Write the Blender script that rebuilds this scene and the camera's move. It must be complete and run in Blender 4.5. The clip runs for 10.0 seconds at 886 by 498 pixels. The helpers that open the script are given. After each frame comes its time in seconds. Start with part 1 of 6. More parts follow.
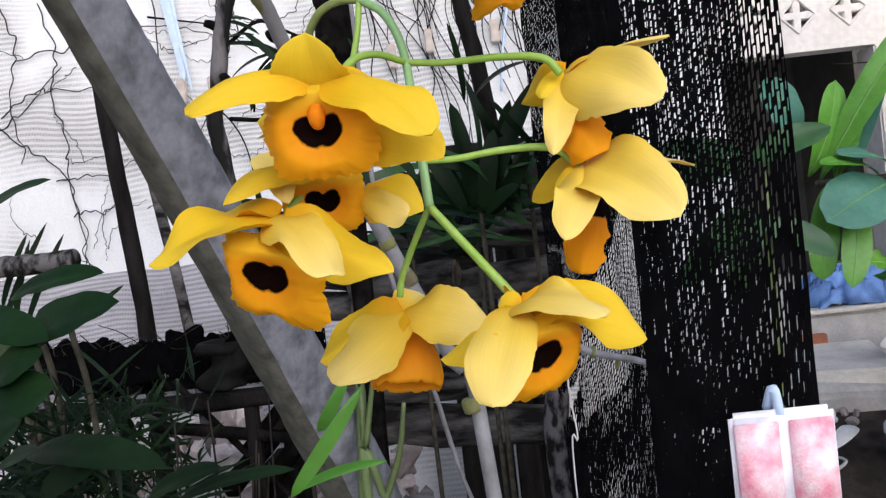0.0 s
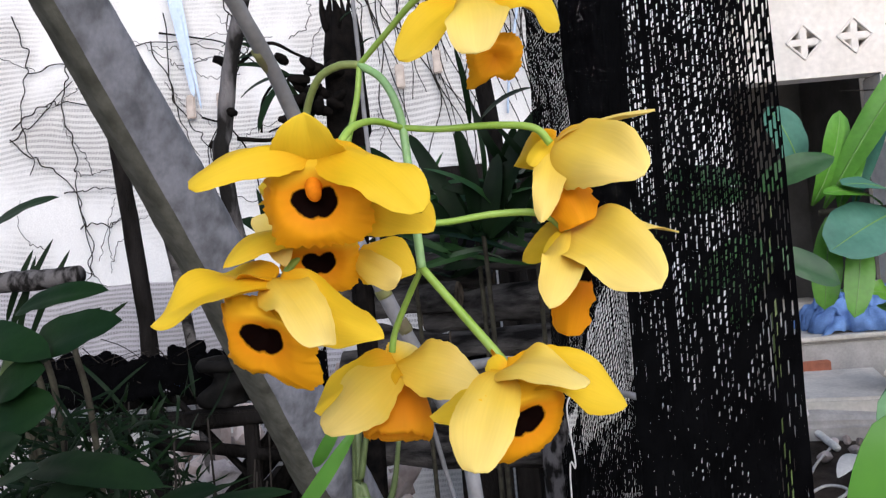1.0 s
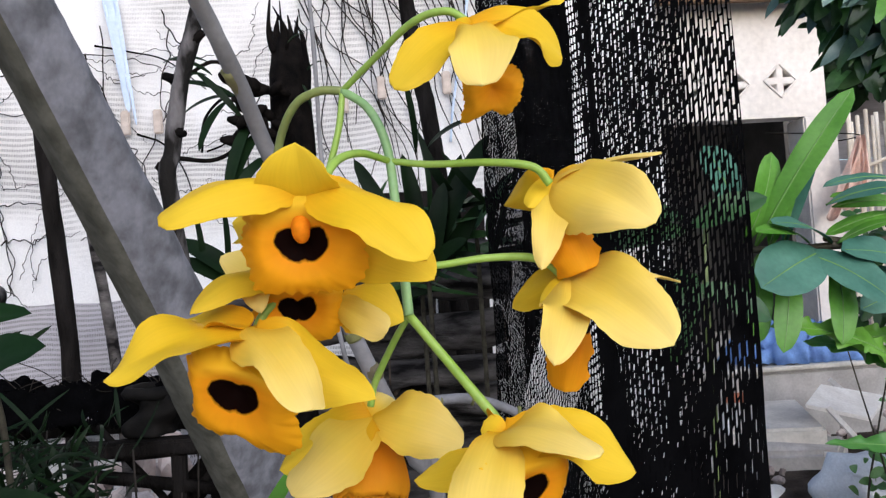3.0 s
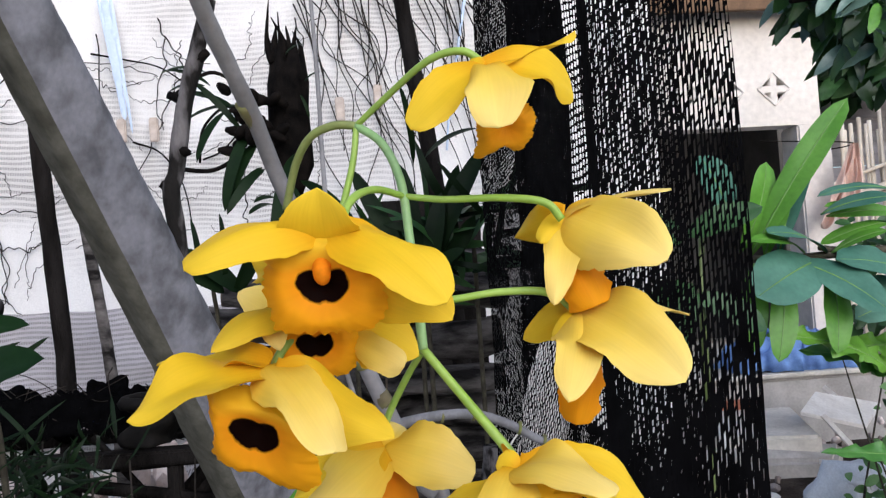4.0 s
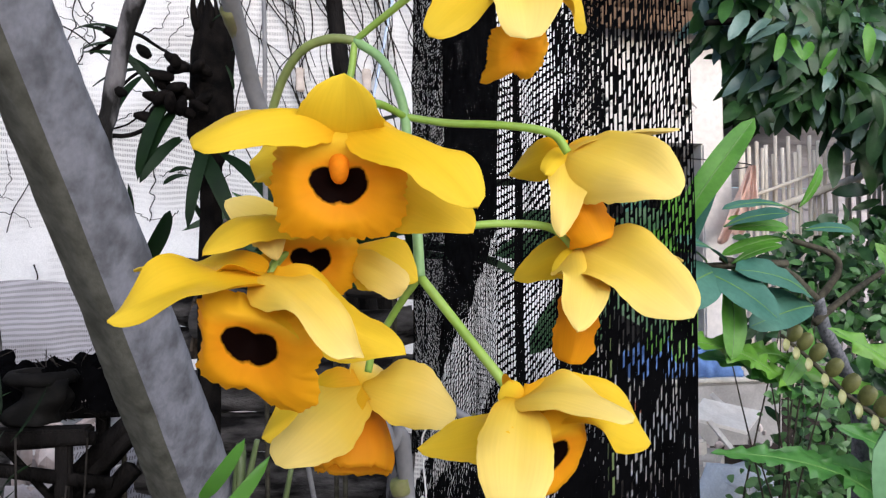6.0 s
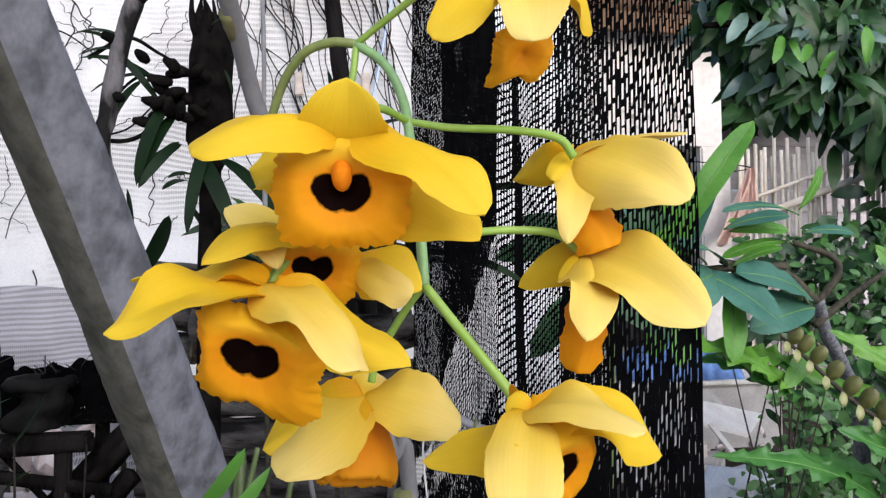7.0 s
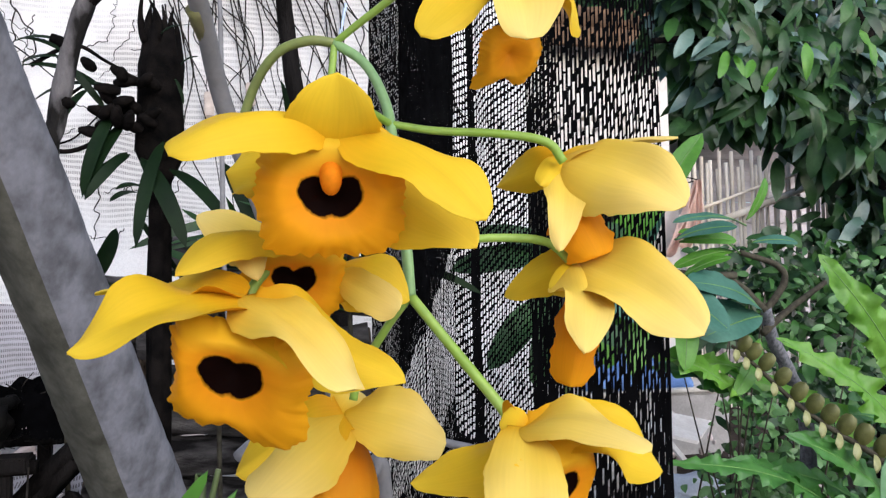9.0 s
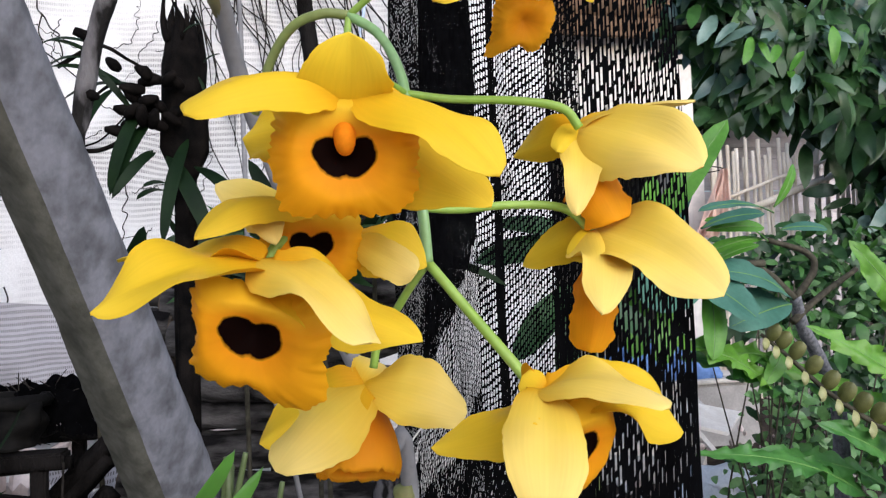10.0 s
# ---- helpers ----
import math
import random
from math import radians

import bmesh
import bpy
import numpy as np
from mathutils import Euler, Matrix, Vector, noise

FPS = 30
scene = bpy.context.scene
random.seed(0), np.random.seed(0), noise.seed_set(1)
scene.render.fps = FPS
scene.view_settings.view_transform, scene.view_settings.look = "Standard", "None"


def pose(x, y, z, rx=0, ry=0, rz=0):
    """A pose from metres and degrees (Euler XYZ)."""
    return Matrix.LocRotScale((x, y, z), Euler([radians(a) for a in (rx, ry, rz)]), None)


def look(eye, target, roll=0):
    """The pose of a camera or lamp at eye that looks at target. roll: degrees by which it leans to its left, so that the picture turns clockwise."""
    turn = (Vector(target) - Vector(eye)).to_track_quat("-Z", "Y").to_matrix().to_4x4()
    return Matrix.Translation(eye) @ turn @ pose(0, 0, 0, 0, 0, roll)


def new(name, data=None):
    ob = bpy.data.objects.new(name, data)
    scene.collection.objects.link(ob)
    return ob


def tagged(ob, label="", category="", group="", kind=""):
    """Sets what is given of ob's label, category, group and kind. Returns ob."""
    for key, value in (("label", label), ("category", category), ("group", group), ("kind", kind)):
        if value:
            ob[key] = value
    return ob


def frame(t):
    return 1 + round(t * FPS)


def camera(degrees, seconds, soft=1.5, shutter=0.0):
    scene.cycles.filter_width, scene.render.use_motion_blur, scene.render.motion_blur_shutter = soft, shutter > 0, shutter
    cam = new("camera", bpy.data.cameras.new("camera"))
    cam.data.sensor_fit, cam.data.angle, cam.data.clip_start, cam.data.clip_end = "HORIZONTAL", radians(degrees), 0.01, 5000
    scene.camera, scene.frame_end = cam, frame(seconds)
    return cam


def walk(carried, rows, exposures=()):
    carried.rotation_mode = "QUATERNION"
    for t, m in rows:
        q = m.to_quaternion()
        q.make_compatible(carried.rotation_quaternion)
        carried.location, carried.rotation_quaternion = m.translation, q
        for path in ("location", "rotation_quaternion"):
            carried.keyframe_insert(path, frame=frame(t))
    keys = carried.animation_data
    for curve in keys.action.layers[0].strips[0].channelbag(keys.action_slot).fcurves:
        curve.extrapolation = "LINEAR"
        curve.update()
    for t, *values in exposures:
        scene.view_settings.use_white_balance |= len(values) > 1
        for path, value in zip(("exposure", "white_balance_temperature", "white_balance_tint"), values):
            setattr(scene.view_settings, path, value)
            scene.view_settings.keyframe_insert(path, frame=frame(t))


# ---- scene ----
# ---------- camera and its walk ----------
cam = camera(61.0, 10.0, soft=1.3)
PATH = [
    (0, (0.07066, 0.09544, 1.27653), (0.0260, 2.0947, 1.2454), -6.16),
    (0.5, (0.07705, 0.08742, 1.28227), (0.0363, 2.0870, 1.2712), -5.65),
    (1, (0.07447, 0.08956, 1.28572), (0.0221, 2.0888, 1.2998), -4.97),
    (1.5, (0.06623, 0.09459, 1.28876), (0.0778, 2.0941, 1.3312), -3.69),
    (2, (0.06200, 0.10050, 1.28750), (0.1318, 2.0988, 1.3329), -3.70),
    (2.5, (0.06619, 0.10505, 1.28810), (0.1748, 2.1011, 1.3518), -3.93),
    (3.8, (0.05914, 0.09959, 1.29571), (0.1876, 2.0939, 1.3748), -3.41),
    (4, (0.06028, 0.10097, 1.29639), (0.1952, 2.0945, 1.3838), -3.60),
    (4.5, (0.05515, 0.09507, 1.28691), (0.2082, 2.0882, 1.3510), -3.62),
    (5, (0.05193, 0.10313, 1.27874), (0.2756, 2.0904, 1.3044), -2.17),
    (5.5, (0.04391, 0.10858, 1.28130), (0.4109, 2.0739, 1.3351), -0.09),
    (7, (0.04268, 0.11480, 1.28418), (0.4181, 2.0776, 1.3648), -0.62),
    (7.5, (0.04532, 0.11529, 1.28344), (0.4282, 2.0768, 1.3601), -0.85),
    (8, (0.04203, 0.11795, 1.28435), (0.4615, 2.0719, 1.3620), -0.49),
    (8.5, (0.03922, 0.12101, 1.28332), (0.4985, 2.0655, 1.3727), -1.03),
    (9, (0.03815, 0.12306, 1.28397), (0.5362, 2.0569, 1.3948), -1.14),
    (9.5, (0.03782, 0.12769, 1.27947), (0.5383, 2.0617, 1.3758), -1.54),
    (10, (0.03926, 0.12260, 1.27888), (0.4739, 2.0722, 1.3789), -2.07),
]
# the clip brightens a little as it turns away from the screen
EXPOSURES = [(0, 0.53), (4.5, 0.52), (5.5, 0.63), (8.0, 0.60), (10, 0.63)]
walk(cam, [(t, look(eye, target, roll)) for t, eye, target, roll in PATH], EXPOSURES)

# ---------- world, sun, exposure ----------
world = bpy.data.worlds.new("sky")
scene.world = world
world.use_nodes = True
wn, wl = world.node_tree.nodes, world.node_tree.links
sky = wn.new("ShaderNodeTexSky")
sky.sky_type, sky.sun_disc = "NISHITA", False
sky.sun_elevation, sky.sun_rotation = radians(22), radians(162)
wl.new(sky.outputs[0], wn["Background"].inputs[0])
wn["Background"].inputs[1].default_value = 0.115
sun = new("sun", bpy.data.lights.new("sun", "SUN"))
sun.data.energy, sun.data.angle, sun.data.color = 2.8, radians(85), (1.0, 0.97, 0.92)
sun.matrix_world = look((0, 0, 0), (-math.sin(radians(162)) * 0.927, -math.cos(radians(162)) * 0.927, -0.375))
scene.view_settings.use_white_balance = True
scene.view_settings.white_balance_temperature = 6060
scene.view_settings.white_balance_tint = 15

V = Vector
rnd = random.Random(7)


# ---------- materials ----------
def material(name, colour, second=None, scale=20.0, detail=4.0, rough=0.6, metal=0.0, bump=0.2, bump_scale=None, fine=None,
             translucent=0.0, stretch=(1, 1, 1), vary=0.0, lo=0.35, hi=0.65, coat=0.0, gloss=0.5):
    """A procedural surface: two colours mixed by a broad noise, a fine grain, bump, and light let through thin things."""
    m = bpy.data.materials.new(name)
    m.use_nodes = True
    n, l = m.node_tree.nodes, m.node_tree.links
    b, out = n["Principled BSDF"], n["Material Output"]
    b.inputs["Roughness"].default_value, b.inputs["Metallic"].default_value = rough, metal
    b.inputs["Coat Weight"].default_value = coat
    b.inputs["Specular IOR Level"].default_value = gloss
    co = n.new("ShaderNodeTexCoord")
    mp = n.new("ShaderNodeMapping")
    mp.inputs["Scale"].default_value = stretch
    l.new(co.outputs["Object"], mp.inputs["Vector"])
    big = n.new("ShaderNodeTexNoise")
    big.inputs["Scale"].default_value, big.inputs["Detail"].default_value = scale, detail
    l.new(mp.outputs[0], big.inputs["Vector"])
    ramp = n.new("ShaderNodeValToRGB")
    ramp.color_ramp.elements[0].position, ramp.color_ramp.elements[1].position = lo, hi
    ramp.color_ramp.elements[0].color = (*colour, 1)
    ramp.color_ramp.elements[1].color = (*(second or [c * 0.75 for c in colour]), 1)
    l.new(big.outputs["Fac"], ramp.inputs[0])
    small = n.new("ShaderNodeTexNoise")
    small.inputs["Scale"].default_value, small.inputs["Detail"].default_value = fine or scale * 9, 6.0
    l.new(mp.outputs[0], small.inputs["Vector"])
    grain = n.new("ShaderNodeHueSaturation")
    mr = n.new("ShaderNodeMapRange")
    mr.inputs["To Min"].default_value, mr.inputs["To Max"].default_value = 0.78, 1.22
    l.new(small.outputs["Fac"], mr.inputs["Value"])
    l.new(mr.outputs[0], grain.inputs["Value"])
    l.new(ramp.outputs[0], grain.inputs["Color"])
    colour_out = grain.outputs[0]
    if vary:
        info, hue = n.new("ShaderNodeNewGeometry"), n.new("ShaderNodeHueSaturation")
        span = n.new("ShaderNodeMapRange")
        span.inputs["To Min"].default_value, span.inputs["To Max"].default_value = 1 - vary, 1 + vary
        l.new(info.outputs["Random Per Island"], span.inputs["Value"])
        l.new(span.outputs[0], hue.inputs["Value"])
        l.new(colour_out, hue.inputs["Color"])
        colour_out = hue.outputs[0]
    l.new(colour_out, b.inputs["Base Color"])
    bp = n.new("ShaderNodeBump")
    bp.inputs["Strength"].default_value = bump
    bp.inputs["Distance"].default_value = 0.002 if not bump_scale else bump_scale
    l.new(small.outputs["Fac"], bp.inputs["Height"])
    l.new(bp.outputs[0], b.inputs["Normal"])
    if translucent:
        tr, mix = n.new("ShaderNodeBsdfTranslucent"), n.new("ShaderNodeMixShader")
        mix.inputs[0].default_value = translucent
        l.new(colour_out, tr.inputs["Color"])
        l.new(b.outputs[0], mix.inputs[1])
        l.new(tr.outputs[0], mix.inputs[2])
        l.new(mix.outputs[0], out.inputs["Surface"])
    return m


def petal_material(name, base, middle, tip, through_light=0.15):
    """Thin petal: warmer at the base, paler to the tip, with fine lengthwise veins."""
    m = bpy.data.materials.new(name)
    m.use_nodes = True
    n, l = m.node_tree.nodes, m.node_tree.links
    b, out = n["Principled BSDF"], n["Material Output"]
    b.inputs["Roughness"].default_value, b.inputs["Specular IOR Level"].default_value = 0.55, 0.14
    uv, sep, ramp = n.new("ShaderNodeUVMap"), n.new("ShaderNodeSeparateXYZ"), n.new("ShaderNodeValToRGB")
    l.new(uv.outputs[0], sep.inputs[0])
    for k, (pos, col) in enumerate(((0.0, base), (0.38, middle), (1.0, tip))):
        e = ramp.color_ramp.elements[k] if k < 2 else ramp.color_ramp.elements.new(pos)
        e.position, e.color = pos, (*col, 1)
    cloud, co = n.new("ShaderNodeTexNoise"), n.new("ShaderNodeTexCoord")
    cloud.inputs["Scale"].default_value = 90
    l.new(co.outputs["Object"], cloud.inputs["Vector"])
    shift = n.new("ShaderNodeMath")
    shift.operation = "MULTIPLY_ADD"
    shift.inputs[1].default_value = 0.5
    l.new(cloud.outputs["Fac"], shift.inputs[0])
    less = n.new("ShaderNodeMath")
    less.operation = "SUBTRACT"
    less.inputs[1].default_value = 0.25
    l.new(sep.outputs["X"], less.inputs[0])
    l.new(less.outputs[0], shift.inputs[2])
    l.new(shift.outputs[0], ramp.inputs[0])
    stretch, vein = n.new("ShaderNodeMapping"), n.new("ShaderNodeTexNoise")
    stretch.inputs["Scale"].default_value = (1.5, 22.0, 1.0)
    vein.inputs["Scale"].default_value, vein.inputs["Detail"].default_value = 1.0, 3.0
    l.new(uv.outputs[0], stretch.inputs["Vector"])
    l.new(stretch.outputs[0], vein.inputs["Vector"])
    value, hue = n.new("ShaderNodeMapRange"), n.new("ShaderNodeHueSaturation")
    value.inputs["To Min"].default_value, value.inputs["To Max"].default_value = 0.93, 1.09
    l.new(vein.outputs["Fac"], value.inputs["Value"])
    l.new(value.outputs[0], hue.inputs["Value"])
    l.new(ramp.outputs[0], hue.inputs["Color"])
    bump = n.new("ShaderNodeBump")
    bump.inputs["Strength"].default_value, bump.inputs["Distance"].default_value = 0.2, 0.0003
    l.new(vein.outputs["Fac"], bump.inputs["Height"])
    l.new(bump.outputs[0], b.inputs["Normal"])
    l.new(hue.outputs[0], b.inputs["Base Color"])
    tr, mix = n.new("ShaderNodeBsdfTranslucent"), n.new("ShaderNodeMixShader")
    mix.inputs[0].default_value = through_light
    l.new(hue.outputs[0], tr.inputs["Color"])
    l.new(b.outputs[0], mix.inputs[1])
    l.new(tr.outputs[0], mix.inputs[2])
    l.new(mix.outputs[0], out.inputs["Surface"])
    return m


PETAL = petal_material("petal", (0.76, 0.38, 0.004), (0.77, 0.505, 0.012), (0.80, 0.57, 0.034), 0.28)
PALE = petal_material("pale_petal", (0.77, 0.44, 0.010), (0.83, 0.60, 0.075), (0.88, 0.70, 0.22), 0.28)
# lighter copy of PETAL: the dorsal sepal's glow is put into its colour
LIT_PETAL = petal_material("lit_petal", (0.82, 0.46, 0.005), (0.84, 0.575, 0.014), (0.86, 0.63, 0.036), 0.30)
STEM = material("green_stem", (0.25, 0.42, 0.045), (0.33, 0.50, 0.09), 70, rough=0.45, bump=0.1, bump_scale=0.0003, translucent=0.15)
STEM_OLD = material("old_stem", (0.15, 0.17, 0.05), (0.24, 0.30, 0.08), 90, rough=0.5, bump=0.15, bump_scale=0.0003)
STEM_PALE = material("pale_stem", (0.24, 0.42, 0.17), (0.30, 0.50, 0.20), 90, rough=0.4, bump=0.1, bump_scale=0.0003, translucent=0.15)
ORANGE = material("orange", (0.85, 0.27, 0.004), (0.82, 0.24, 0.004), 120, gloss=0.1, rough=0.7, bump=0.2, bump_scale=0.0003, translucent=0.3)
BARK = material("bark", (0.200, 0.200, 0.222), (0.094, 0.094, 0.102), 120, detail=12, gloss=0.12, rough=0.85, bump=0.3, bump_scale=0.0008, stretch=(1, 1, 0.75), lo=0.40, hi=0.66, fine=700)
# olive moss tone, darkened further to act as the limb's shaded face
MOSSBARK_SHADED = material("shaded_mossy_bark", (0.108, 0.105, 0.085), (0.056, 0.054, 0.042), 130, detail=12, gloss=0.1, rough=0.9, bump=0.3, bump_scale=0.0008, stretch=(1, 1, 0.8), fine=700)
CANE = material("cane", (0.27, 0.265, 0.275), (0.16, 0.155, 0.155), 60, rough=0.7, bump=0.3, bump_scale=0.0006)
CANE_NODE = material("cane_node", (0.22, 0.24, 0.06), (0.12, 0.10, 0.05), 90, rough=0.7, bump=0.3, bump_scale=0.0006)
# wood darkened to near black: deep shade is held in the colour
SHADEWOOD = material("shade_wood", (0.018, 0.016, 0.015), (0.005, 0.0045, 0.004), 24, gloss=0.03, detail=8, rough=0.9, bump=0.8, bump_scale=0.006, stretch=(1, 1, 0.3))
LOGWOOD = material("log_wood", (0.17, 0.157, 0.15), (0.012, 0.011, 0.011), 30, gloss=0.06, lo=0.30, hi=0.62, detail=8, rough=0.9, bump=0.8, bump_scale=0.006, stretch=(0.3, 1, 1))
LOGEND = material("log_end", (0.16, 0.125, 0.095), (0.055, 0.042, 0.034), 55, gloss=0.05, detail=8, rough=0.95, bump=0.6)
LEAF = material("leaf", (0.021, 0.066, 0.018), (0.046, 0.118, 0.036), 12, gloss=0.5, rough=0.36, bump=0.2, translucent=0.3, vary=0.45)
LEAF_BRIGHT = material("bright_leaf", (0.10, 0.30, 0.03), (0.15, 0.38, 0.05), 10, rough=0.38, bump=0.15, translucent=0.4, vary=0.15)
LEAF_BLUE = material("glaucous_leaf", (0.048, 0.15, 0.105), (0.085, 0.215, 0.155), 10, gloss=0.3, rough=0.5, bump=0.12, translucent=0.2, vary=0.15)
# near-black green: the shade these leaves stand in is put into the colour
LEAF_SHADED = material("shaded_leaf", (0.004, 0.012, 0.004), (0.008, 0.022, 0.006), 14, gloss=0.12, rough=0.5, bump=0.15, translucent=0.12, vary=0.3)
NETBLACK = material("black_net", (0.0016, 0.0016, 0.0018), (0.003, 0.003, 0.0034), 60, rough=0.9, bump=0.1, gloss=0.0)
def woven_material(name="white_mesh", colour=(0.86, 0.845, 0.835), second=(0.66, 0.64, 0.62), rows=58.0, most=0.75, through_light=0.25, start=0.44):
    """White mesh cloth: bright, with rows of short upright slits between the threads, clearer in patches."""
    m = material(name, colour, second, 2.6, detail=8, rough=0.9, bump=0.05, fine=260, translucent=through_light, lo=0.42, hi=0.68)
    n, l = m.node_tree.nodes, m.node_tree.links
    b = n["Principled BSDF"]
    co = next(k for k in n if k.type == "TEX_COORD")
    sway, axis, patch = n.new("ShaderNodeTexNoise"), n.new("ShaderNodeSeparateXYZ"), n.new("ShaderNodeTexNoise")
    sway.inputs["Scale"].default_value, patch.inputs["Scale"].default_value = 1.7, 2.6
    patch.inputs["Detail"].default_value = 5.0
    l.new(co.outputs["Object"], axis.inputs[0])
    l.new(co.outputs["Object"], sway.inputs["Vector"])
    l.new(co.outputs["Object"], patch.inputs["Vector"])

    def math_node(op, a, c, d=None):
        k = n.new("ShaderNodeMath")
        k.operation = op
        for slot, v in enumerate((a, c, d)):
            if v is None:
                continue
            if isinstance(v, (int, float)):
                k.inputs[slot].default_value = v
            else:
                l.new(v, k.inputs[slot])
        return k.outputs[0]
    height = math_node("MULTIPLY_ADD", sway.outputs["Fac"], 0.16, axis.outputs["Z"])
    row = math_node("LESS_THAN", math_node("FRACT", math_node("MULTIPLY", height, rows), 0.0), 0.52)
    slit = math_node("LESS_THAN", math_node("FRACT", math_node("MULTIPLY", axis.outputs["X"], 190.0), 0.0), 0.50)
    clear = n.new("ShaderNodeMapRange")
    clear.inputs["From Min"].default_value, clear.inputs["From Max"].default_value = start, start + 0.18
    clear.inputs["To Max"].default_value = most
    l.new(patch.outputs["Fac"], clear.inputs["Value"])
    mask = math_node("MULTIPLY", math_node("MULTIPLY", row, slit), clear.outputs[0])
    mix = n.new("ShaderNodeMix")
    mix.data_type = "RGBA"
    old = b.inputs["Base Color"].links[0].from_socket
    l.new(mask, mix.inputs["Factor"])
    l.new(old, mix.inputs[6])
    mix.inputs[7].default_value = (0.12, 0.11, 0.11, 1)
    l.new(mix.outputs[2], b.inputs["Base Color"])
    l.new(mix.outputs[2], next(k for k in n if k.type == "BSDF_TRANSLUCENT").inputs["Color"])
    return m


WHITECLOTH = woven_material()
GREYMESH = woven_material("grey_mesh", (0.44, 0.425, 0.45), (0.24, 0.23, 0.25), 62.0, 0.9, 0.12, 0.20)
DUSTCLOTH = material("dusty_mesh", (0.66, 0.60, 0.60), (0.34, 0.29, 0.29), 11, detail=8, rough=0.95, bump=0.6, bump_scale=0.01, fine=160)
PLASTER = material("plaster", (0.74, 0.70, 0.655), (0.66, 0.62, 0.57), 3, detail=8, rough=0.9, bump=0.2)
CONCRETE = material("concrete", (0.52, 0.50, 0.48), (0.38, 0.36, 0.34), 8, detail=8, rough=0.95, bump=0.5)
SLABSTONE = material("slab", (0.76, 0.72, 0.66), (0.58, 0.55, 0.50), 6, detail=8, rough=0.9, bump=0.4)
SOIL = material("soil", (0.075, 0.060, 0.050), (0.028, 0.023, 0.019), 9, gloss=0.05, detail=10, rough=1.0, bump=0.9, bump_scale=0.01)
# plaster darkened so that the open front looks like an unlit room
ROOM_SHADE = material("shaded_inner_plaster", (0.10, 0.095, 0.09), (0.06, 0.056, 0.052), 3, rough=0.9)
ROOFTILE = material("roof_tile", (0.17, 0.10, 0.055), (0.10, 0.06, 0.035), 12, rough=0.9, bump=0.4)
BLUECLOTH = material("blue_cloth", (0.20, 0.36, 0.72), (0.12, 0.22, 0.5), 14, rough=0.85, bump=0.4)
BAG = material("bag", (0.86, 0.89, 0.93), (0.74, 0.79, 0.85), 12, rough=0.6, bump=0.4)
BAMBOO = material("bamboo", (0.88, 0.82, 0.72), (0.62, 0.54, 0.44), 9, detail=8, rough=0.8, bump=0.4, stretch=(1, 1, 0.2), vary=0.2)
PINKCLOTH = material("pink_cloth", (0.88, 0.71, 0.63), (0.80, 0.58, 0.49), 9, rough=0.9, bump=0.4, translucent=0.35)
BRICK = material("brick", (0.46, 0.16, 0.09), (0.34, 0.12, 0.07), 20, rough=0.9, bump=0.5)
RUBBLE = material("rubble", (0.66, 0.58, 0.55), (0.30, 0.24, 0.22), 9, detail=8, rough=0.95, bump=0.6, vary=0.3)
PEGWOOD = material("faded_wood", (0.52, 0.45, 0.40), (0.38, 0.32, 0.28), 40, rough=0.9, bump=0.4)
STRING = material("blue_string", (0.50, 0.60, 0.76), (0.42, 0.52, 0.68), 60, rough=0.7)
WIRE = material("vine", (0.035, 0.03, 0.026), (0.015, 0.013, 0.011), 30, gloss=0.05, rough=0.9)
TAGPINK = material("pink_print", (0.80, 0.26, 0.34), (0.88, 0.72, 0.74), 700, rough=0.5)
TAGWHITE = material("tag_plastic", (0.75, 0.72, 0.76), (0.68, 0.64, 0.7), 90, rough=0.4)
POT = material("black_pot", (0.006, 0.006, 0.006), (0.014, 0.013, 0.012), 20, rough=0.8, gloss=0.04, bump=0.4)
GREYWOOD = material("grey_wood", (0.14, 0.13, 0.13), (0.014, 0.013, 0.012), 70, gloss=0.06, detail=10, rough=0.9, bump=0.6, stretch=(1, 1, 0.5), lo=0.43, hi=0.58)
# unburnt bark, taken almost to black in place of deep shade
SHADEBARK = material("shade_bark", (0.012, 0.010, 0.009), (0.003, 0.003, 0.003), 40, gloss=0.03, detail=8, rough=0.95, bump=0.8)
OLIVE = material("olive_stalk", (0.12, 0.17, 0.05), (0.08, 0.11, 0.035), 50, rough=0.5)
OLIVEBARK = material("olive_bark", (0.085, 0.078, 0.055), (0.04, 0.035, 0.026), 60, gloss=0.1, rough=0.85, bump=0.4)
WHITESTR = material("white_string", (0.62, 0.6, 0.58), (0.5, 0.48, 0.46), 60, rough=0.8)
WHITEBOARD = material("cement_board", (0.84, 0.82, 0.79), (0.70, 0.67, 0.63), 9, detail=8, rough=0.9, bump=0.3)
NEARLEAF = material("pale_leaf", (0.15, 0.33, 0.15), (0.20, 0.40, 0.19), 60, rough=0.5, bump=0.1, translucent=0.3)
MIDRIB = material("midrib", (0.15, 0.30, 0.07), (0.11, 0.24, 0.05), 50, rough=0.5)
# a step lighter, for leaves higher up; shade is in this colour too
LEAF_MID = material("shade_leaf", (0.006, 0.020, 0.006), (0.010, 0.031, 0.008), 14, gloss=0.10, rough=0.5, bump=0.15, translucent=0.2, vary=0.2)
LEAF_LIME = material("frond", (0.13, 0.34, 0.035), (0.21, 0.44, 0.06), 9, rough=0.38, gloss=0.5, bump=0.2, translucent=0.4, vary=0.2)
LEAF_BLUE2 = material("shiny_leaf", (0.075, 0.145, 0.115), (0.15, 0.24, 0.20), 10, gloss=0.6, rough=0.32, bump=0.15, translucent=0.15, vary=0.35)
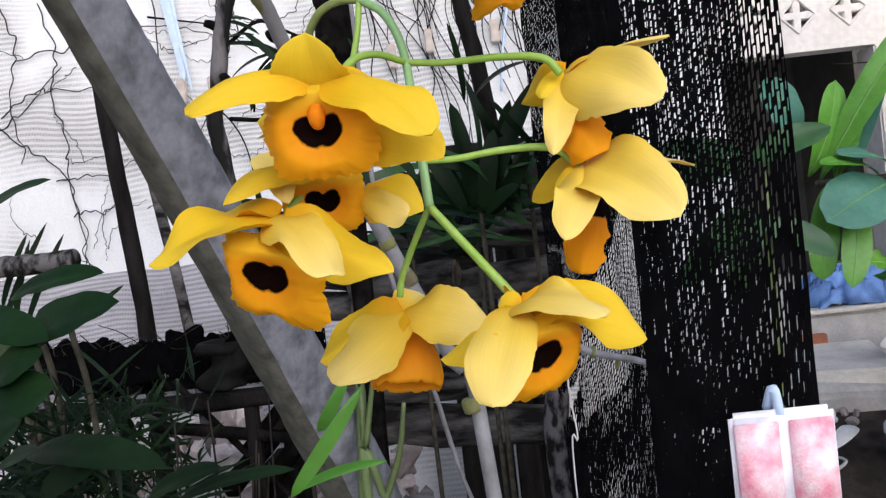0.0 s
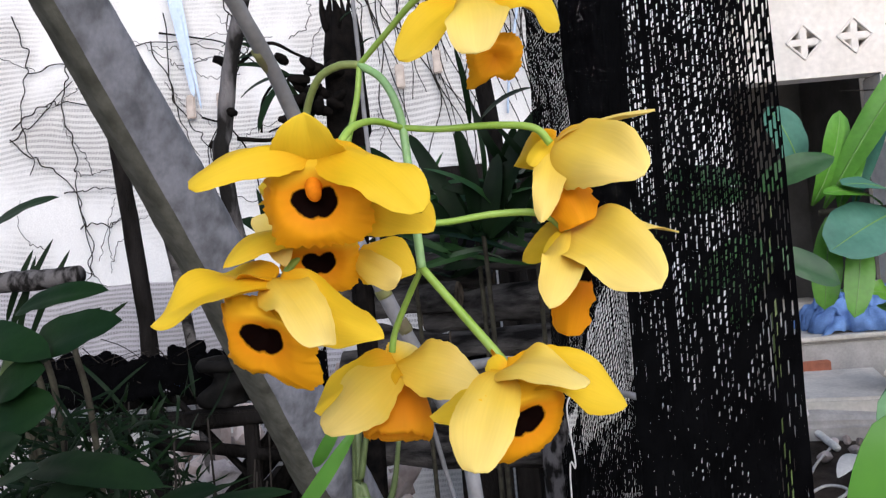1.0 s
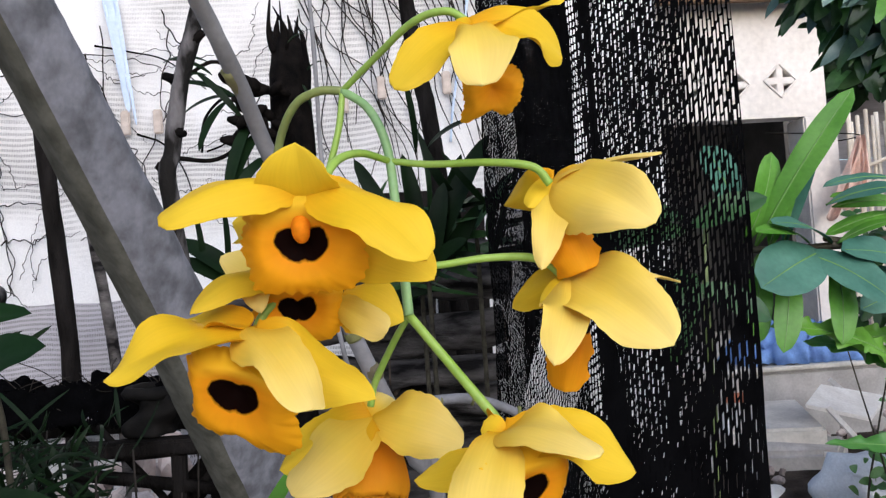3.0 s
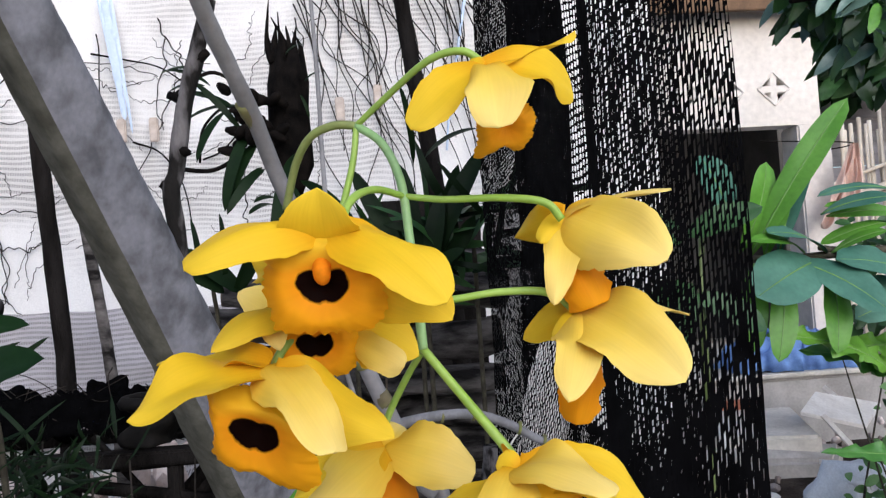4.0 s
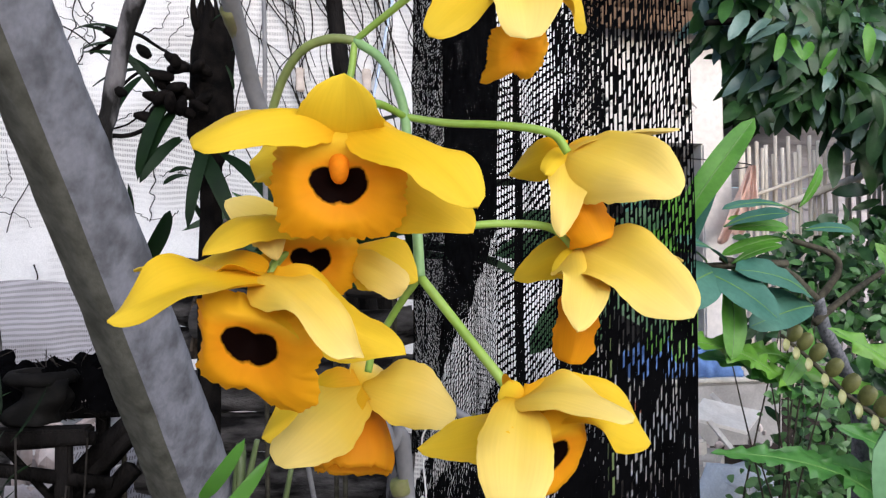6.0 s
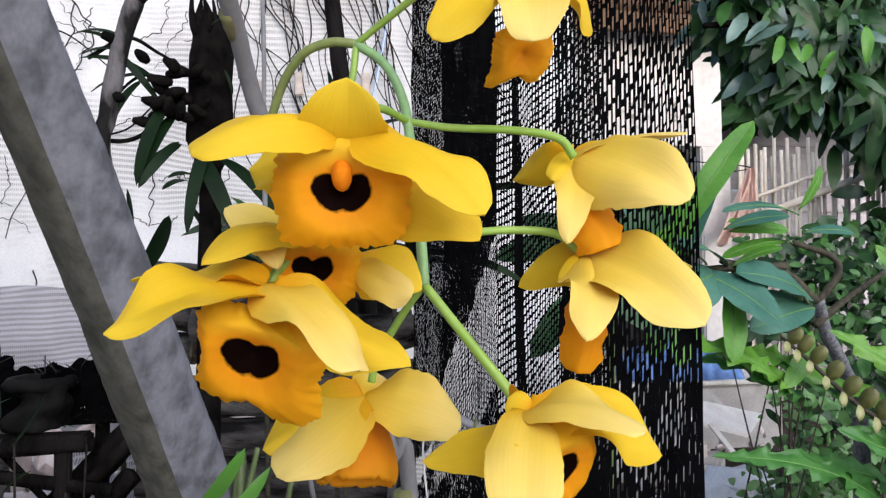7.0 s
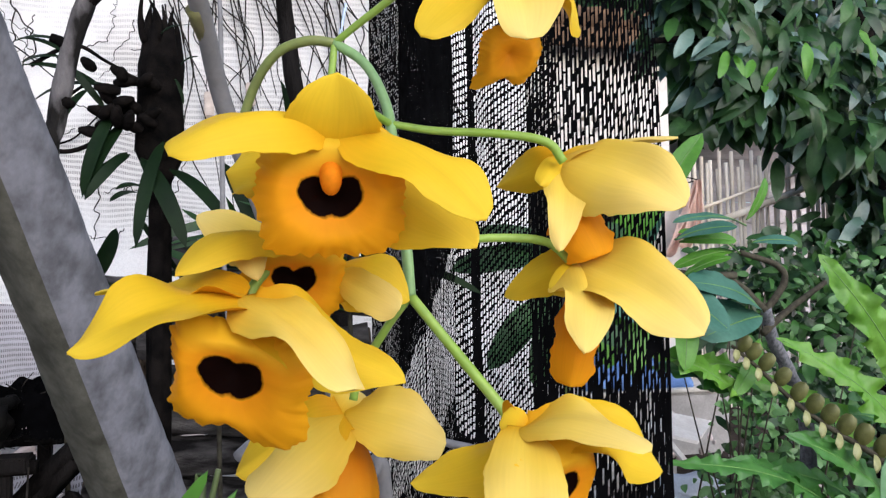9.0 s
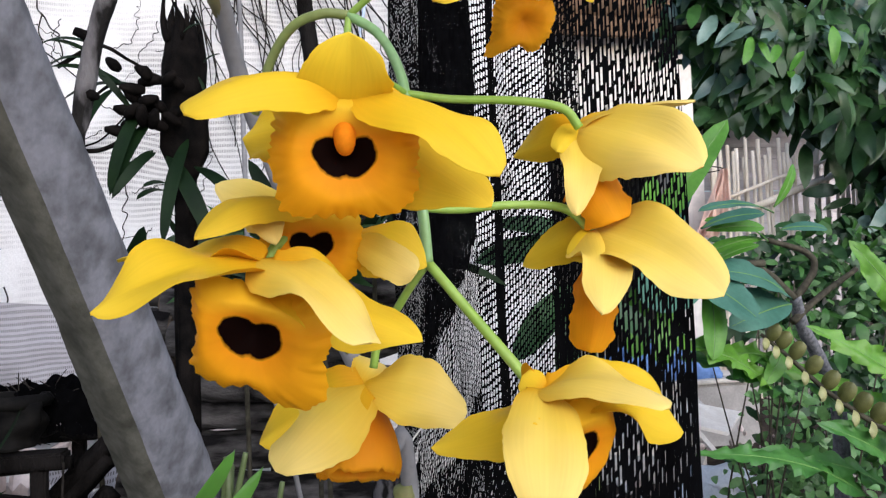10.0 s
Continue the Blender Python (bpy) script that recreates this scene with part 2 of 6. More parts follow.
LEAF_BRIGHT2 = material("young_leaf", (0.05, 0.15, 0.03), (0.075, 0.20, 0.045), 10, gloss=0.4, rough=0.4, bump=0.15, translucent=0.35, vary=0.25)
LEAF_MIDGREEN = material("strap_leaf", (0.022, 0.072, 0.018), (0.045, 0.12, 0.034), 14, gloss=0.4, rough=0.35, bump=0.15, translucent=0.2, vary=0.4)
LEAF_SMALL = material("small_leaf", (0.09, 0.22, 0.06), (0.16, 0.32, 0.11), 20, rough=0.35, gloss=0.5, translucent=0.25, vary=0.35)
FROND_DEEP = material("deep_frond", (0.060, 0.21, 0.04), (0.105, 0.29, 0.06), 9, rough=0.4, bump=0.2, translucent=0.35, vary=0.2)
SCALES = material("round_leaflet", (0.12, 0.125, 0.035), (0.19, 0.19, 0.06), 40, rough=0.5, translucent=0.2, vary=0.2)
SCALES_PALE = material("pale_leaflet", (0.30, 0.31, 0.12), (0.42, 0.42, 0.20), 40, rough=0.5, translucent=0.25, vary=0.2)
GREYBOARD = material("grey_board", (0.62, 0.58, 0.60), (0.42, 0.39, 0.41), 7, detail=8, rough=0.9, bump=0.4, stretch=(0.2, 1, 1), vary=0.15)


def lip_material(name, centre, spread, across):
    """Smooth orange lip, yellower to its rim, with a near-black blotch in its throat given in the mesh's UV."""
    m = petal_material(name, (0.84, 0.25, 0.002), (0.86, 0.315, 0.003), (0.88, 0.40, 0.004), 0.34)
    n, l = m.node_tree.nodes, m.node_tree.links
    b = n["Principled BSDF"]
    tr = next(k for k in n if k.type == "BSDF_TRANSLUCENT")
    old = b.inputs["Base Color"].links[0].from_socket
    co = next(k for k in n if k.type == "TEX_COORD")
    uv = next(k for k in n if k.type == "UVMAP")
    mp = n.new("ShaderNodeMapping")
    if across:
        apart, pull = n.new("ShaderNodeVectorMath"), n.new("ShaderNodeVectorMath")
        apart.operation, pull.operation = "ABSOLUTE", "MULTIPLY"
        split, one, lift = n.new("ShaderNodeSeparateXYZ"), n.new("ShaderNodeCombineXYZ"), n.new("ShaderNodeSeparateXYZ")
        l.new(co.outputs["Object"], apart.inputs[0])
        l.new(apart.outputs[0], split.inputs[0])
        l.new(co.outputs["Object"], lift.inputs[0])
        raise_ = n.new("ShaderNodeMath")
        raise_.operation = "MULTIPLY_ADD"
        raise_.inputs[1].default_value = -0.28
        l.new(split.outputs["X"], raise_.inputs[0])
        l.new(lift.outputs["Y"], raise_.inputs[2])
        l.new(split.outputs["X"], one.inputs["X"])
        l.new(raise_.outputs[0], one.inputs["Y"])
        l.new(one.outputs[0], pull.inputs[0])
        pull.inputs[1].default_value = (1, 1, 0)
        l.new(pull.outputs[0], mp.inputs["Vector"])
    else:
        l.new(uv.outputs[0], mp.inputs["Vector"])
    mp.inputs["Location"].default_value = [-c * s for c, s in zip(centre, spread)]
    mp.inputs["Scale"].default_value = spread
    length, ragged, add = n.new("ShaderNodeVectorMath"), n.new("ShaderNodeTexNoise"), n.new("ShaderNodeMath")
    length.operation, add.operation = "LENGTH", "MULTIPLY_ADD"
    l.new(mp.outputs[0], length.inputs[0])
    ragged.inputs["Scale"].default_value = 420
    l.new(co.outputs["Object"], ragged.inputs["Vector"])
    l.new(ragged.outputs["Fac"], add.inputs[0])
    add.inputs[1].default_value = 0.42
    l.new(length.outputs["Value"], add.inputs[2])
    ramp, mix = n.new("ShaderNodeMapRange"), n.new("ShaderNodeMix")
    ramp.inputs["From Min"].default_value, ramp.inputs["From Max"].default_value = 1.07, 1.20
    l.new(add.outputs[0], ramp.inputs["Value"])
    sheen = n.new("ShaderNodeMapRange")
    sheen.inputs["To Min"].default_value, sheen.inputs["To Max"].default_value = 0.02, 0.12
    l.new(ramp.outputs[0], sheen.inputs["Value"])
    l.new(sheen.outputs[0], b.inputs["Specular IOR Level"])
    mix.data_type = "RGBA"
    l.new(ramp.outputs[0], mix.inputs["Factor"])
    mix.inputs[6].default_value = (0.006, 0.002, 0.0015, 1)
    if across:
        axis, fade, top = n.new("ShaderNodeSeparateXYZ"), n.new("ShaderNodeMapRange"), n.new("ShaderNodeMix")
        l.new(co.outputs["Object"], axis.inputs[0])
        fade.inputs["From Min"].default_value, fade.inputs["From Max"].default_value = 0.0022, 0.0072
        l.new(axis.outputs["Y"], fade.inputs["Value"])
        top.data_type = "RGBA"
        l.new(fade.outputs[0], top.inputs["Factor"])
        l.new(old, top.inputs[6])
        top.inputs[7].default_value = (0.86, 0.58, 0.025, 1)
        old = top.outputs[2]
    l.new(old, mix.inputs[7])
    l.new(mix.outputs[2], b.inputs["Base Color"])
    l.new(mix.outputs[2], tr.inputs["Color"])
    return m


LIP = lip_material("lip", (0.0016, -0.0010, 0), (310, 335, 0), True)
TONGUE = lip_material("tongue_lip", (0.16, 0.3, 0), (6.0, 2.6, 0), False)
SKIRT = petal_material("skirt_lip", (0.72, 0.22, 0.003), (0.86, 0.32, 0.005), (0.90, 0.41, 0.010), 0.40)


# ---------- mesh helpers ----------
def thing(name, at, label, category, group="", kind=""):
    ob = new(name)
    ob.location = at
    ob.empty_display_size = 0.05
    return tagged(ob, label, category, group, kind)


def part(name, bm, mat, parent=None, label="", smooth=True, world_space=True):
    """Links a bmesh as one mesh object, under a parent where one is given; its points are in world metres."""
    me = bpy.data.meshes.new(name)
    bm.normal_update()
    for f in bm.faces:
        f.smooth = smooth
    bm.to_mesh(me)
    bm.free()
    me.materials.append(mat)
    ob = new(name, me)
    if parent is not None:
        ob.parent = parent
        if world_space:
            base = V(parent.location)
            up = parent.parent
            while up is not None:
                base = base + V(up.location)
                up = up.parent
            for v in me.vertices:
                v.co = v.co - base
    return tagged(ob, label) if label else ob


def curve_points(pts, steps=6):
    """A smooth line through the points."""
    pts = [V(p) for p in pts]
    if len(pts) < 3:
        return [pts[0].lerp(pts[-1], i / steps) for i in range(steps + 1)]
    ext = [pts[0] * 2 - pts[1]] + pts + [pts[-1] * 2 - pts[-2]]
    out = []
    for i in range(1, len(ext) - 2):
        a, b, c, d = ext[i - 1:i + 3]
        for k in range(steps):
            t = k / steps
            out.append(0.5 * (2 * b + (c - a) * t + (2 * a - 5 * b + 4 * c - d) * t * t + (3 * b - a - 3 * c + d) * t ** 3))
    out.append(pts[-1])
    return out


def tube(bm, pts, r0, r1=None, seg=8, steps=6, rough=0.0, radii=None, freq=30.0):
    """A tapered round body along a smooth line, with an uneven skin."""
    line = curve_points(pts, steps)
    r1 = r0 if r1 is None else r1
    rings = []
    side = V((0.31, 0.73, 0.6))
    for i, p in enumerate(line):
        a = line[max(i - 1, 0)]
        b = line[min(i + 1, len(line) - 1)]
        d = (b - a).normalized()
        side = (side - d * side.dot(d))
        if side.length < 1e-4:
            side = d.orthogonal()
        side.normalize()
        other = d.cross(side)
        u = i / (len(line) - 1)
        r = radii(u) if radii else r0 + (r1 - r0) * u
        ring = []
        for k in range(seg):
            ang = 2 * math.pi * k / seg
            q = p + (side * math.cos(ang) + other * math.sin(ang)) * r
            if rough:
                q = p + (q - p) * (1 + rough * noise.noise(q * freq))
            ring.append(bm.verts.new(q))
        rings.append(ring)
    for a, b in zip(rings, rings[1:]):
        for k in range(seg):
            bm.faces.new((a[k], a[(k + 1) % seg], b[(k + 1) % seg], b[k]))
    bm.faces.new(rings[0][::-1])
    bm.faces.new(rings[-1])
    return bm


def blade(bm, base, tip, width, facing, bend=0.12, cup=0.2, p=0.7, q=0.55, nu=12, nv=6, thick=0.0004, wave=0.0, freq=120.0, fold=0.0, twist=0.0, neck=0.10, ragged=0.0):
    """A leaf or petal as a thin closed body: base to tip, arched along its facing side, cupped across."""
    base, tip = V(base), V(tip)
    axis = tip - base
    size = axis.length
    d = axis.normalized()
    f = V(facing)
    f = (f - d * f.dot(d)).normalized()
    s = d.cross(f)
    uv = bm.loops.layers.uv.verify()
    where = {}
    peak = (p / (p + q)) ** p * (q / (p + q)) ** q
    top, bottom = [], []
    for i in range(nu + 1):
        u = i / nu
        uu = min(max(u, 0.0), 1.0)
        half = width / 2 * max((uu ** p) * ((1 - uu) ** q) / peak, neck * (1 - u))
        ang = twist * u
        s2, f2 = s * math.cos(ang) + f * math.sin(ang), f * math.cos(ang) - s * math.sin(ang)
        mid = base + axis * u + f * (bend * size * 4 * u * (1 - u))
        r1, r2 = [], []
        for j in range(nv + 1):
            v = 2 * j / nv - 1
            if ragged and j in (0, nv):
                v *= 1 + ragged * (noise.noise(V((u * 5.3, v * 3, size * 900))) + 0.5 * noise.noise(V((u * 15, v * 3, size * 700))))
            w = f2 * (-cup * half * v * v + fold * half * abs(v))
            pt = mid + s2 * (v * half) + w
            if wave:
                pt = pt + f2 * (wave * half * (abs(v) ** 1.5) * noise.noise(pt * freq)) + s2 * (0.35 * wave * half * v * noise.noise(pt * freq * 0.7 + V((5, 3, 1))))
            edge = 0.15 + 0.85 * (1 - abs(v) ** 3)
            r1.append(bm.verts.new(pt + f2 * thick * edge * 0.5))
            r2.append(bm.verts.new(pt - f2 * thick * edge * 0.5))
            where[r1[-1]] = where[r2[-1]] = (u, 0.5 + 0.5 * v)
        top.append(r1)
        bottom.append(r2)
    for i in range(nu):
        for j in range(nv):
            bm.faces.new((top[i][j], top[i][j + 1], top[i + 1][j + 1], top[i + 1][j]))
            bm.faces.new((bottom[i][j], bottom[i + 1][j], bottom[i + 1][j + 1], bottom[i][j + 1]))
        bm.faces.new((top[i][0], top[i + 1][0], bottom[i + 1][0], bottom[i][0]))
        bm.faces.new((top[i][nv], bottom[i][nv], bottom[i + 1][nv], top[i + 1][nv]))
    for j in range(nv):
        bm.faces.new((top[0][j], bottom[0][j], bottom[0][j + 1], top[0][j + 1]))
        bm.faces.new((top[nu][j], top[nu][j + 1], bottom[nu][j + 1], bottom[nu][j]))
    for v in where:
        for lp in v.link_loops:
            lp[uv].uv = where[v]
    for i in range(nu):
        for j in (0, nv):
            for side in (top, bottom):
                bm.edges.get((side[i][j], side[i + 1][j])).smooth = False
    for j in range(nv):
        for side in (top, bottom):
            bm.edges.get((side[nu][j], side[nu][j + 1])).smooth = False
    return bm


def box(bm, lo, hi, bevel=0.0, wobble=0.0):
    """A box between two corners, bevelled and a little uneven."""
    lo, hi = V(lo), V(hi)
    made = bmesh.ops.create_cube(bm, size=1.0)
    for v in made["verts"]:
        v.co = V([lo[k] + (v.co[k] + 0.5) * (hi[k] - lo[k]) for k in range(3)])
    if bevel:
        edges = {e for v in made["verts"] for e in v.link_edges}
        bmesh.ops.bevel(bm, geom=list(edges), offset=bevel, segments=2, affect="EDGES")
    if wobble:
        for v in bm.verts:
            v.co += noise.noise_vector(v.co * 9) * wobble
    return bm


def stone(bm, centre, size, seed=0, flat=1.0, squarish=0.5):
    """A broken stone: an uneven body between a ball and a block."""
    made = bmesh.ops.create_icosphere(bm, subdivisions=2, radius=1.0)
    off = V((seed * 3.1, seed * 1.7, seed * 0.9))
    turn = Euler((seed * 0.7, seed * 1.3, seed * 2.1)).to_matrix()
    for v in made["verts"]:
        c = v.co.copy()
        big = max(abs(c.x), abs(c.y), abs(c.z))
        c = c.lerp(c / big, squarish) * (1 + 0.25 * noise.noise(c * 1.3 + off))
        c = turn @ V((c.x * size[0], c.y * size[1], c.z * size[2]))
        v.co = V((c.x, c.y, c.z * flat)) + V(centre)
    return bm


def basis(forward, up):
    z = V(forward).normalized()
    y = V(up)
    y = (y - z * y.dot(z)).normalized()
    return Matrix((y.cross(z), y, z)).transposed()


# ---------- setting ----------
bm = bmesh.new()
n_side = 70
for i in range(n_side + 1):
    for j in range(n_side + 1):
        x, y = (i / n_side * 2 - 1), (j / n_side * 2 - 1)
        x, y = 60 * x * abs(x) + 1.5, 60 * y * abs(y) + 3
        near = 1.0 if abs(x) < 8 and abs(y) < 12 else 0.2
        rise = 0.25 * min(1.0, max(0.0, (y - 2.75) / 0.5)) * min(1.0, max(0.0, (x - 0.9) / 0.4))
        bm.verts.new((x, y, rise + near * (0.05 * noise.noise(V((x * 1.5, y * 1.5, 0))) + 0.02 * noise.noise(V((x * 7, y * 7, 2))))))
bm.verts.ensure_lookup_table()
for i in range(n_side):
    for j in range(n_side):
        a = i * (n_side + 1) + j
        bm.faces.new([bm.verts[k] for k in (a, a + n_side + 1, a + n_side + 2, a + 1)])
tagged(part("ground", bm, SOIL), "bare dark soil of the yard", "ground", kind="structure")

# white mesh cloth hung as a wall behind the plants
bm = bmesh.new()
rows, cols = 40, 70
grid = []
for i in range(cols + 1):
    line = []
    for j in range(rows + 1):
        x, z = -3.2 + 4.2 * i / cols, 0.0 + 3.5 * j / rows
        y = 2.62 + 0.012 * noise.noise(V((x * 2, z * 0.8, 1))) + 0.006 * noise.noise(V((x * 9, z * 5, 4)))
        line.append(bm.verts.new((x, y, z)))
    grid.append(line)
for i in range(cols):
    for j in range(rows):
        bm.faces.new((grid[i][j], grid[i + 1][j], grid[i + 1][j + 1], grid[i][j + 1]))
cloth = tagged(part("mesh_screen", bm, WHITECLOTH), "white woven mesh cloth hung as a screen", "screen", kind="structure")

# greyer mesh sheet slung before the foot of the screen
bm = bmesh.new()
rows, cols = 22, 80
grid = []
for i in range(cols + 1):
    line = []
    for j in range(rows + 1):
        x, v = -2.2 + 1.86 * i / cols, j / rows
        top = 1.275 - 0.02 * (x + 0.8) + 0.012 * noise.noise(V((x * 6, 0, 2)))
        z = 0.88 + (top - 0.88) * v
        y = 2.50 + 0.05 * v + 0.030 * noise.noise(V((x * 4, z * 5, 1))) + 0.012 * noise.noise(V((x * 13, z * 16, 4)))
        line.append(bm.verts.new((x, y, z)))
    grid.append(line)
for i in range(cols):
    for j in range(rows):
        bm.faces.new((grid[i][j], grid[i + 1][j], grid[i + 1][j + 1], grid[i][j + 1]))
tagged(part("mesh_sheet", bm, GREYMESH), "greyish crumpled mesh sheet slung below the screen", "screen", kind="structure")

# unseen walls, added to close the yard behind and beside the plants
for lo, hi in (((-3.6, -7.2, -0.05), (6.5, -7.0, 1.9)), ((-3.6, -7.0, -0.05), (-3.4, 6.0, 2.6))):
    bm = bmesh.new()
    box(bm, lo, hi, bevel=0.02)
    tagged(part("garden_wall", bm, CONCRETE, smooth=False), "unseen grey concrete wall added to close the yard", "wall", kind="structure")

# unseen pale slab under and behind the camera, added to bounce sunlight upward
bm = bmesh.new()
box(bm, (-3.3, -6.9, -0.2), (6.4, 0.12, 0.075), bevel=0.015)
tagged(part("pavement", bm, SLABSTONE, smooth=False), "unseen pale slab added to bounce light upward", "pavement", kind="structure")

# ---------- black shade net, hanging, with real holes ----------
def shade_net(name, plan, z0, z1, cell, row, label, seed, openness, lean=(0.0, 0.0), gap=0.58, tall=0.42, slant=lambda u: 0.0, thread=0.26, skew=0.0, ripple=0.010):
    """A knitted net: every cell is a frame of tape round a tall narrow hole of its own size."""
    line = curve_points([V((x, y, 0)) for x, y in plan], 24)
    dist = [0.0]
    for a, b in zip(line, line[1:]):
        dist.append(dist[-1] + (b - a).length)
    total = dist[-1]
    ncol, nrow = int(total / cell), int((z1 - z0) / row)

    def spot(u, z):
        s = min(max(u, 0), 1) * total
        k = max(i for i in range(len(dist)) if dist[i] <= s + 1e-9)
        k = min(k, len(line) - 2)
        return line[k].lerp(line[k + 1], (s - dist[k]) / max(dist[k + 1] - dist[k], 1e-9))
    columns = [spot(i / (2 * ncol), 0) for i in range(2 * ncol + 1)]
    verts, faces = [], []

    def place(i2, z):
        c = columns[i2]
        z = z + slant(i2 / (2 * ncol)) + 0.35 * row * noise.noise(V((i2 * cell * 14, z * 40, seed + 5)))
        f = (z - 1.28)
        w = ripple * noise.noise(V((i2 * cell * 9, z * 4, seed))) + 0.16 * ripple * noise.noise(V((i2 * cell * 60, z * 25, seed + 3)))
        ln = lean[0] + (lean[1] - lean[0]) * i2 / (2 * ncol)
        return (c.x + w + ln * f, c.y + w * 0.4, z)
    for i in range(ncol):
        for j in range(nrow):
            zc = z0 + (j + 0.5 * (i % 2) + (0.3 * noise.noise(V((i * 0.7, j * 0.31, seed))) if cell > 0.01 else 0.0)) * row
            jit = rnd.uniform(-0.25, 0.25) * row
            zlo, zhi = zc, zc + row
            open_ = openness(i / ncol, zc)
            if open_ is None:
                continue
            open_ += rnd.uniform(-thread, thread)
            if open_ < 0.08:
                k = len(verts)
                verts += [place(2 * i, zlo), place(2 * i + 2, zlo), place(2 * i + 2, zhi), place(2 * i, zhi)]
                faces.append((k, k + 1, k + 2, k + 3))
                continue
            open_ = min(open_, 0.95)
            k = len(verts)
            L, R, M = V(place(2 * i, zlo)), V(place(2 * i + 2, zlo)), V(place(2 * i + 1, zlo))
            H = V(place(2 * i + 1, zhi))
            outer = [L, R, V(place(2 * i + 2, zhi)), V(place(2 * i, zhi))]
            mid = (M + H) / 2 + V((0, 0, jit * 0.4))
            acr, upv = (R - L) * 0.5, V((0, 0, (zhi - zlo) * 0.5))
            wdt, hgt = 0.12 + gap * open_ ** 1.15, 0.55 + tall * open_
            tilt = acr * skew
            inner = [mid - acr * wdt * 0.75 - upv * hgt - tilt, mid + acr * wdt - upv * hgt * 0.75 - tilt, mid + acr * wdt * 0.75 + upv * hgt + tilt, mid - acr * wdt + upv * hgt * 0.75 + tilt]
            verts += [tuple(v) for v in outer + inner]
            faces += [(k + a, k + (a + 1) % 4, k + 4 + (a + 1) % 4, k + 4 + a) for a in range(4)]
    me = bpy.data.meshes.new(name)
    me.from_pydata(verts, [], faces)
    me.materials.append(NETBLACK)
    return tagged(new(name, me), label, "net", kind="stuff")


def hem(u):
    """Height down to which the doubled part hangs; below it the single layer shows."""
    if u < 0.7:
        z = 1.09 + 0.175 * max(0.0, (u - 0.1) / 0.6)
    else:
        z = 1.265 + 0.10 * (u - 0.7) / 0.3
    return z + 0.006 * noise.noise(V((u * 14, 0, 1)))


def open_left(u, z):
    """Doubled, nearly opaque; pinholes along its free edge."""
    if z < hem(u) - 0.004:
        return None
    if u < 0.30:
        return 0.20 + 0.2 * noise.noise(V((u * 9, z * 14, 3)))
    return -0.30 + 0.35 * noise.noise(V((u * 7, z * 16, 5))) + (0.25 if z < hem(u) + 0.03 else 0.0)


def open_low(u, z):
    """Single layer under the doubled part, torn and darker towards the ground."""
    if z > hem(u) + 0.008:
        return None
    if z < 1.045:
        return -0.05 + 0.6 * noise.noise(V((u * 6, z * 22, 5)))
    if u < 0.15:
        return 0.2 + 0.4 * noise.noise(V((u * 22, z * 40, 5)))
    return 0.92 + 0.55 * noise.noise(V((u * 5, z * 20, 7)))


def open_fold(u, z):
    """The part that the light comes through, with a dark rolled seam."""
    seam = 0.19 + 0.05 * (1.35 - z)
    if abs(u - seam) < 0.040 + 0.01 * noise.noise(V((z * 20, 3, 1))):
        return -0.6
    if z < 1.04:
        return 0.0 + 0.6 * noise.noise(V((u * 6, z * 22, 5)))
    return 0.95 + 0.40 * noise.noise(V((u * 6, z * 11, 3))) + 0.25 * noise.noise(V((u * 22, z * 30, 9)))


def open_right(u, z):
    strip = 0.50 * noise.noise(V((u * 9, z * 3.0, 2)))
    v = 0.72 + strip + 0.40 * noise.noise(V((u * 3, z * 22, 1.5))) + 0.25 * noise.noise(V((u * 9, z * 60, 7)))
    v -= 0.46 * max(0.0, min(1.0, (1.305 - z) / 0.05)) - 0.10 * max(0.0, min(1.0, (z - 1.33) / 0.03))
    v -= 0.30 * max(0.0, u - 0.5)
    if u < 0.05 or u > 0.95:
        v -= 0.25
    return v


NET_BACK = [(0.165, 0.93), (0.26, 1.12), (0.355, 1.28)]
shade_net("shade_net", NET_BACK, 0.75, 2.05, 0.0030, 0.0044,
          "doubled edge of a black shade net, nearly opaque", 2, open_left)
shade_net("shade_net", [(x + 0.001, y + 0.002) for x, y in NET_BACK], 0.55, 1.40, 0.0058, 0.0085,
          "lower hem of the black shade net, let through by light", 2, open_low, gap=0.62, tall=0.36, slant=lambda u: 0.10 * (u - 0.5) + 0.016 * math.sin(u * 8), thread=0.40, skew=0.30)
shade_net("shade_net", [(0.353, 1.277), (0.44, 1.31), (0.56, 1.33)], 0.55, 2.05, 0.0052, 0.0125,
          "single layer of the black shade net with the light behind", 2, open_fold, gap=0.62, tall=0.36, slant=lambda u: 0.10 * max(0.0, 0.2 - u) - 0.05 * u, thread=0.42, skew=0.34)
shade_net("shade_net", [(0.134, 0.372), (0.160, 0.392), (0.190, 0.408), (0.2185, 0.425)], 0.75, 1.60, 0.0028, 0.0092,
          "black knitted shade net hanging in folds", 2, open_right, lean=(0.0, -0.01), gap=0.60, tall=0.42, thread=0.44, ripple=0.004, skew=0.12, slant=lambda u: 0.004 * math.sin(u * 9))

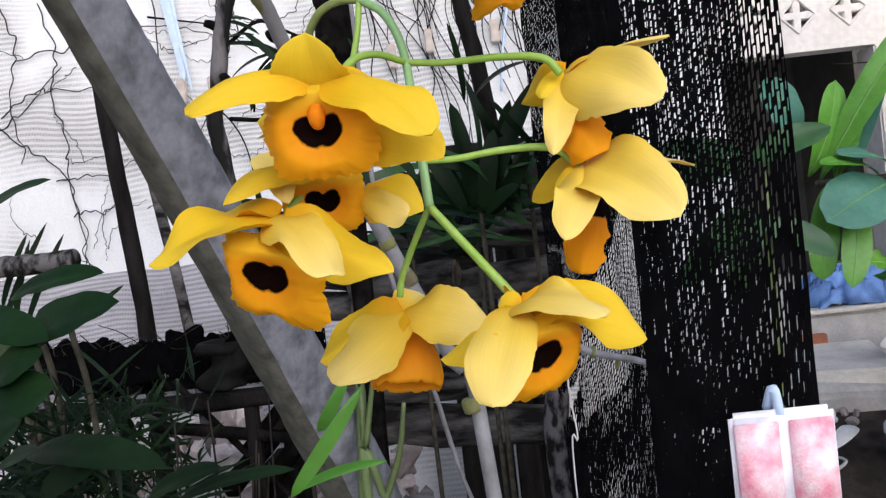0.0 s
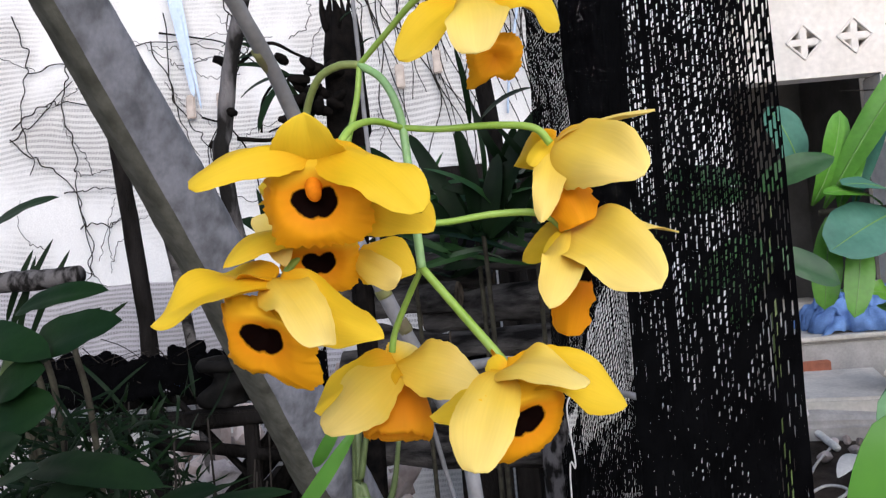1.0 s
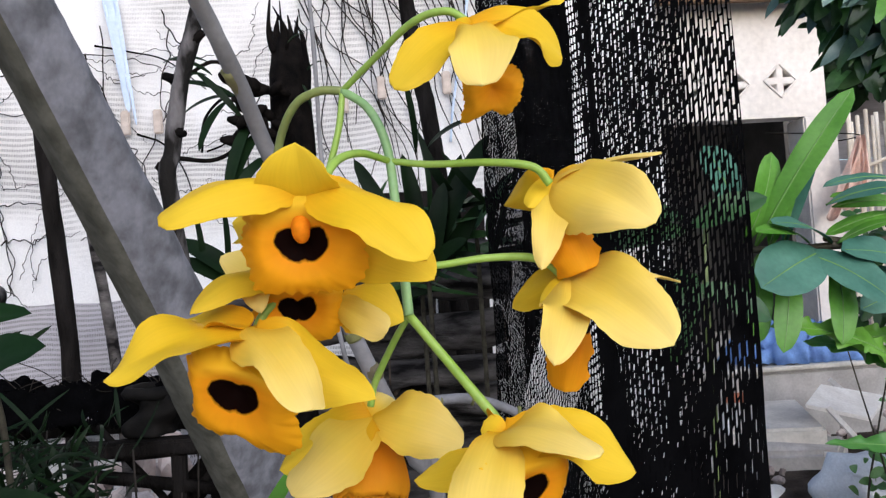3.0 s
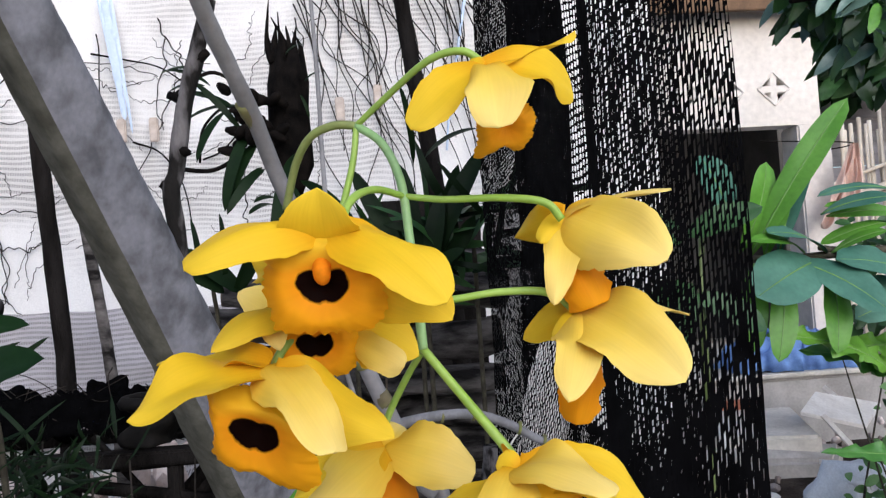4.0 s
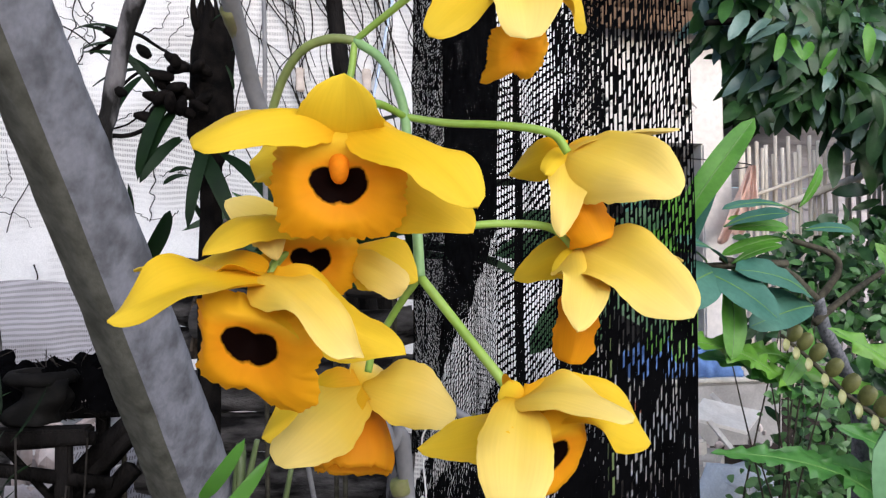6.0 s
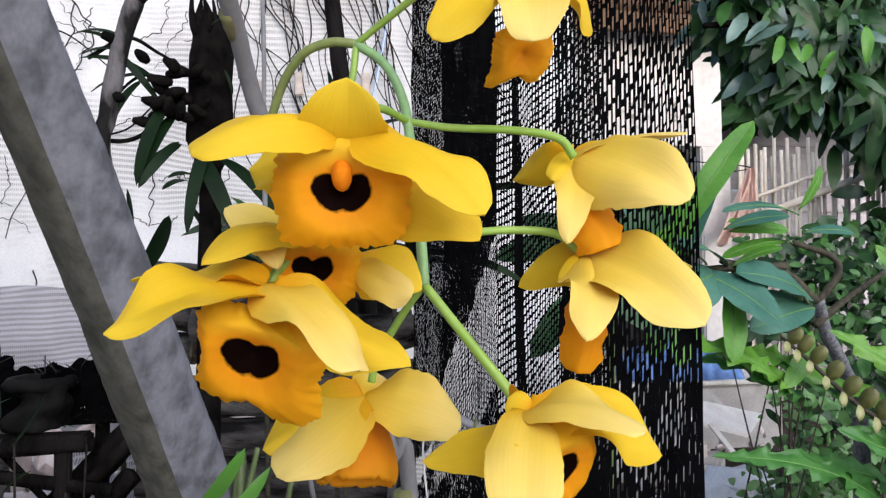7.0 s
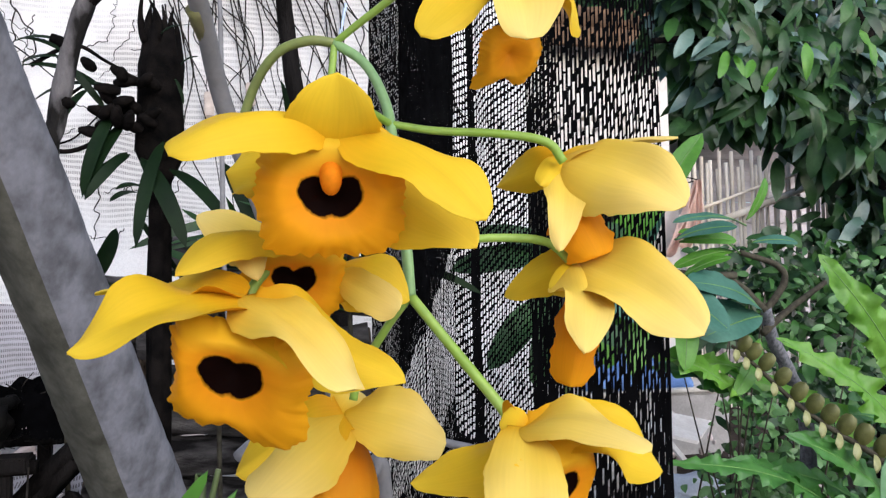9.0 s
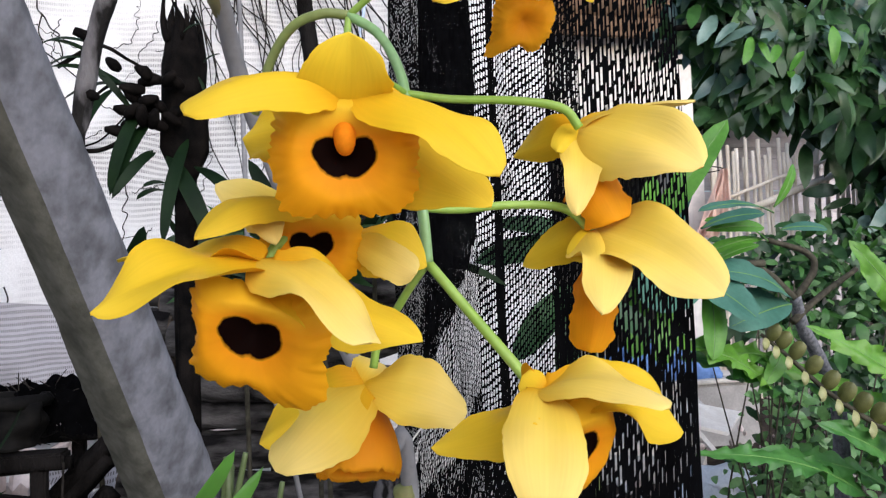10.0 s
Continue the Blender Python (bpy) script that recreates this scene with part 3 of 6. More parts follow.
# leaves that show dark green through the net
def net_leaves():
    base = V((0.64, 1.50, 1.17))
    ob = thing("broad_leaved_plant", (base.x, base.y, 0), "dark green broad-leaved plant standing behind the net", "plant")
    bm = bmesh.new()
    tube(bm, [(base.x + 0.02, base.y + 0.05, -0.02), (base.x + 0.01, base.y + 0.03, 0.6), tuple(base), (base.x + 0.01, base.y, 1.36)], 0.010, 0.005, seg=8)
    part("stalk", bm, OLIVE, ob)
    for b, tip, w in (((0.60, 1.47, 1.347), (0.393, 1.45, 1.320), 0.060), ((0.60, 1.47, 1.368), (0.44, 1.46, 1.390), 0.046), ((0.60, 1.48, 1.272), (0.46, 1.45, 1.137), 0.062), ((0.615, 1.48, 1.265), (0.55, 1.45, 1.10), 0.054),
                      ((0.62, 1.48, 1.24), (0.75, 1.47, 1.17), 0.060), ((0.615, 1.48, 1.353), (0.76, 1.47, 1.40), 0.060)):
        bm = bmesh.new()
        blade(bm, b, tip, w, (-0.2, -0.8, 0.55), bend=0.08, cup=0.1, p=0.6, q=0.6, nu=12, nv=6, thick=0.001, fold=0.2, wave=0.15, freq=40)
        part("leaf", bm, LEAF, ob)


net_leaves()

# ---------- house ----------
HOUSE_Y = 4.75
house = thing("house", (2.2, 4.75, 0), "low cream plastered house with a dark open front", "house")
bm = bmesh.new()
box(bm, (0.2, HOUSE_Y, 2.165), (2.87, HOUSE_Y + 0.14, 3.0))
wall = part("wall", bm, PLASTER, house, smooth=False)
VENTS = [(2.5753, 4.7500, 2.4046), (2.2665, 4.7500, 2.3888), (1.9809, 4.7500, 2.3975)]
bm = bmesh.new()
for c in VENTS:
    for k in range(4):
        a0, a1 = k * math.pi / 2, (k + 1) * math.pi / 2
        tri = [(0.020, 0.020), (0.094, 0.020), (0.020, 0.094)]
        pts = []
        for x, z in tri:
            sx, sz = (1, 1) if k == 0 else (-1, 1) if k == 1 else (-1, -1) if k == 2 else (1, -1)
            pts.append((c[0] + x * sx, c[2] + z * sz))
        if k in (1, 3):
            pts.reverse()
        front = [bm.verts.new((x, HOUSE_Y - 0.1, z)) for x, z in pts]
        back = [bm.verts.new((x, HOUSE_Y + 0.3, z)) for x, z in pts]
        bm.faces.new(front)
        bm.faces.new(back[::-1])
        for i in range(3):
            bm.faces.new((front[i], back[i], back[(i + 1) % 3], front[(i + 1) % 3]))
bmesh.ops.recalc_face_normals(bm, faces=bm.faces)
cutter = part("cutter", bm, PLASTER)
cutter.location = -V(house.location)
cutter.parent = house
cutter.location = (0, 0, 0)
for v in cutter.data.vertices:
    v.co = v.co - V(house.location)
cut = wall.modifiers.new("openings", "BOOLEAN")
cut.object, cut.solver = cutter, "EXACT"
bpy.context.view_layer.update()
carved = bpy.data.meshes.new_from_object(wall.evaluated_get(bpy.context.evaluated_depsgraph_get()))
wall.modifiers.clear()
wall.data = carved
bpy.data.objects.remove(cutter)
for c in VENTS:
    bm = bmesh.new()
    corners = [(0.108, 0), (0, 0.108), (-0.108, 0), (0, -0.108)]
    for (x0, z0), (x1, z1) in zip(corners, corners[1:] + corners[:1]):
        tube(bm, [(c[0] + x0, HOUSE_Y - 0.003, c[2] + z0), (c[0] + x1, HOUSE_Y - 0.003, c[2] + z1)], 0.007, seg=6, steps=2)
    part("vent_frame", bm, PLASTER, house, smooth=False)
bm = bmesh.new()
box(bm, (2.70, HOUSE_Y - 0.02, 0.55), (2.92, HOUSE_Y + 0.2, 2.162), bevel=0.012)
part("pillar", bm, PLASTER, house, smooth=False)
# inner walls, with the room's shade painted on as dark plaster
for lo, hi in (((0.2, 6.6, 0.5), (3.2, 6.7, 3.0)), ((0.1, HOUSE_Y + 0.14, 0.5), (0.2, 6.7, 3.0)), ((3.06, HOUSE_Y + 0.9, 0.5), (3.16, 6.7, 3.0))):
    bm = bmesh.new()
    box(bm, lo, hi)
    part("inner_wall", bm, ROOM_SHADE, house, "inner wall with the room's shade in its colour", smooth=False)
bm = bmesh.new()
box(bm, (0.2, 4.32, 0.0), (2.98, 6.6, 0.625), bevel=0.02)
part("platform", bm, CONCRETE, house, "grey concrete plinth", smooth=False)
bm = bmesh.new()
box(bm, (0.2, 4.30, 0.625), (2.98, 6.6, 0.65), bevel=0.006)
part("floor_slab", bm, SLABSTONE, house, "pale cement floor edge", smooth=False)
bm = bmesh.new()
box(bm, (0.0, 4.64, 3.0), (2.95, 6.9, 3.06))
part("ceiling_board", bm, SHADEWOOD, house, smooth=False)
for k in range(19):
    bm = bmesh.new()
    x = 0.05 + k * 0.16
    tube(bm, [(x, 4.6, 3.06), (x, 5.6, 3.38), (x, 7.0, 3.7)], 0.085, seg=8, steps=3)
    part("roof_tile", bm, ROOFTILE, house)
bm = bmesh.new()
box(bm, (0.0, 4.58, 2.87), (2.95, 4.62, 3.0), bevel=0.004)
part("fascia", bm, ROOFTILE, house, "brown eaves board", smooth=False)

# ---------- plants near the camera ----------
trunk = thing("tree_limb", (-0.0179, 0.3755, 1.285), "smooth grey tree limb leaning in front of the screen", "tree")
def limb_axis(s):
    return V((-0.0349 + 0.0341 * s + 0.0020 * s * (1 - s), 0.3086 + 0.1310 * s + 0.0050 * s * (1 - s), 1.37 - 0.17 * s))


bm = bmesh.new()
line = curve_points([limb_axis(s) for s in (-0.45, -0.2, 0.0, 0.25, 0.5, 0.75, 1.0, 1.3)] + [V((0.02, 0.58, 1.02)), V((0.06, 0.72, 0.72)), V((0.16, 0.82, -0.03))], 16)
FACES = [(-0.74, -0.67), (0.62, -0.78), (0.9, 0.35), (-0.25, 0.95)]
rings = []
for i, p in enumerate(line):
    d = (line[min(i + 1, len(line) - 1)] - line[max(i - 1, 0)]).normalized()
    ex = d.cross(V((0, 1, 0))).normalized() * -1.0
    if ex.x < 0:
        ex = -ex
    ey = d.cross(ex).normalized()
    if ey.y < 0:
        ey = -ey
    r = min(0.030, 0.0100 + 0.0057 * (1.37 - p.z) / 0.17)
    ring = []
    for k in range(40):
        a = 2 * math.pi * k / 40
        c, s = math.cos(a), math.sin(a)
        sup = sum(max(0.0, c * fx + s * fy) ** 12 for fx, fy in FACES) ** (1 / 12)
        q = p + (ex * c + ey * s) * r * min(1.06, 0.94 / sup)
        q = p + (q - p) * (1 + 0.035 * noise.noise(q * 60) + 0.02 * noise.noise(q * 260) + 0.012 * noise.noise(q * 700))
        ring.append(bm.verts.new(q))
    rings.append(ring)
# the left face: mossy, and painted darker where the limb turns from light
mossy = {k for k in range(40) if math.cos(2 * math.pi * (k + 0.5) / 40) * -0.74 - 0.67 * math.sin(2 * math.pi * (k + 0.5) / 40) > 0.72}
side = bmesh.new()
other = {}


def twin(v):
    if v not in other:
        other[v] = side.verts.new(v.co)
    return other[v]


for a, c in zip(rings, rings[1:]):
    for k in range(40):
        quad = (a[k], a[(k + 1) % 40], c[(k + 1) % 40], c[k])
        if k in mossy:
            side.faces.new([twin(v) for v in quad])
        else:
            bm.faces.new(quad)
bm.faces.new(rings[0][::-1])
bm.faces.new(rings[-1])
for mesh in (bm, side):
    bmesh.ops.recalc_face_normals(mesh, faces=mesh.faces)
part("shaded_mossy_side", side, MOSSBARK_SHADED, trunk, "olive-brown mossy side of the bark, darkened as the shaded face")
part("limb", bm, BARK, trunk)

cane = thing("orchid_cane", (0.0288, 0.2806, 1.3390), "bare grey orchid cane with ringed nodes", "plant")
cane_line = [(0.0253, 0.2322, 1.3618), (0.0249, 0.2443, 1.3581), (0.0256, 0.2554, 1.3522), (0.0267, 0.2635, 1.3480), (0.0296, 0.2776, 1.3381), (0.0327, 0.2898, 1.3258), (0.0421, 0.2981, 1.2998), (0.0533, 0.3044, 1.2704), (0.0654, 0.3096, 1.2410), (0.0722, 0.3141, 1.2093)]
bm = bmesh.new()
tube(bm, cane_line + [(0.085, 0.33, 0.9), (0.09, 0.36, -0.02)], 0.0018, 0.0024, seg=10, rough=0.1, freq=300)
part("stem", bm, CANE, cane)
for p, q, r in (((0.0281, 0.2746, 1.3403), (0.0299, 0.2797, 1.3366), 0.0020), ((0.0547, 0.3049, 1.2679), (0.0563, 0.3054, 1.2642), 0.0023), ((0.0505, 0.3028, 1.2775), (0.0515, 0.3033, 1.2751), 0.0023), ((0.0688, 0.3113, 1.2294), (0.0695, 0.3118, 1.2257), 0.0025)):
    bm = bmesh.new()
    tube(bm, [p, q], r, seg=12, steps=4, rough=0.1, freq=500, radii=lambda u: r * (0.97 + 0.07 * math.sin(math.pi * u)))
    part("node", bm, CANE_NODE, cane, "olive-brown node sheath")

# ---------- the orchid's flowers ----------
spike = thing("orchid_spike", (0.0541, 0.2650, 1.3317), "arching green orchid flower stalk", "plant")
def stalk(name, pts, r0, r1, label="", mat=None):
    bm = bmesh.new()
    tube(bm, pts, r0, r1, seg=10, steps=8, rough=0.04, freq=500)
    return part(name, bm, mat or STEM, spike, label)


stalk("rachis", [(0.0358, 0.2808, 1.3159), (0.0394, 0.2752, 1.3257), (0.0437, 0.2697, 1.3307), (0.0491, 0.2663, 1.3322), (0.0541, 0.2650, 1.3317)], 0.00095, 0.00095, "olive-brown older part of the stalk", STEM_OLD)
stalk("rachis", [(0.0541, 0.2650, 1.3317), (0.0595, 0.2618, 1.3268), (0.0629, 0.2589, 1.3182),
                 (0.0640, 0.2563, 1.3059), (0.0648, 0.2528, 1.2929), (0.0653, 0.2521, 1.2832)], 0.00095, 0.0010, "", STEM_PALE)
stalk("pedicel", [(0.0541, 0.2650, 1.3317), (0.0613, 0.2583, 1.3363), (0.0695, 0.2496, 1.3407), (0.0761, 0.2461, 1.3414), (0.0807, 0.2459, 1.3385)], 0.0007, 0.0008)
stalk("pedicel", [(0.0541, 0.2650, 1.3317), (0.0529, 0.2634, 1.3231), (0.0495, 0.2621, 1.3107), (0.0458, 0.2590, 1.2940), (0.0435, 0.2563, 1.2895)], 0.0007, 0.0008)
stalk("pedicel", [(0.0634, 0.2580, 1.3148), (0.0578, 0.2523, 1.3158), (0.0534, 0.2457, 1.3135), (0.0505, 0.2391, 1.3076)], 0.0007, 0.0009)
stalk("pedicel", [(0.0634, 0.2580, 1.3148), (0.0718, 0.2565, 1.3135), (0.0835, 0.2548, 1.3130), (0.0921, 0.2533, 1.3114), (0.0954, 0.2532, 1.3077)], 0.0007, 0.0009)
stalk("pedicel", [(0.0648, 0.2528, 1.2929), (0.0716, 0.2544, 1.2927), (0.0824, 0.2556, 1.2936), (0.0924, 0.2550, 1.2927), (0.0980, 0.2548, 1.2879)], 0.0007, 0.0009)
stalk("pedicel", [(0.0653, 0.2521, 1.2832), (0.0744, 0.2490, 1.2711), (0.0798, 0.2469, 1.2639), (0.0827, 0.2459, 1.2593)], 0.0009, 0.0011)
stalk("pedicel", [(0.0653, 0.2521, 1.2832), (0.0620, 0.2566, 1.2778), (0.0575, 0.2612, 1.2692), (0.0563, 0.2615, 1.2644)], 0.0007, 0.0008)
stalk("pedicel", [(0.0464, 0.2510, 1.2918), (0.0419, 0.2444, 1.2885), (0.0390, 0.2417, 1.2857), (0.0373, 0.2409, 1.2822)], 0.0007, 0.0009)


def lip_mesh(bm, deep, power=1.7, low=0.16, lobes=(), drop=0.12):
    """A lip about 11 mm in radius: throat at the back, a broad flared apron with a finely fringed rim."""
    rings, seg, r = 22, 132, 0.0108
    uv = bm.loops.layers.uv.verify()
    grid, where = [], {}
    for i in range(rings + 1):
        rho = 0.04 + 0.96 * i / rings
        row = []
        for k in range(seg):
            a = 2 * math.pi * k / seg
            ca, sa = math.cos(a), math.sin(a)
            square = (abs(ca) ** 3.2 + abs(sa) ** 3.2) ** (-1 / 3.2)
            shape = 1 + (min(square, 1.16) - 1) * rho * rho
            for at_angle, much, wide in lobes:
                gap = (math.degrees(a) - at_angle + 180) % 360 - 180
                shape += much * rho * rho * math.exp(-(gap / wide) ** 2)
            w = max(0.0, rho - 0.62) / 0.38
            fringe = 1 + w * (0.07 * noise.noise(V((ca * 2.2, sa * 2.2, deep * 900 + low * 9))) + 0.05 * noise.noise(V((ca * 6, sa * 6, 5 + low))))
            fringe += w * w * (0.022 * math.sin(a * 33 + 3 * noise.noise(V((ca * 4, sa * 4, 1)))) + 0.05 * noise.noise(V((ca * 17, sa * 17, 8))))
            lower = 1.0 - drop * max(0.0, -sa) * rho
            x, y = ca * r * rho * shape * fringe, sa * r * rho * shape * fringe * lower
            z = -deep * max(0.0, 1 - rho * 1.12) ** power - 0.0030 * max(0.0, rho - 0.62) ** 1.6 / 0.20
            z += 0.0005 * rho * rho * noise.noise(V((ca * 4 * rho, sa * 4 * rho, 2))) + 0.0003 * w * noise.noise(V((ca * 9, sa * 9, 4)))
            if sa > 0.1:
                y *= 1 - low * (sa - 0.1) * rho
                z -= 0.0040 * rho * rho * (sa - 0.1)
            row.append(bm.verts.new((x, y, z)))
            where[row[-1]] = (rho, k / seg)
        grid.append(row)
    for a, b in zip(grid, grid[1:]):
        for k in range(seg):
            bm.faces.new((a[k], a[(k + 1) % seg], b[(k + 1) % seg], b[k]))
    bm.faces.new(grid[0][::-1])
    for v in where:
        for lp in v.link_loops:
            lp[uv].uv = where[v]
    return bm


def skirt_mesh(bm, top, foot, r0, r1, facing, squash=0.75, seed=1.0):
    """A lip seen from behind: a hanging bell, pleated, with a torn lower rim, closed by an inner face."""
    top, foot = V(top), V(foot)
    d = (foot - top).normalized()
    f = V(facing)
    f = (f - d * f.dot(d)).normalized()
    s = d.cross(f)
    uv = bm.loops.layers.uv.verify()
    where, rings, n, seg = {}, [], 16, 64
    size = (foot - top).length
    for i in range(2 * n + 1):
        u = i / n if i <= n else 2 - i / n
        inner = 1.0 if i <= n else 0.90
        ring = []
        for k in range(seg):
            a = 2 * math.pi * k / seg
            ca, sa = math.cos(a), math.sin(a)
            r = (r0 + (r1 - r0) * math.sin(min(1.0, u * 1.05) * math.pi / 2) ** 0.75) * inner
            r *= 1 + u * (0.12 * noise.noise(V((ca * 1.3, sa * 1.3, seed))) + 0.02 * noise.noise(V((ca * 5, sa * 5, seed + 2))))
            if u > 0.85:
                r *= 1 - 0.5 * (u - 0.85)
            fall = size * u * (1 + 0.04 * u * u * noise.noise(V((ca * 3, sa * 3, seed + 4))) + 0.04 * u ** 4 * noise.noise(V((ca * 14, sa * 14, seed))))
            ring.append(bm.verts.new(top + d * fall + s * (r * ca) + f * (r * sa * squash)))
            where[ring[-1]] = (u, k / seg)
        rings.append(ring)
    for a, b in zip(rings, rings[1:]):
        for k in range(seg):
            bm.faces.new((a[k], a[(k + 1) % seg], b[(k + 1) % seg], b[k]))
    for v in where:
        for lp in v.link_loops:
            lp[uv].uv = where[v]
    bmesh.ops.recalc_face_normals(bm, faces=bm.faces)
    return bm


def flower(joint, tepals, lip=None, skirt=None, tongue=None, ear=None, label="", deep=0.004, low=0.16, plain=False, lobes=()):
    """One orchid flower: tepals (name, tip, width, facing, pale, bend, cup, root), and its lip as it is turned."""
    fl = thing("orchid_flower", joint, label or "yellow orchid flower with an orange fringed lip", "flower", "flowers of the orchid spike")
    for k, (name, tip, width, facing, pale, bend, cup, *root) in enumerate(tepals):
        form = {"petal": (0.34, 0.40), "side_petal": (0.42, 0.52), "small_petal": (0.30, 0.75), "lateral_sepal": (0.40, 0.66), "dorsal_sepal": (0.14, 0.46)}[name]
        name = "petal" if name.endswith("petal") else name
        bm = bmesh.new()
        blade(bm, root[0] if root else joint, tip, width, facing, bend=bend, cup=cup * 0.6, p=form[0], q=form[1], neck=0.55, nu=40, nv=18, thick=0.0005, wave=1.25, freq=70 + 11 * k, fold=0.05, ragged=0.10)
        part(name, bm, (PETAL, PALE, LIT_PETAL)[pale], fl)
    if lip:
        at_, forward, up_, size = lip[:4]
        bm = bmesh.new()
        lip_mesh(bm, deep, low=low, lobes=lobes)
        ob = part("lip", bm, SKIRT if plain else LIP, fl, "plain orange fringed lip" if plain else "orange fringed lip with a near-black blotch", world_space=False)
        turn = basis(forward, up_)
        ob.matrix_local = Matrix.Translation(V(at_) - V(joint)) @ turn.to_4x4() @ Matrix.Scale(size, 4)
        fwd, up = turn.col[2] * size, turn.col[1] * size
        if len(lip) == 5:
            bm = bmesh.new()
            a = V(at_) + up * 0.0038 - fwd * 0.0046
            tube(bm, [a, a - up * 0.0012 + fwd * 0.0026, a - up * 0.0028 + fwd * 0.0028, a - up * 0.0036 + fwd * 0.0016], 0.0016, seg=14, steps=5, radii=lambda u: 0.0016 * size * math.sqrt(max(0.02, 1 - (max(0.0, u - 0.35) / 0.66) ** 2)))
            part("column", bm, ORANGE, fl)
    if skirt:
        bm = bmesh.new()
        skirt_mesh(bm, *skirt)
        part("lip", bm, SKIRT, fl, "orange fringed lip seen from behind")
    if tongue:
        b0, b1, width, facing = tongue
        bm = bmesh.new()
        blade(bm, b0, b1, width, facing, bend=0.10, cup=0.55, p=0.30, q=0.30, neck=0.5, nu=34, nv=16, thick=0.0005, wave=0.5, freq=210, ragged=0.22)
        part("lip", bm, TONGUE, fl, "orange fringed lip with dark throat marks")
    if ear:
        bm = bmesh.new()
        blade(bm, joint, ear, 0.0050, (-0.3, -0.9, 0.3), bend=0.10, cup=0.2, p=0.35, q=0.35, neck=0.6, nu=12, nv=8, thick=0.0006, wave=0.4, freq=160)
        part("spur", bm, PETAL, fl)
    return fl


# the broad front flower
flower((0.0489, 0.2293, 1.3037), [
    ("petal", (0.0289, 0.2162, 1.3006), 0.0108, (-0.25, -0.70, 0.65), 0, 0.15, 0.3, (0.0486, 0.2258, 1.3068)),
    ("petal", (0.0682, 0.2165, 1.2931), 0.0120, (0.55, -0.75, 0.3), 0, 0.10, 0.3, (0.0512, 0.2258, 1.3072)),
    ("dorsal_sepal", (0.0492, 0.2185, 1.3122), 0.0118, (0, -0.75, 0.65), 2, 0.10, 0.2, (0.0490, 0.2262, 1.3035)),
    ("lateral_sepal", (0.0695, 0.2253, 1.2900), 0.0120, (0.15, -0.9, 0.4), 0, 0.02, 0.2, (0.0554, 0.2325, 1.3016)),
    ("lateral_sepal", (0.0349, 0.2390, 1.3022), 0.0120, (-0.1, -1, 0.3), 0, 0.02, 0.2, (0.0432, 0.2333, 1.3024))], lip=((0.0486, 0.2226, 1.2970), (-0.12, -0.95, -0.25), (0, 0, 1), 0.95, True), label="broad yellow orchid flower, dark blotch facing outward")
# the flower half hidden behind it
flower((0.0455, 0.2471, 1.2898), [
    ("lateral_sepal", (0.0281, 0.2335, 1.2868), 0.0085, (-0.2, -0.6, 0.7), 0, 0.24, 0.2),
    ("lateral_sepal", (0.0642, 0.2478, 1.2823), 0.0100, (0.2, -0.7, 0.6), 0, 0.10, 0.2, (0.0528, 0.2482, 1.2882)),
    ("dorsal_sepal", (0.0299, 0.2499, 1.2968), 0.0100, (0, -0.6, 0.8), 1, 0.05, 0.2),
    ("petal", (0.0612, 0.2408, 1.2812), 0.0074, (0, -1, 0.1), 1, 0.03, 0.2, (0.0520, 0.2452, 1.2868)),
    ("small_petal", (0.0393, 0.2375, 1.286), 0.0058, (0.2, -1, 0.1), 1, 0.06, 0.3, (0.037, 0.242, 1.2938))], lip=((0.0450, 0.2420, 1.2862), (0.05, -0.95, -0.22), (0, 0, 1), 0.76), label="yellow orchid flower half hidden behind another")
# lower flower facing aside
flower((0.0375, 0.2348, 1.2837), [
    ("lateral_sepal", (0.0158, 0.2271, 1.2770), 0.0122, (-0.2, -0.6, 0.75), 0, 0.09, 0.3),
    ("petal", (0.0502, 0.2130, 1.2725), 0.0108, (0.3, -0.7, 0.6), 1, 0.05, 0.35),
    ("lateral_sepal", (0.0589, 0.2257, 1.2714), 0.0112, (0.15, -0.8, 0.55), 0, -0.02, 0.2, (0.0380, 0.2338, 1.2822)),
    ("dorsal_sepal", (0.0161, 0.2432, 1.2845), 0.0080, (0, -0.4, 0.9), 0, 0.05, 0.2)], lip=((0.0352, 0.2281, 1.2724), (-0.30, -0.86, -0.40), (0.2, -0.3, 1), 0.98), label="yellow orchid flower nodding, dark blotch half seen", low=0.55, lobes=((-52, 0.30, 26), (-85, -0.10, 12), (-122, 0.06, 16), (195, -0.20, 32)))
# bottom flower, seen from its back
flower((0.0560, 0.2735, 1.2599), [
    ("petal", (0.0382, 0.2666, 1.2460), 0.0135, (-0.35, -0.85, 0.4), 1, 0.14, 0.3),
    ("lateral_sepal", (0.0354, 0.2704, 1.2505), 0.0125, (-0.3, -0.8, 0.5), 0, 0.10, 0.2),
    ("petal", (0.0758, 0.2698, 1.2535), 0.0140, (0.2, -0.8, 0.5), 1, 0.12, 0.3),
    ("dorsal_sepal", (0.0599, 0.2793, 1.2634), 0.0090, (0, -0.8, 0.5), 1, 0.05, 0.2)], skirt=((0.0556, 0.2816, 1.2566), (0.0542, 0.2759, 1.2414), 0.0030, 0.0090, (0, -1, 0.1), 0.85, 1.0), label="yellow orchid flower hanging, seen from above its back")
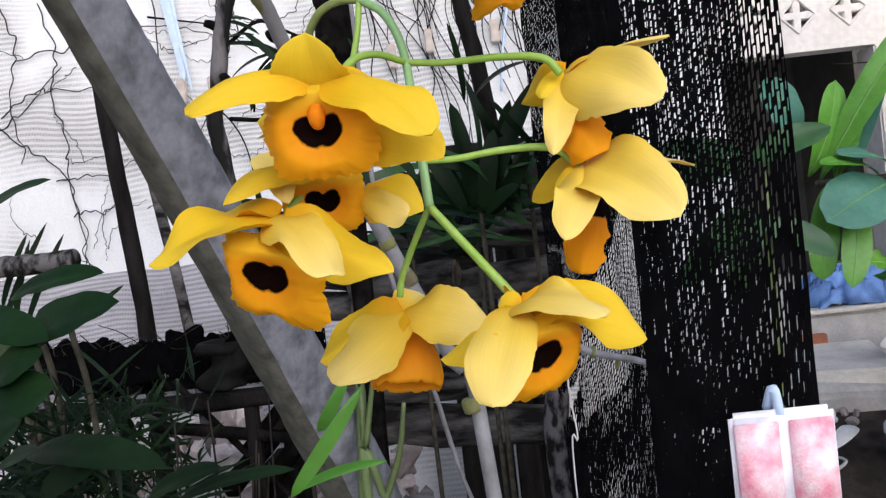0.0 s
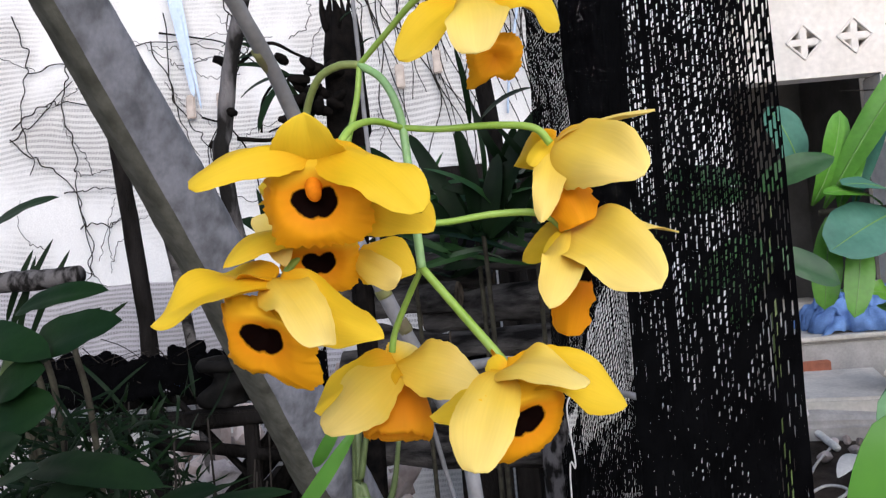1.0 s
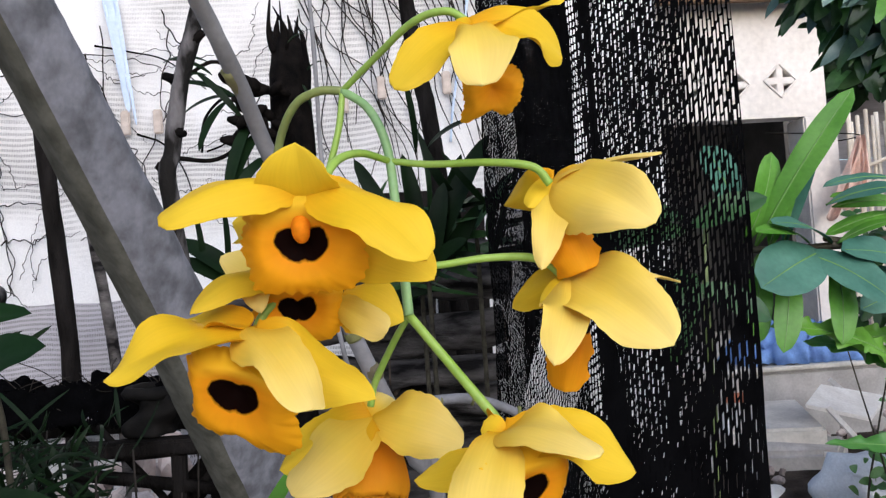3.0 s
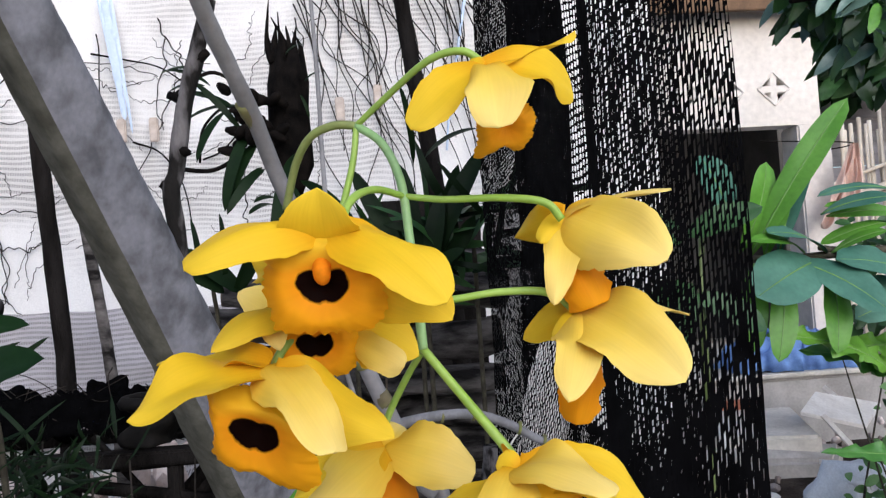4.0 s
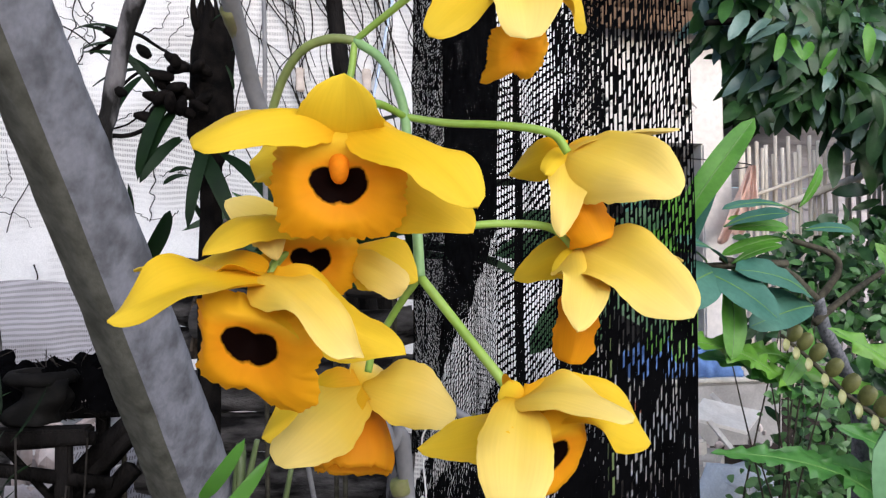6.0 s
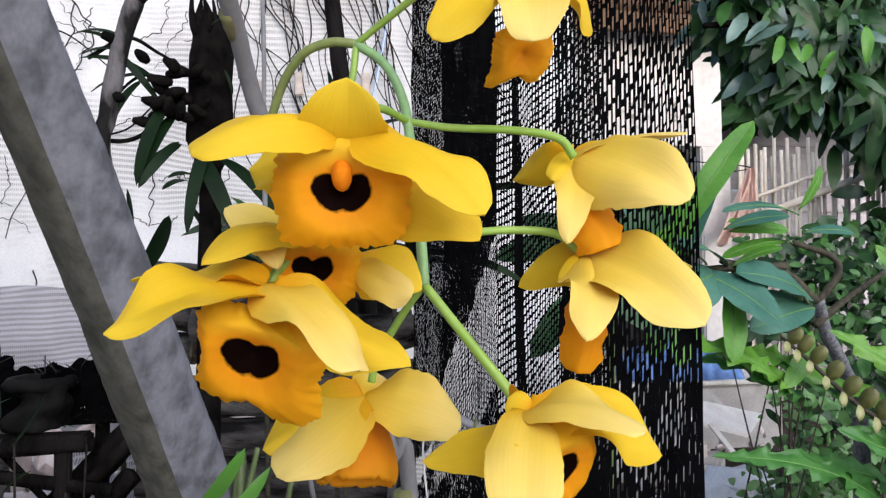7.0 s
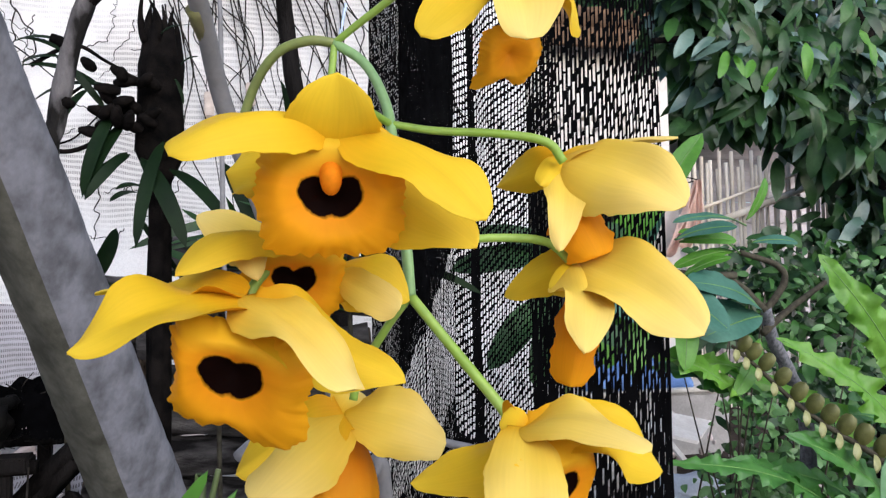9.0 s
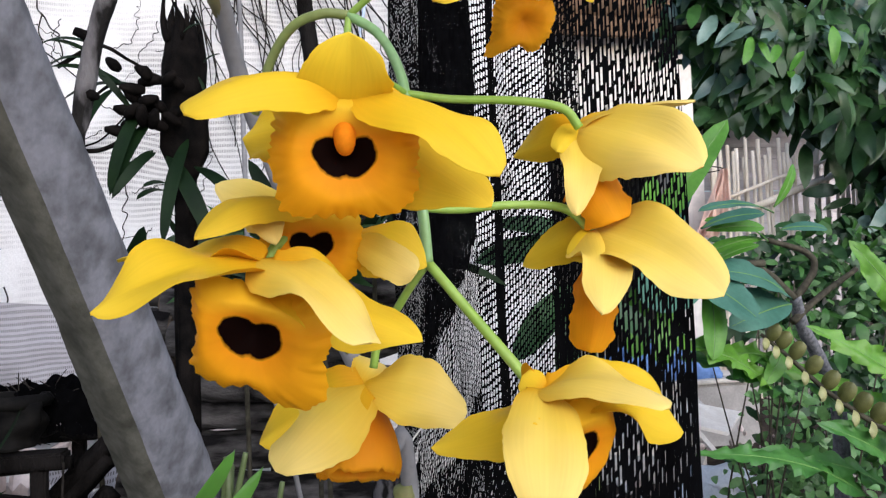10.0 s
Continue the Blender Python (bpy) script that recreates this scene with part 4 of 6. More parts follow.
# bottom flower turned aside
flower((0.0805, 0.2376, 1.2618), [
    ("petal", (0.0732, 0.2180, 1.2481), 0.0110, (-0.2, -0.95, 0.25), 1, 0.12, 0.35),
    ("petal", (0.0937, 0.2214, 1.2605), 0.0095, (0.0, -0.25, 1), 1, 0.14, 0.35),
    ("lateral_sepal", (0.1034, 0.2354, 1.2536), 0.0115, (0.2, -0.8, 0.5), 0, 0.14, 0.2),
    ("dorsal_sepal", (0.0644, 0.2501, 1.2514), 0.0110, (0, -0.7, 0.7), 0, -0.12, 0.2)], lip=((0.0843, 0.2295, 1.2529), (0.50, -0.78, -0.38), (-0.2, 0, 1), 0.92), ear=(0.0776, 0.2396, 1.2639), label="yellow orchid flower turned aside, blotch seen obliquely", low=0.5, lobes=((-70, 0.12, 30),))
# upper flower on the side
flower((0.0973, 0.2587, 1.3092), [
    ("side_petal", (0.1112, 0.2379, 1.2978), 0.0170, (0.05, -1, 0.25), 1, 0.10, 0.40),
    ("dorsal_sepal", (0.1174, 0.2493, 1.3122), 0.0080, (-0.2, -0.15, 1), 1, 0.06, 0.2),
    ("lateral_sepal", (0.0912, 0.2466, 1.2905), 0.0070, (-0.1, -1, 0.1), 1, 0.08, 0.4),
    ("small_petal", (0.0887, 0.2728, 1.3056), 0.0085, (-0.3, -0.9, 0), 0, 0.02, 0.2)], tongue=((0.0967, 0.2568, 1.3018), (0.1002, 0.2490, 1.2897), 0.0105, (-0.15, -1.0, 0.1)), ear=(0.0906, 0.2531, 1.3031), label="yellow orchid flower seen from its side")
flower((0.0984, 0.2548, 1.2886), [
    ("side_petal", (0.1117, 0.2346, 1.2757), 0.0160, (0.05, -1, 0.35), 1, 0.10, 0.40),
    ("dorsal_sepal", (0.1227, 0.2583, 1.2861), 0.0085, (-0.2, -0.2, 1), 1, 0.05, 0.2),
    ("lateral_sepal", (0.0902, 0.2354, 1.2735), 0.0098, (-0.1, -1, 0.1), 1, 0.08, 0.4),
    ("small_petal", (0.0884, 0.2687, 1.2825), 0.0090, (-0.3, -0.9, 0), 0, 0.02, 0.2)], tongue=((0.0996, 0.2554, 1.2827), (0.0955, 0.2534, 1.2657), 0.0090, (-0.2, -1.0, 0.05)), ear=(0.0923, 0.2519, 1.2828), label="yellow orchid flower seen from its side, lip hanging")
# top flower
flower((0.0804, 0.2440, 1.3376), [
    ("petal", (0.0650, 0.2389, 1.3249), 0.0085, (-0.3, -0.8, 0.4), 0, 0.08, 0.3),
    ("petal", (0.0801, 0.2309, 1.3228), 0.0120, (0, -0.95, 0.3), 1, 0.14, 0.35),
    ("petal", (0.0997, 0.2537, 1.3333), 0.0115, (0.2, -0.8, 0.5), 0, 0.12, 0.3),
    ("dorsal_sepal", (0.1016, 0.2553, 1.3474), 0.0060, (-0.2, -0.5, 0.9), 0, -0.05, 0.2)], lip=((0.0850, 0.2510, 1.3262), (0.05, -0.72, -0.65), (0, -0.3, 1), 0.56), low=0.3, plain=True, lobes=((-125, 0.55, 14), (-60, 0.15, 14), (-90, -0.10, 10)), ear=(0.0769, 0.2452, 1.3377), label="yellow orchid flower at the top of the spike")

# ---------- things behind and around ----------
def pole(name, pts, r0, r1, mat, label, category="pole", rough=0.12, freq=30, seg=12, group=""):
    ob = thing(name, pts[0], label, category, group)
    bm = bmesh.new()
    tube(bm, pts, r0, r1, seg=seg, steps=6, rough=rough, freq=freq)
    part("shaft" if category == "pole" else "body", bm, mat, ob)
    return ob


def to_ground(p, sink=0.02, dx=0.0, dy=0.0):
    return (p[0] + dx, p[1] + dy, -sink)


# dark upright posts before the screen
a = (-0.7542, 2.0300, 0.6994)
pole("post", [(-0.8177, 2.0300, 1.8747), (-0.7959, 2.0300, 1.5772), (-0.7625, 2.0300, 1.1745), a, to_ground(a, dx=0.05)], 0.020, 0.024, SHADEWOOD, "dark weathered wooden post before the screen", group="posts")
a = (-0.6643, 2.1500, 0.6503)
pole("post", [(-0.7621, 2.1500, 1.6022), (-0.7046, 2.1500, 1.1886), (-0.6844, 2.1500, 0.9668), a, to_ground(a, dx=0.06)], 0.014, 0.018, LOGWOOD, "thin grey-brown wooden post", group="posts")
a = (0.1656, 1.9100, 1.6150)
pole("post", [(0.1185, 1.9100, 1.9904), (0.1371, 1.9100, 1.8096), a, (a[0] + 0.06, a[1], 0.9), to_ground(a, dx=0.1)], 0.019, 0.024, SHADEWOOD, "dark leaning wooden post", group="posts")
a = (-0.0430, 0.4700, 1.3341)
branch = pole("dead_branch", [(-0.0221, 0.4700, 1.4416), (-0.0278, 0.4700, 1.4195), (-0.0354, 0.4700, 1.3919), (-0.0411, 0.4700, 1.3589), a, (-0.034, 0.500, 1.22), (-0.006, 0.54, 1.10), (0.04, 0.62, 0.8), (0.06, 0.66, -0.02)], 0.0036, 0.0046, GREYWOOD, "grey dead upright branch with dark nodes", "branch", rough=0.2, freq=90)
for p, d in (((-0.0300, 0.4700, 1.4110), (0.007, -0.002, 0.004)), ((-0.0354, 0.4700, 1.3919), (-0.008, -0.002, 0.003)), ((-0.0400, 0.4700, 1.3680), (0.006, -0.003, -0.002)), ((-0.0425, 0.4700, 1.3480), (-0.006, -0.002, 0.004))):
    bm = bmesh.new()
    tube(bm, [p, V(p) + V(d) * 0.6, V(p) + V(d)], 0.0032, 0.0016, seg=8, steps=3, rough=0.3, freq=200)
    part("stub", bm, SHADEBARK, branch, "dark knotted stub")
# thin bare cane joined to the orchid
a = (0.0212, 0.5172, 1.5127)
pole("bare_cane", [a, (0.0235, 0.5185, 1.4494), (0.0246, 0.5196, 1.4019), (0.0245, 0.5256, 1.3584), (0.0282, 0.5326, 1.2619), (0.052, 0.56, 1.15), (0.085, 0.60, 0.9), (0.09, 0.62, -0.02)], 0.0011, 0.0016, CANE, "thin pale upright cane", "plant", seg=8)

# broken stump with clinging orchid bulbs, near black from shade in the colour
def stump():
    base = (-0.0929, 1.2500, 1.4219)
    ob = thing("stump", base, "dark broken tree stump, ragged at its top", "stump")
    top = (-0.0831, 1.2500, 1.6559)
    bm = bmesh.new()
    seg, rows = 26, 40
    rings = []
    low = V((base[0], base[1], -0.02))
    for i in range(rows + 1):
        u = i / rows
        p = low.lerp(V(top), u)
        ring = []
        for k in range(seg):
            ang = 2 * math.pi * k / seg
            r = (0.033 if p.z > top[2] - 0.19 else 0.015) * (1.25 - 0.3 * u) * (1 + 0.35 * noise.noise(V((math.cos(ang) * 2, math.sin(ang) * 2, p.z * 5))))
            z = p.z
            if i == rows:
                z += 0.05 * abs(noise.noise(V((math.cos(ang) * 5, math.sin(ang) * 5, 3)))) * 1.6 - 0.01
                r *= 0.8
            ring.append(bm.verts.new((p.x + r * math.cos(ang), p.y + r * math.sin(ang), z)))
        rings.append(ring)
    for x, y in zip(rings, rings[1:]):
        for k in range(seg):
            bm.faces.new((x[k], x[(k + 1) % seg], y[(k + 1) % seg], y[k]))
    c = bm.verts.new((top[0], top[1], top[2] - 0.02))
    for k in range(seg):
        bm.faces.new((rings[-1][k], rings[-1][(k + 1) % seg], c))
    part("trunk", bm, SHADEBARK, ob)
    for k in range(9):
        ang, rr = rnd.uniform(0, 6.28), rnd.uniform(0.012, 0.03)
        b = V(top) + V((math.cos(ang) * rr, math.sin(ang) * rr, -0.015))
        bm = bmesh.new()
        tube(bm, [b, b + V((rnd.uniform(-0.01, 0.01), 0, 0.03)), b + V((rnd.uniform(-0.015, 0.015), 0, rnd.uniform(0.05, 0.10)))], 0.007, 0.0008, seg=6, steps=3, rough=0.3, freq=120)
        part("splinter", bm, SHADEBARK, ob)
    return ob


stump()


def bulb_plant(centre, n, spread, leaves, label, r=0.0065, length=0.030):
    """A tuft of stubby pseudobulbs with drooping strap leaves."""
    ob = thing("tufted_orchid", centre, label, "plant")
    c = V(centre)
    for k in range(n):
        bm = bmesh.new()
        ang = rnd.uniform(0, 6.28)
        b = c + V((rnd.uniform(-1, 1), rnd.uniform(-0.4, 0.4), rnd.uniform(-1, 1))) * spread
        d = V((math.cos(ang), -0.5, abs(math.sin(ang)) * 0.4)).normalized() * length * rnd.uniform(0.7, 1.1)
        tube(bm, [b, b + d * 0.5, b + d], r, seg=8, steps=5, rough=0.1, freq=150, radii=lambda u: r * (0.45 + 0.75 * math.sin(math.pi * min(1, u * 0.85 + 0.12))))
        part("pseudobulb", bm, SHADEBARK, ob)
    for base, tip, width, facing in leaves:
        bm = bmesh.new()
        blade(bm, base, tip, width * 0.66, facing, bend=0.12, cup=0.1, p=0.5, q=0.5, nu=10, nv=4, thick=0.0015, fold=0.25)
        part("leaf", bm, LEAF_SHADED, ob)
    return ob




bulb_plant((-0.1180, 1.2000, 1.5480), 26, 0.046, [
    ((-0.1245, 1.2000, 1.5167), (-0.1690, 1.1800, 1.4178), 0.034, (-0.3, -0.9, 0.2)),
    ((-0.1208, 1.2000, 1.4784), (-0.1631, 1.1500, 1.4104), 0.022, (0.2, -0.9, 0.3)),
    ((-0.1457, 1.2000, 1.5313), (-0.2120, 1.2000, 1.6082), 0.016, (0, -0.9, 0.4)),
    ((-0.1494, 1.2000, 1.5618), (-0.2490, 1.2000, 1.5909), 0.024, (0, -0.6, 0.8)),
    ((-0.1950, 1.2000, 1.6222), (-0.2574, 1.2000, 1.6228), 0.016, (0, -0.6, 0.8)),
    ((-0.1459, 1.2000, 1.5697), (-0.2351, 1.2000, 1.5442), 0.018, (0, -0.6, 0.8)),
    ((-0.1029, 1.2000, 1.4327), (-0.1316, 1.1800, 1.4258), 0.018, (0, -0.6, 0.8)),
    ((-0.0780, 1.2000, 1.6439), (-0.0523, 1.2000, 1.6575), 0.008, (0, -0.6, 0.8)),
    ((-0.0523, 1.2000, 1.6020), (-0.0300, 1.2000, 1.6152), 0.008, (0, -0.6, 0.8)),
    ((-0.0597, 1.2000, 1.5819), (-0.0486, 1.2000, 1.5470), 0.008, (0.4, -0.8, 0)),
    ((-0.1056, 1.2200, 1.4746), (-0.0413, 1.1500, 1.3454), 0.036, (0.2, -0.9, 0.3)),
    ((-0.0689, 1.2200, 1.4597), (0.0225, 1.1500, 1.3601), 0.030, (0.3, -0.9, 0.3)),
    ((-0.0763, 1.2200, 1.4991), (-0.1030, 1.1500, 1.3458), 0.028, (-0.1, -0.9, 0.3)),
    ((-0.1886, 1.2000, 1.6018), (-0.2533, 1.2000, 1.6263), 0.017, (0, -0.6, 0.8)),
    ((-0.1966, 1.2000, 1.6021), (-0.2484, 1.2000, 1.5946), 0.016, (0, -0.6, 0.8)),
    ((-0.1695, 1.2000, 1.5627), (-0.2082, 1.1800, 1.4870), 0.020, (-0.3, -0.9, 0.2)),
    ((-0.1327, 1.2000, 1.5385), (-0.1702, 1.1700, 1.4131), 0.028, (-0.2, -0.9, 0.2)),
    ((-0.1172, 1.2000, 1.4756), (-0.1673, 1.1700, 1.4097), 0.032, (-0.3, -0.8, 0.3)),
    ((-0.1086, 1.2000, 1.4240), (-0.1376, 1.1700, 1.4081), 0.018, (0, -0.6, 0.8))], "orchid tuft with stubby dark bulbs clinging to the stump")
# arching thin stems over the screen
TWIGS = [
    [(-0.8859, 2.6050, 2.1150), (-0.7763, 2.6050, 2.0902), (-0.6577, 2.6050, 2.0553), (-0.5333, 2.6050, 1.9539)],
    [(-0.2456, 1.2000, 1.4834), (-0.1889, 1.2000, 1.4784), (-0.1464, 1.2000, 1.5065), (-0.1355, 1.2000, 1.5515), (-0.1672, 1.2000, 1.5700), (-0.2017, 1.2000, 1.5388), (-0.2086, 1.2000, 1.4895)],
    [(-0.2396, 1.2000, 1.5906), (-0.1888, 1.2000, 1.6210), (-0.1489, 1.2000, 1.6022), (-0.1172, 1.2000, 1.5838)],
    [(-0.7637, 2.6050, 1.8164), (-0.6736, 2.6050, 1.7735), (-0.6061, 2.6050, 1.6567), (-0.5798, 2.6050, 1.4676)],
    [(-0.5419, 2.6050, 1.7467), (-0.4752, 2.6050, 1.7759), (-0.3912, 2.6050, 1.8692), (-0.3573, 2.6050, 1.9250)],
]
for pts in TWIGS:
    pole("dry_twig", pts, 0.0035, 0.0018, SHADEBARK, "thin dark dry twig of the orchid", "twig", seg=6, group="dry twigs")

# vines on the screen: thin, dark and wandering
VINES = [
    [(-1.2509, 2.6050, 2.2016), (-1.2109, 2.6050, 2.0251), (-1.2399, 2.6050, 1.8941), (-1.2056, 2.6050, 1.7373), (-1.2116, 2.6050, 1.6036), (-1.1793, 2.6050, 1.3894), (-1.2238, 2.6050, 1.2401)],
    [(-1.4285, 2.6050, 1.7983), (-1.3209, 2.6050, 1.7106), (-1.2155, 2.6050, 1.6040), (-1.1946, 2.6050, 1.4293), (-1.1718, 2.6050, 1.3119)],
    [(-1.4236, 2.6050, 1.8458), (-1.3014, 2.6050, 1.9004), (-1.2038, 2.6050, 1.9057), (-1.0506, 2.6050, 1.8899)],
    [(-1.4295, 2.6050, 1.7888), (-1.3033, 2.6050, 1.8814), (-1.1957, 2.6050, 1.9853)],
    [(-1.2539, 2.6050, 1.6079), (-1.1569, 2.6050, 1.6077), (-1.0334, 2.6050, 1.5857)],
    [(-1.2080, 2.6050, 1.4882), (-1.1309, 2.6050, 1.4843), (-1.0421, 2.6050, 1.5004)],
    [(-1.3472, 2.6050, 2.0201), (-1.1505, 2.6050, 2.0476), (-0.9926, 2.6050, 2.0789), (-0.8194, 2.6050, 2.0761), (-0.6702, 2.6050, 2.0300)],
    [(-0.8666, 2.6050, 2.1803), (-0.8591, 2.6050, 1.9695), (-0.8440, 2.6050, 1.8343), (-0.7907, 2.6050, 1.6951)],
    [(-0.9143, 2.6050, 2.0899), (-0.8249, 2.6050, 1.8323), (-0.7583, 2.6050, 1.7300), (-0.7260, 2.6050, 1.6313)],
    [(-0.2191, 2.6050, 2.2026), (-0.1957, 2.6050, 2.0299), (-0.2409, 2.6050, 1.8427)],
    [(-0.6667, 2.6050, 2.2262), (-0.6453, 2.6050, 2.1114), (-0.6826, 2.6050, 1.9435), (-0.6601, 2.6050, 1.8480)],
    [(-0.6477, 2.6050, 2.1663), (-0.5982, 2.6050, 2.0618), (-0.6629, 2.6050, 1.8993), (-0.7425, 2.6050, 1.7041), (-0.8356, 2.6050, 1.4267)],
    [(-0.7563, 2.6050, 1.3230), (-0.7478, 2.6050, 1.2198), (-0.7520, 2.6050, 1.1343)],
    [(-0.4145, 2.6050, 1.7640), (-0.4111, 2.6050, 1.5851), (-0.4228, 2.6050, 1.4604)],
    [(-1.3853, 2.6050, 2.2157), (-1.3433, 2.6050, 2.0580), (-1.3802, 2.6050, 1.8893), (-1.3537, 2.6050, 1.6755)],
]
def wander(pts, amount, seed):
    line = curve_points(pts, 5)
    return [tuple(p + V((noise.noise(V((i * 0.9, seed, 0))), 0, noise.noise(V((i * 0.9, seed, 7))))) * amount) for i, p in enumerate(line)]


for k, pts in enumerate(VINES):
    pole("vine", wander(pts, 0.022, k * 3.7), 0.0024, 0.0016, WIRE, "thin bare dark vine creeping over the screen", "vine", seg=5, rough=0.2, freq=60, group="vines")
tw_rnd = random.Random(31)
for k in range(34):
    x, z = tw_rnd.uniform(-1.35, 0.05), tw_rnd.uniform(1.32, 2.2)
    a, pts = tw_rnd.uniform(0, 6.28), []
    for j in range(5):
        pts.append((x, 2.604, z))
        a += tw_rnd.uniform(-0.7, 0.7)
        x, z = x + math.cos(a) * 0.055, z + math.sin(a) * 0.055
    pole("vine", wander(pts, 0.014, k * 2.3 + 90), 0.0015, 0.0008, WIRE, "hair-thin dry vine on the screen", "vine", seg=4, rough=0.2, freq=60, group="vines")
for x, z in ((-0.797, 1.854), (-0.693, 1.853), (0.044, 1.928), (0.262, 1.936), (-0.086, 1.892)):
    bm = bmesh.new()
    box(bm, (x - 0.015, 2.592, z - 0.04), (x + 0.015, 2.606, z + 0.04), bevel=0.004, wobble=0.003)
    part("body", bm, PEGWOOD, thing("wooden_block", (x, 2.599, z - 0.04), "small faded wooden block holding the screen", "block", "blocks on the screen"), smooth=False)
strip = thing("torn_strip", (-0.805, 2.59, 1.88), "torn pale blue plastic strip hanging on the screen", "strip")
for k, (dx, w, low) in enumerate(((0.0, 0.030, 1.885), (0.022, 0.014, 1.84), (-0.018, 0.010, 1.98))):
    bm = bmesh.new()
    blade(bm, (-0.835 + dx, 2.594, 2.30), (-0.781 + dx, 2.592, low), w, (0.1, -1, 0), bend=0.01, cup=0.1, p=0.05, q=0.25, nu=24, nv=4, thick=0.0008, wave=0.8, freq=30, ragged=0.3)
    part("shred", bm, STRING, strip)
# hanging rootlets at the top middle
for k in range(46):
    x0 = -0.22 + 0.80 * rnd.random()
    y0 = rnd.uniform(2.595, 2.61)
    z0 = 2.25 + rnd.uniform(0, 0.2)
    drop, lean_ = rnd.uniform(0.35, 0.95), rnd.uniform(-0.02, 0.34)
    pts = [V((x0 + lean_ * u + 0.09 * noise.noise(V((k * 1.7, u * 3.1, 0))), y0, z0 - drop * u)) for u in (0, 0.25, 0.5, 0.75, 1)]
    pole("hanging_root", [tuple(p) for p in pts], 0.0026, 0.0015, WIRE, "thin dark hanging air root", "root", seg=5, rough=0.2, freq=60, group="hanging roots")

# strap-leaved orchids behind the flowers
def strap_plant(base, leaves, label, mat=None, stem=0.004):
    ob = thing("strap_leaved_plant", base, label, "plant")
    for b, tip, width, facing in leaves:
        bm = bmesh.new()
        blade(bm, b, tip, width * (0.58 if width > 0.019 else 1.0), facing, bend=0.10, cup=0.1, p=0.45, q=0.5, nu=12, nv=4, thick=0.0012, fold=0.3)
        part("leaf", bm, mat or LEAF_SHADED, ob)
    b = V(base)
    bm = bmesh.new()
    tube(bm, [b, b + V((0.004, 0.03, -0.15)), V((b.x + 0.01, b.y + 0.06, b.z * 0.4)), V((b.x + 0.01, b.y + 0.08, -0.02))], stem, stem * 1.3, seg=7, steps=5)
    part("stalk", bm, OLIVEBARK, ob)
    return ob


c0 = (0.1113, 1.3500, 1.3165)
strap_plant(c0, [
    ((0.1235, 1.3500, 1.5048), (0.2114, 1.3300, 1.5467), 0.036, (0, -0.5, 0.85)),
    ((0.1041, 1.3500, 1.4964), (0.0890, 1.3500, 1.6303), 0.020, (0.3, -0.9, 0)),
    ((0.1207, 1.3500, 1.3159), (0.2291, 1.3500, 1.5224), 0.060, (-0.3, -0.9, 0.2)),
    ((0.1117, 1.3600, 1.3167), (0.1805, 1.3600, 1.4936), 0.050, (0.2, -0.9, 0.2)),
    ((0.1016, 1.3400, 1.3168), (0.0804, 1.3400, 1.4961), 0.050, (0.2, -0.9, 0.2)),
    ((0.1196, 1.3400, 1.3063), (0.1460, 1.3200, 1.4426), 0.055, (-0.2, -0.9, 0.1)),
    ((0.0917, 1.3400, 1.3081), (-0.0002, 1.3600, 1.4948), 0.050, (-0.2, -0.8, 0.4)),
    ((0.0922, 1.3600, 1.3084), (0.0338, 1.3400, 1.4239), 0.050, (0.3, -0.8, 0.2)),
    ((0.1300, 1.3600, 1.3060), (0.2011, 1.3400, 1.4043), 0.050, (0.3, -0.8, 0.2)),
    ((0.1196, 1.3400, 1.3063), (0.1749, 1.3000, 1.3474), 0.045, (0, -0.8, 0.5)),
    ((0.0830, 1.3400, 1.3180), (-0.0242, 1.3400, 1.3901), 0.045, (0, -0.7, 0.7))], "dark green strap-leaved orchid on a log")
c0 = (-0.2699, 1.5000, 1.3133)
strap_plant(c0, [
    ((-0.2189, 1.5000, 1.2995), (-0.3382, 1.5000, 1.3855), 0.07, (0, -0.7, 0.7)),
    ((-0.2499, 1.5000, 1.3016), (-0.3345, 1.4800, 1.3482), 0.06, (0, -0.7, 0.7)),
    ((-0.2493, 1.5000, 1.3120), (-0.2517, 1.5000, 1.4482), 0.02, (0.5, -0.8, 0)),
    ((-0.2905, 1.5000, 1.3146), (-0.3040, 1.5000, 1.4410), 0.02, (0.5, -0.8, 0)),
    ((-0.2292, 1.5000, 1.3002), (-0.1817, 1.5000, 1.4019), 0.05, (0.5, -0.8, 0))], "dark green strap-leaved plant behind the limb")
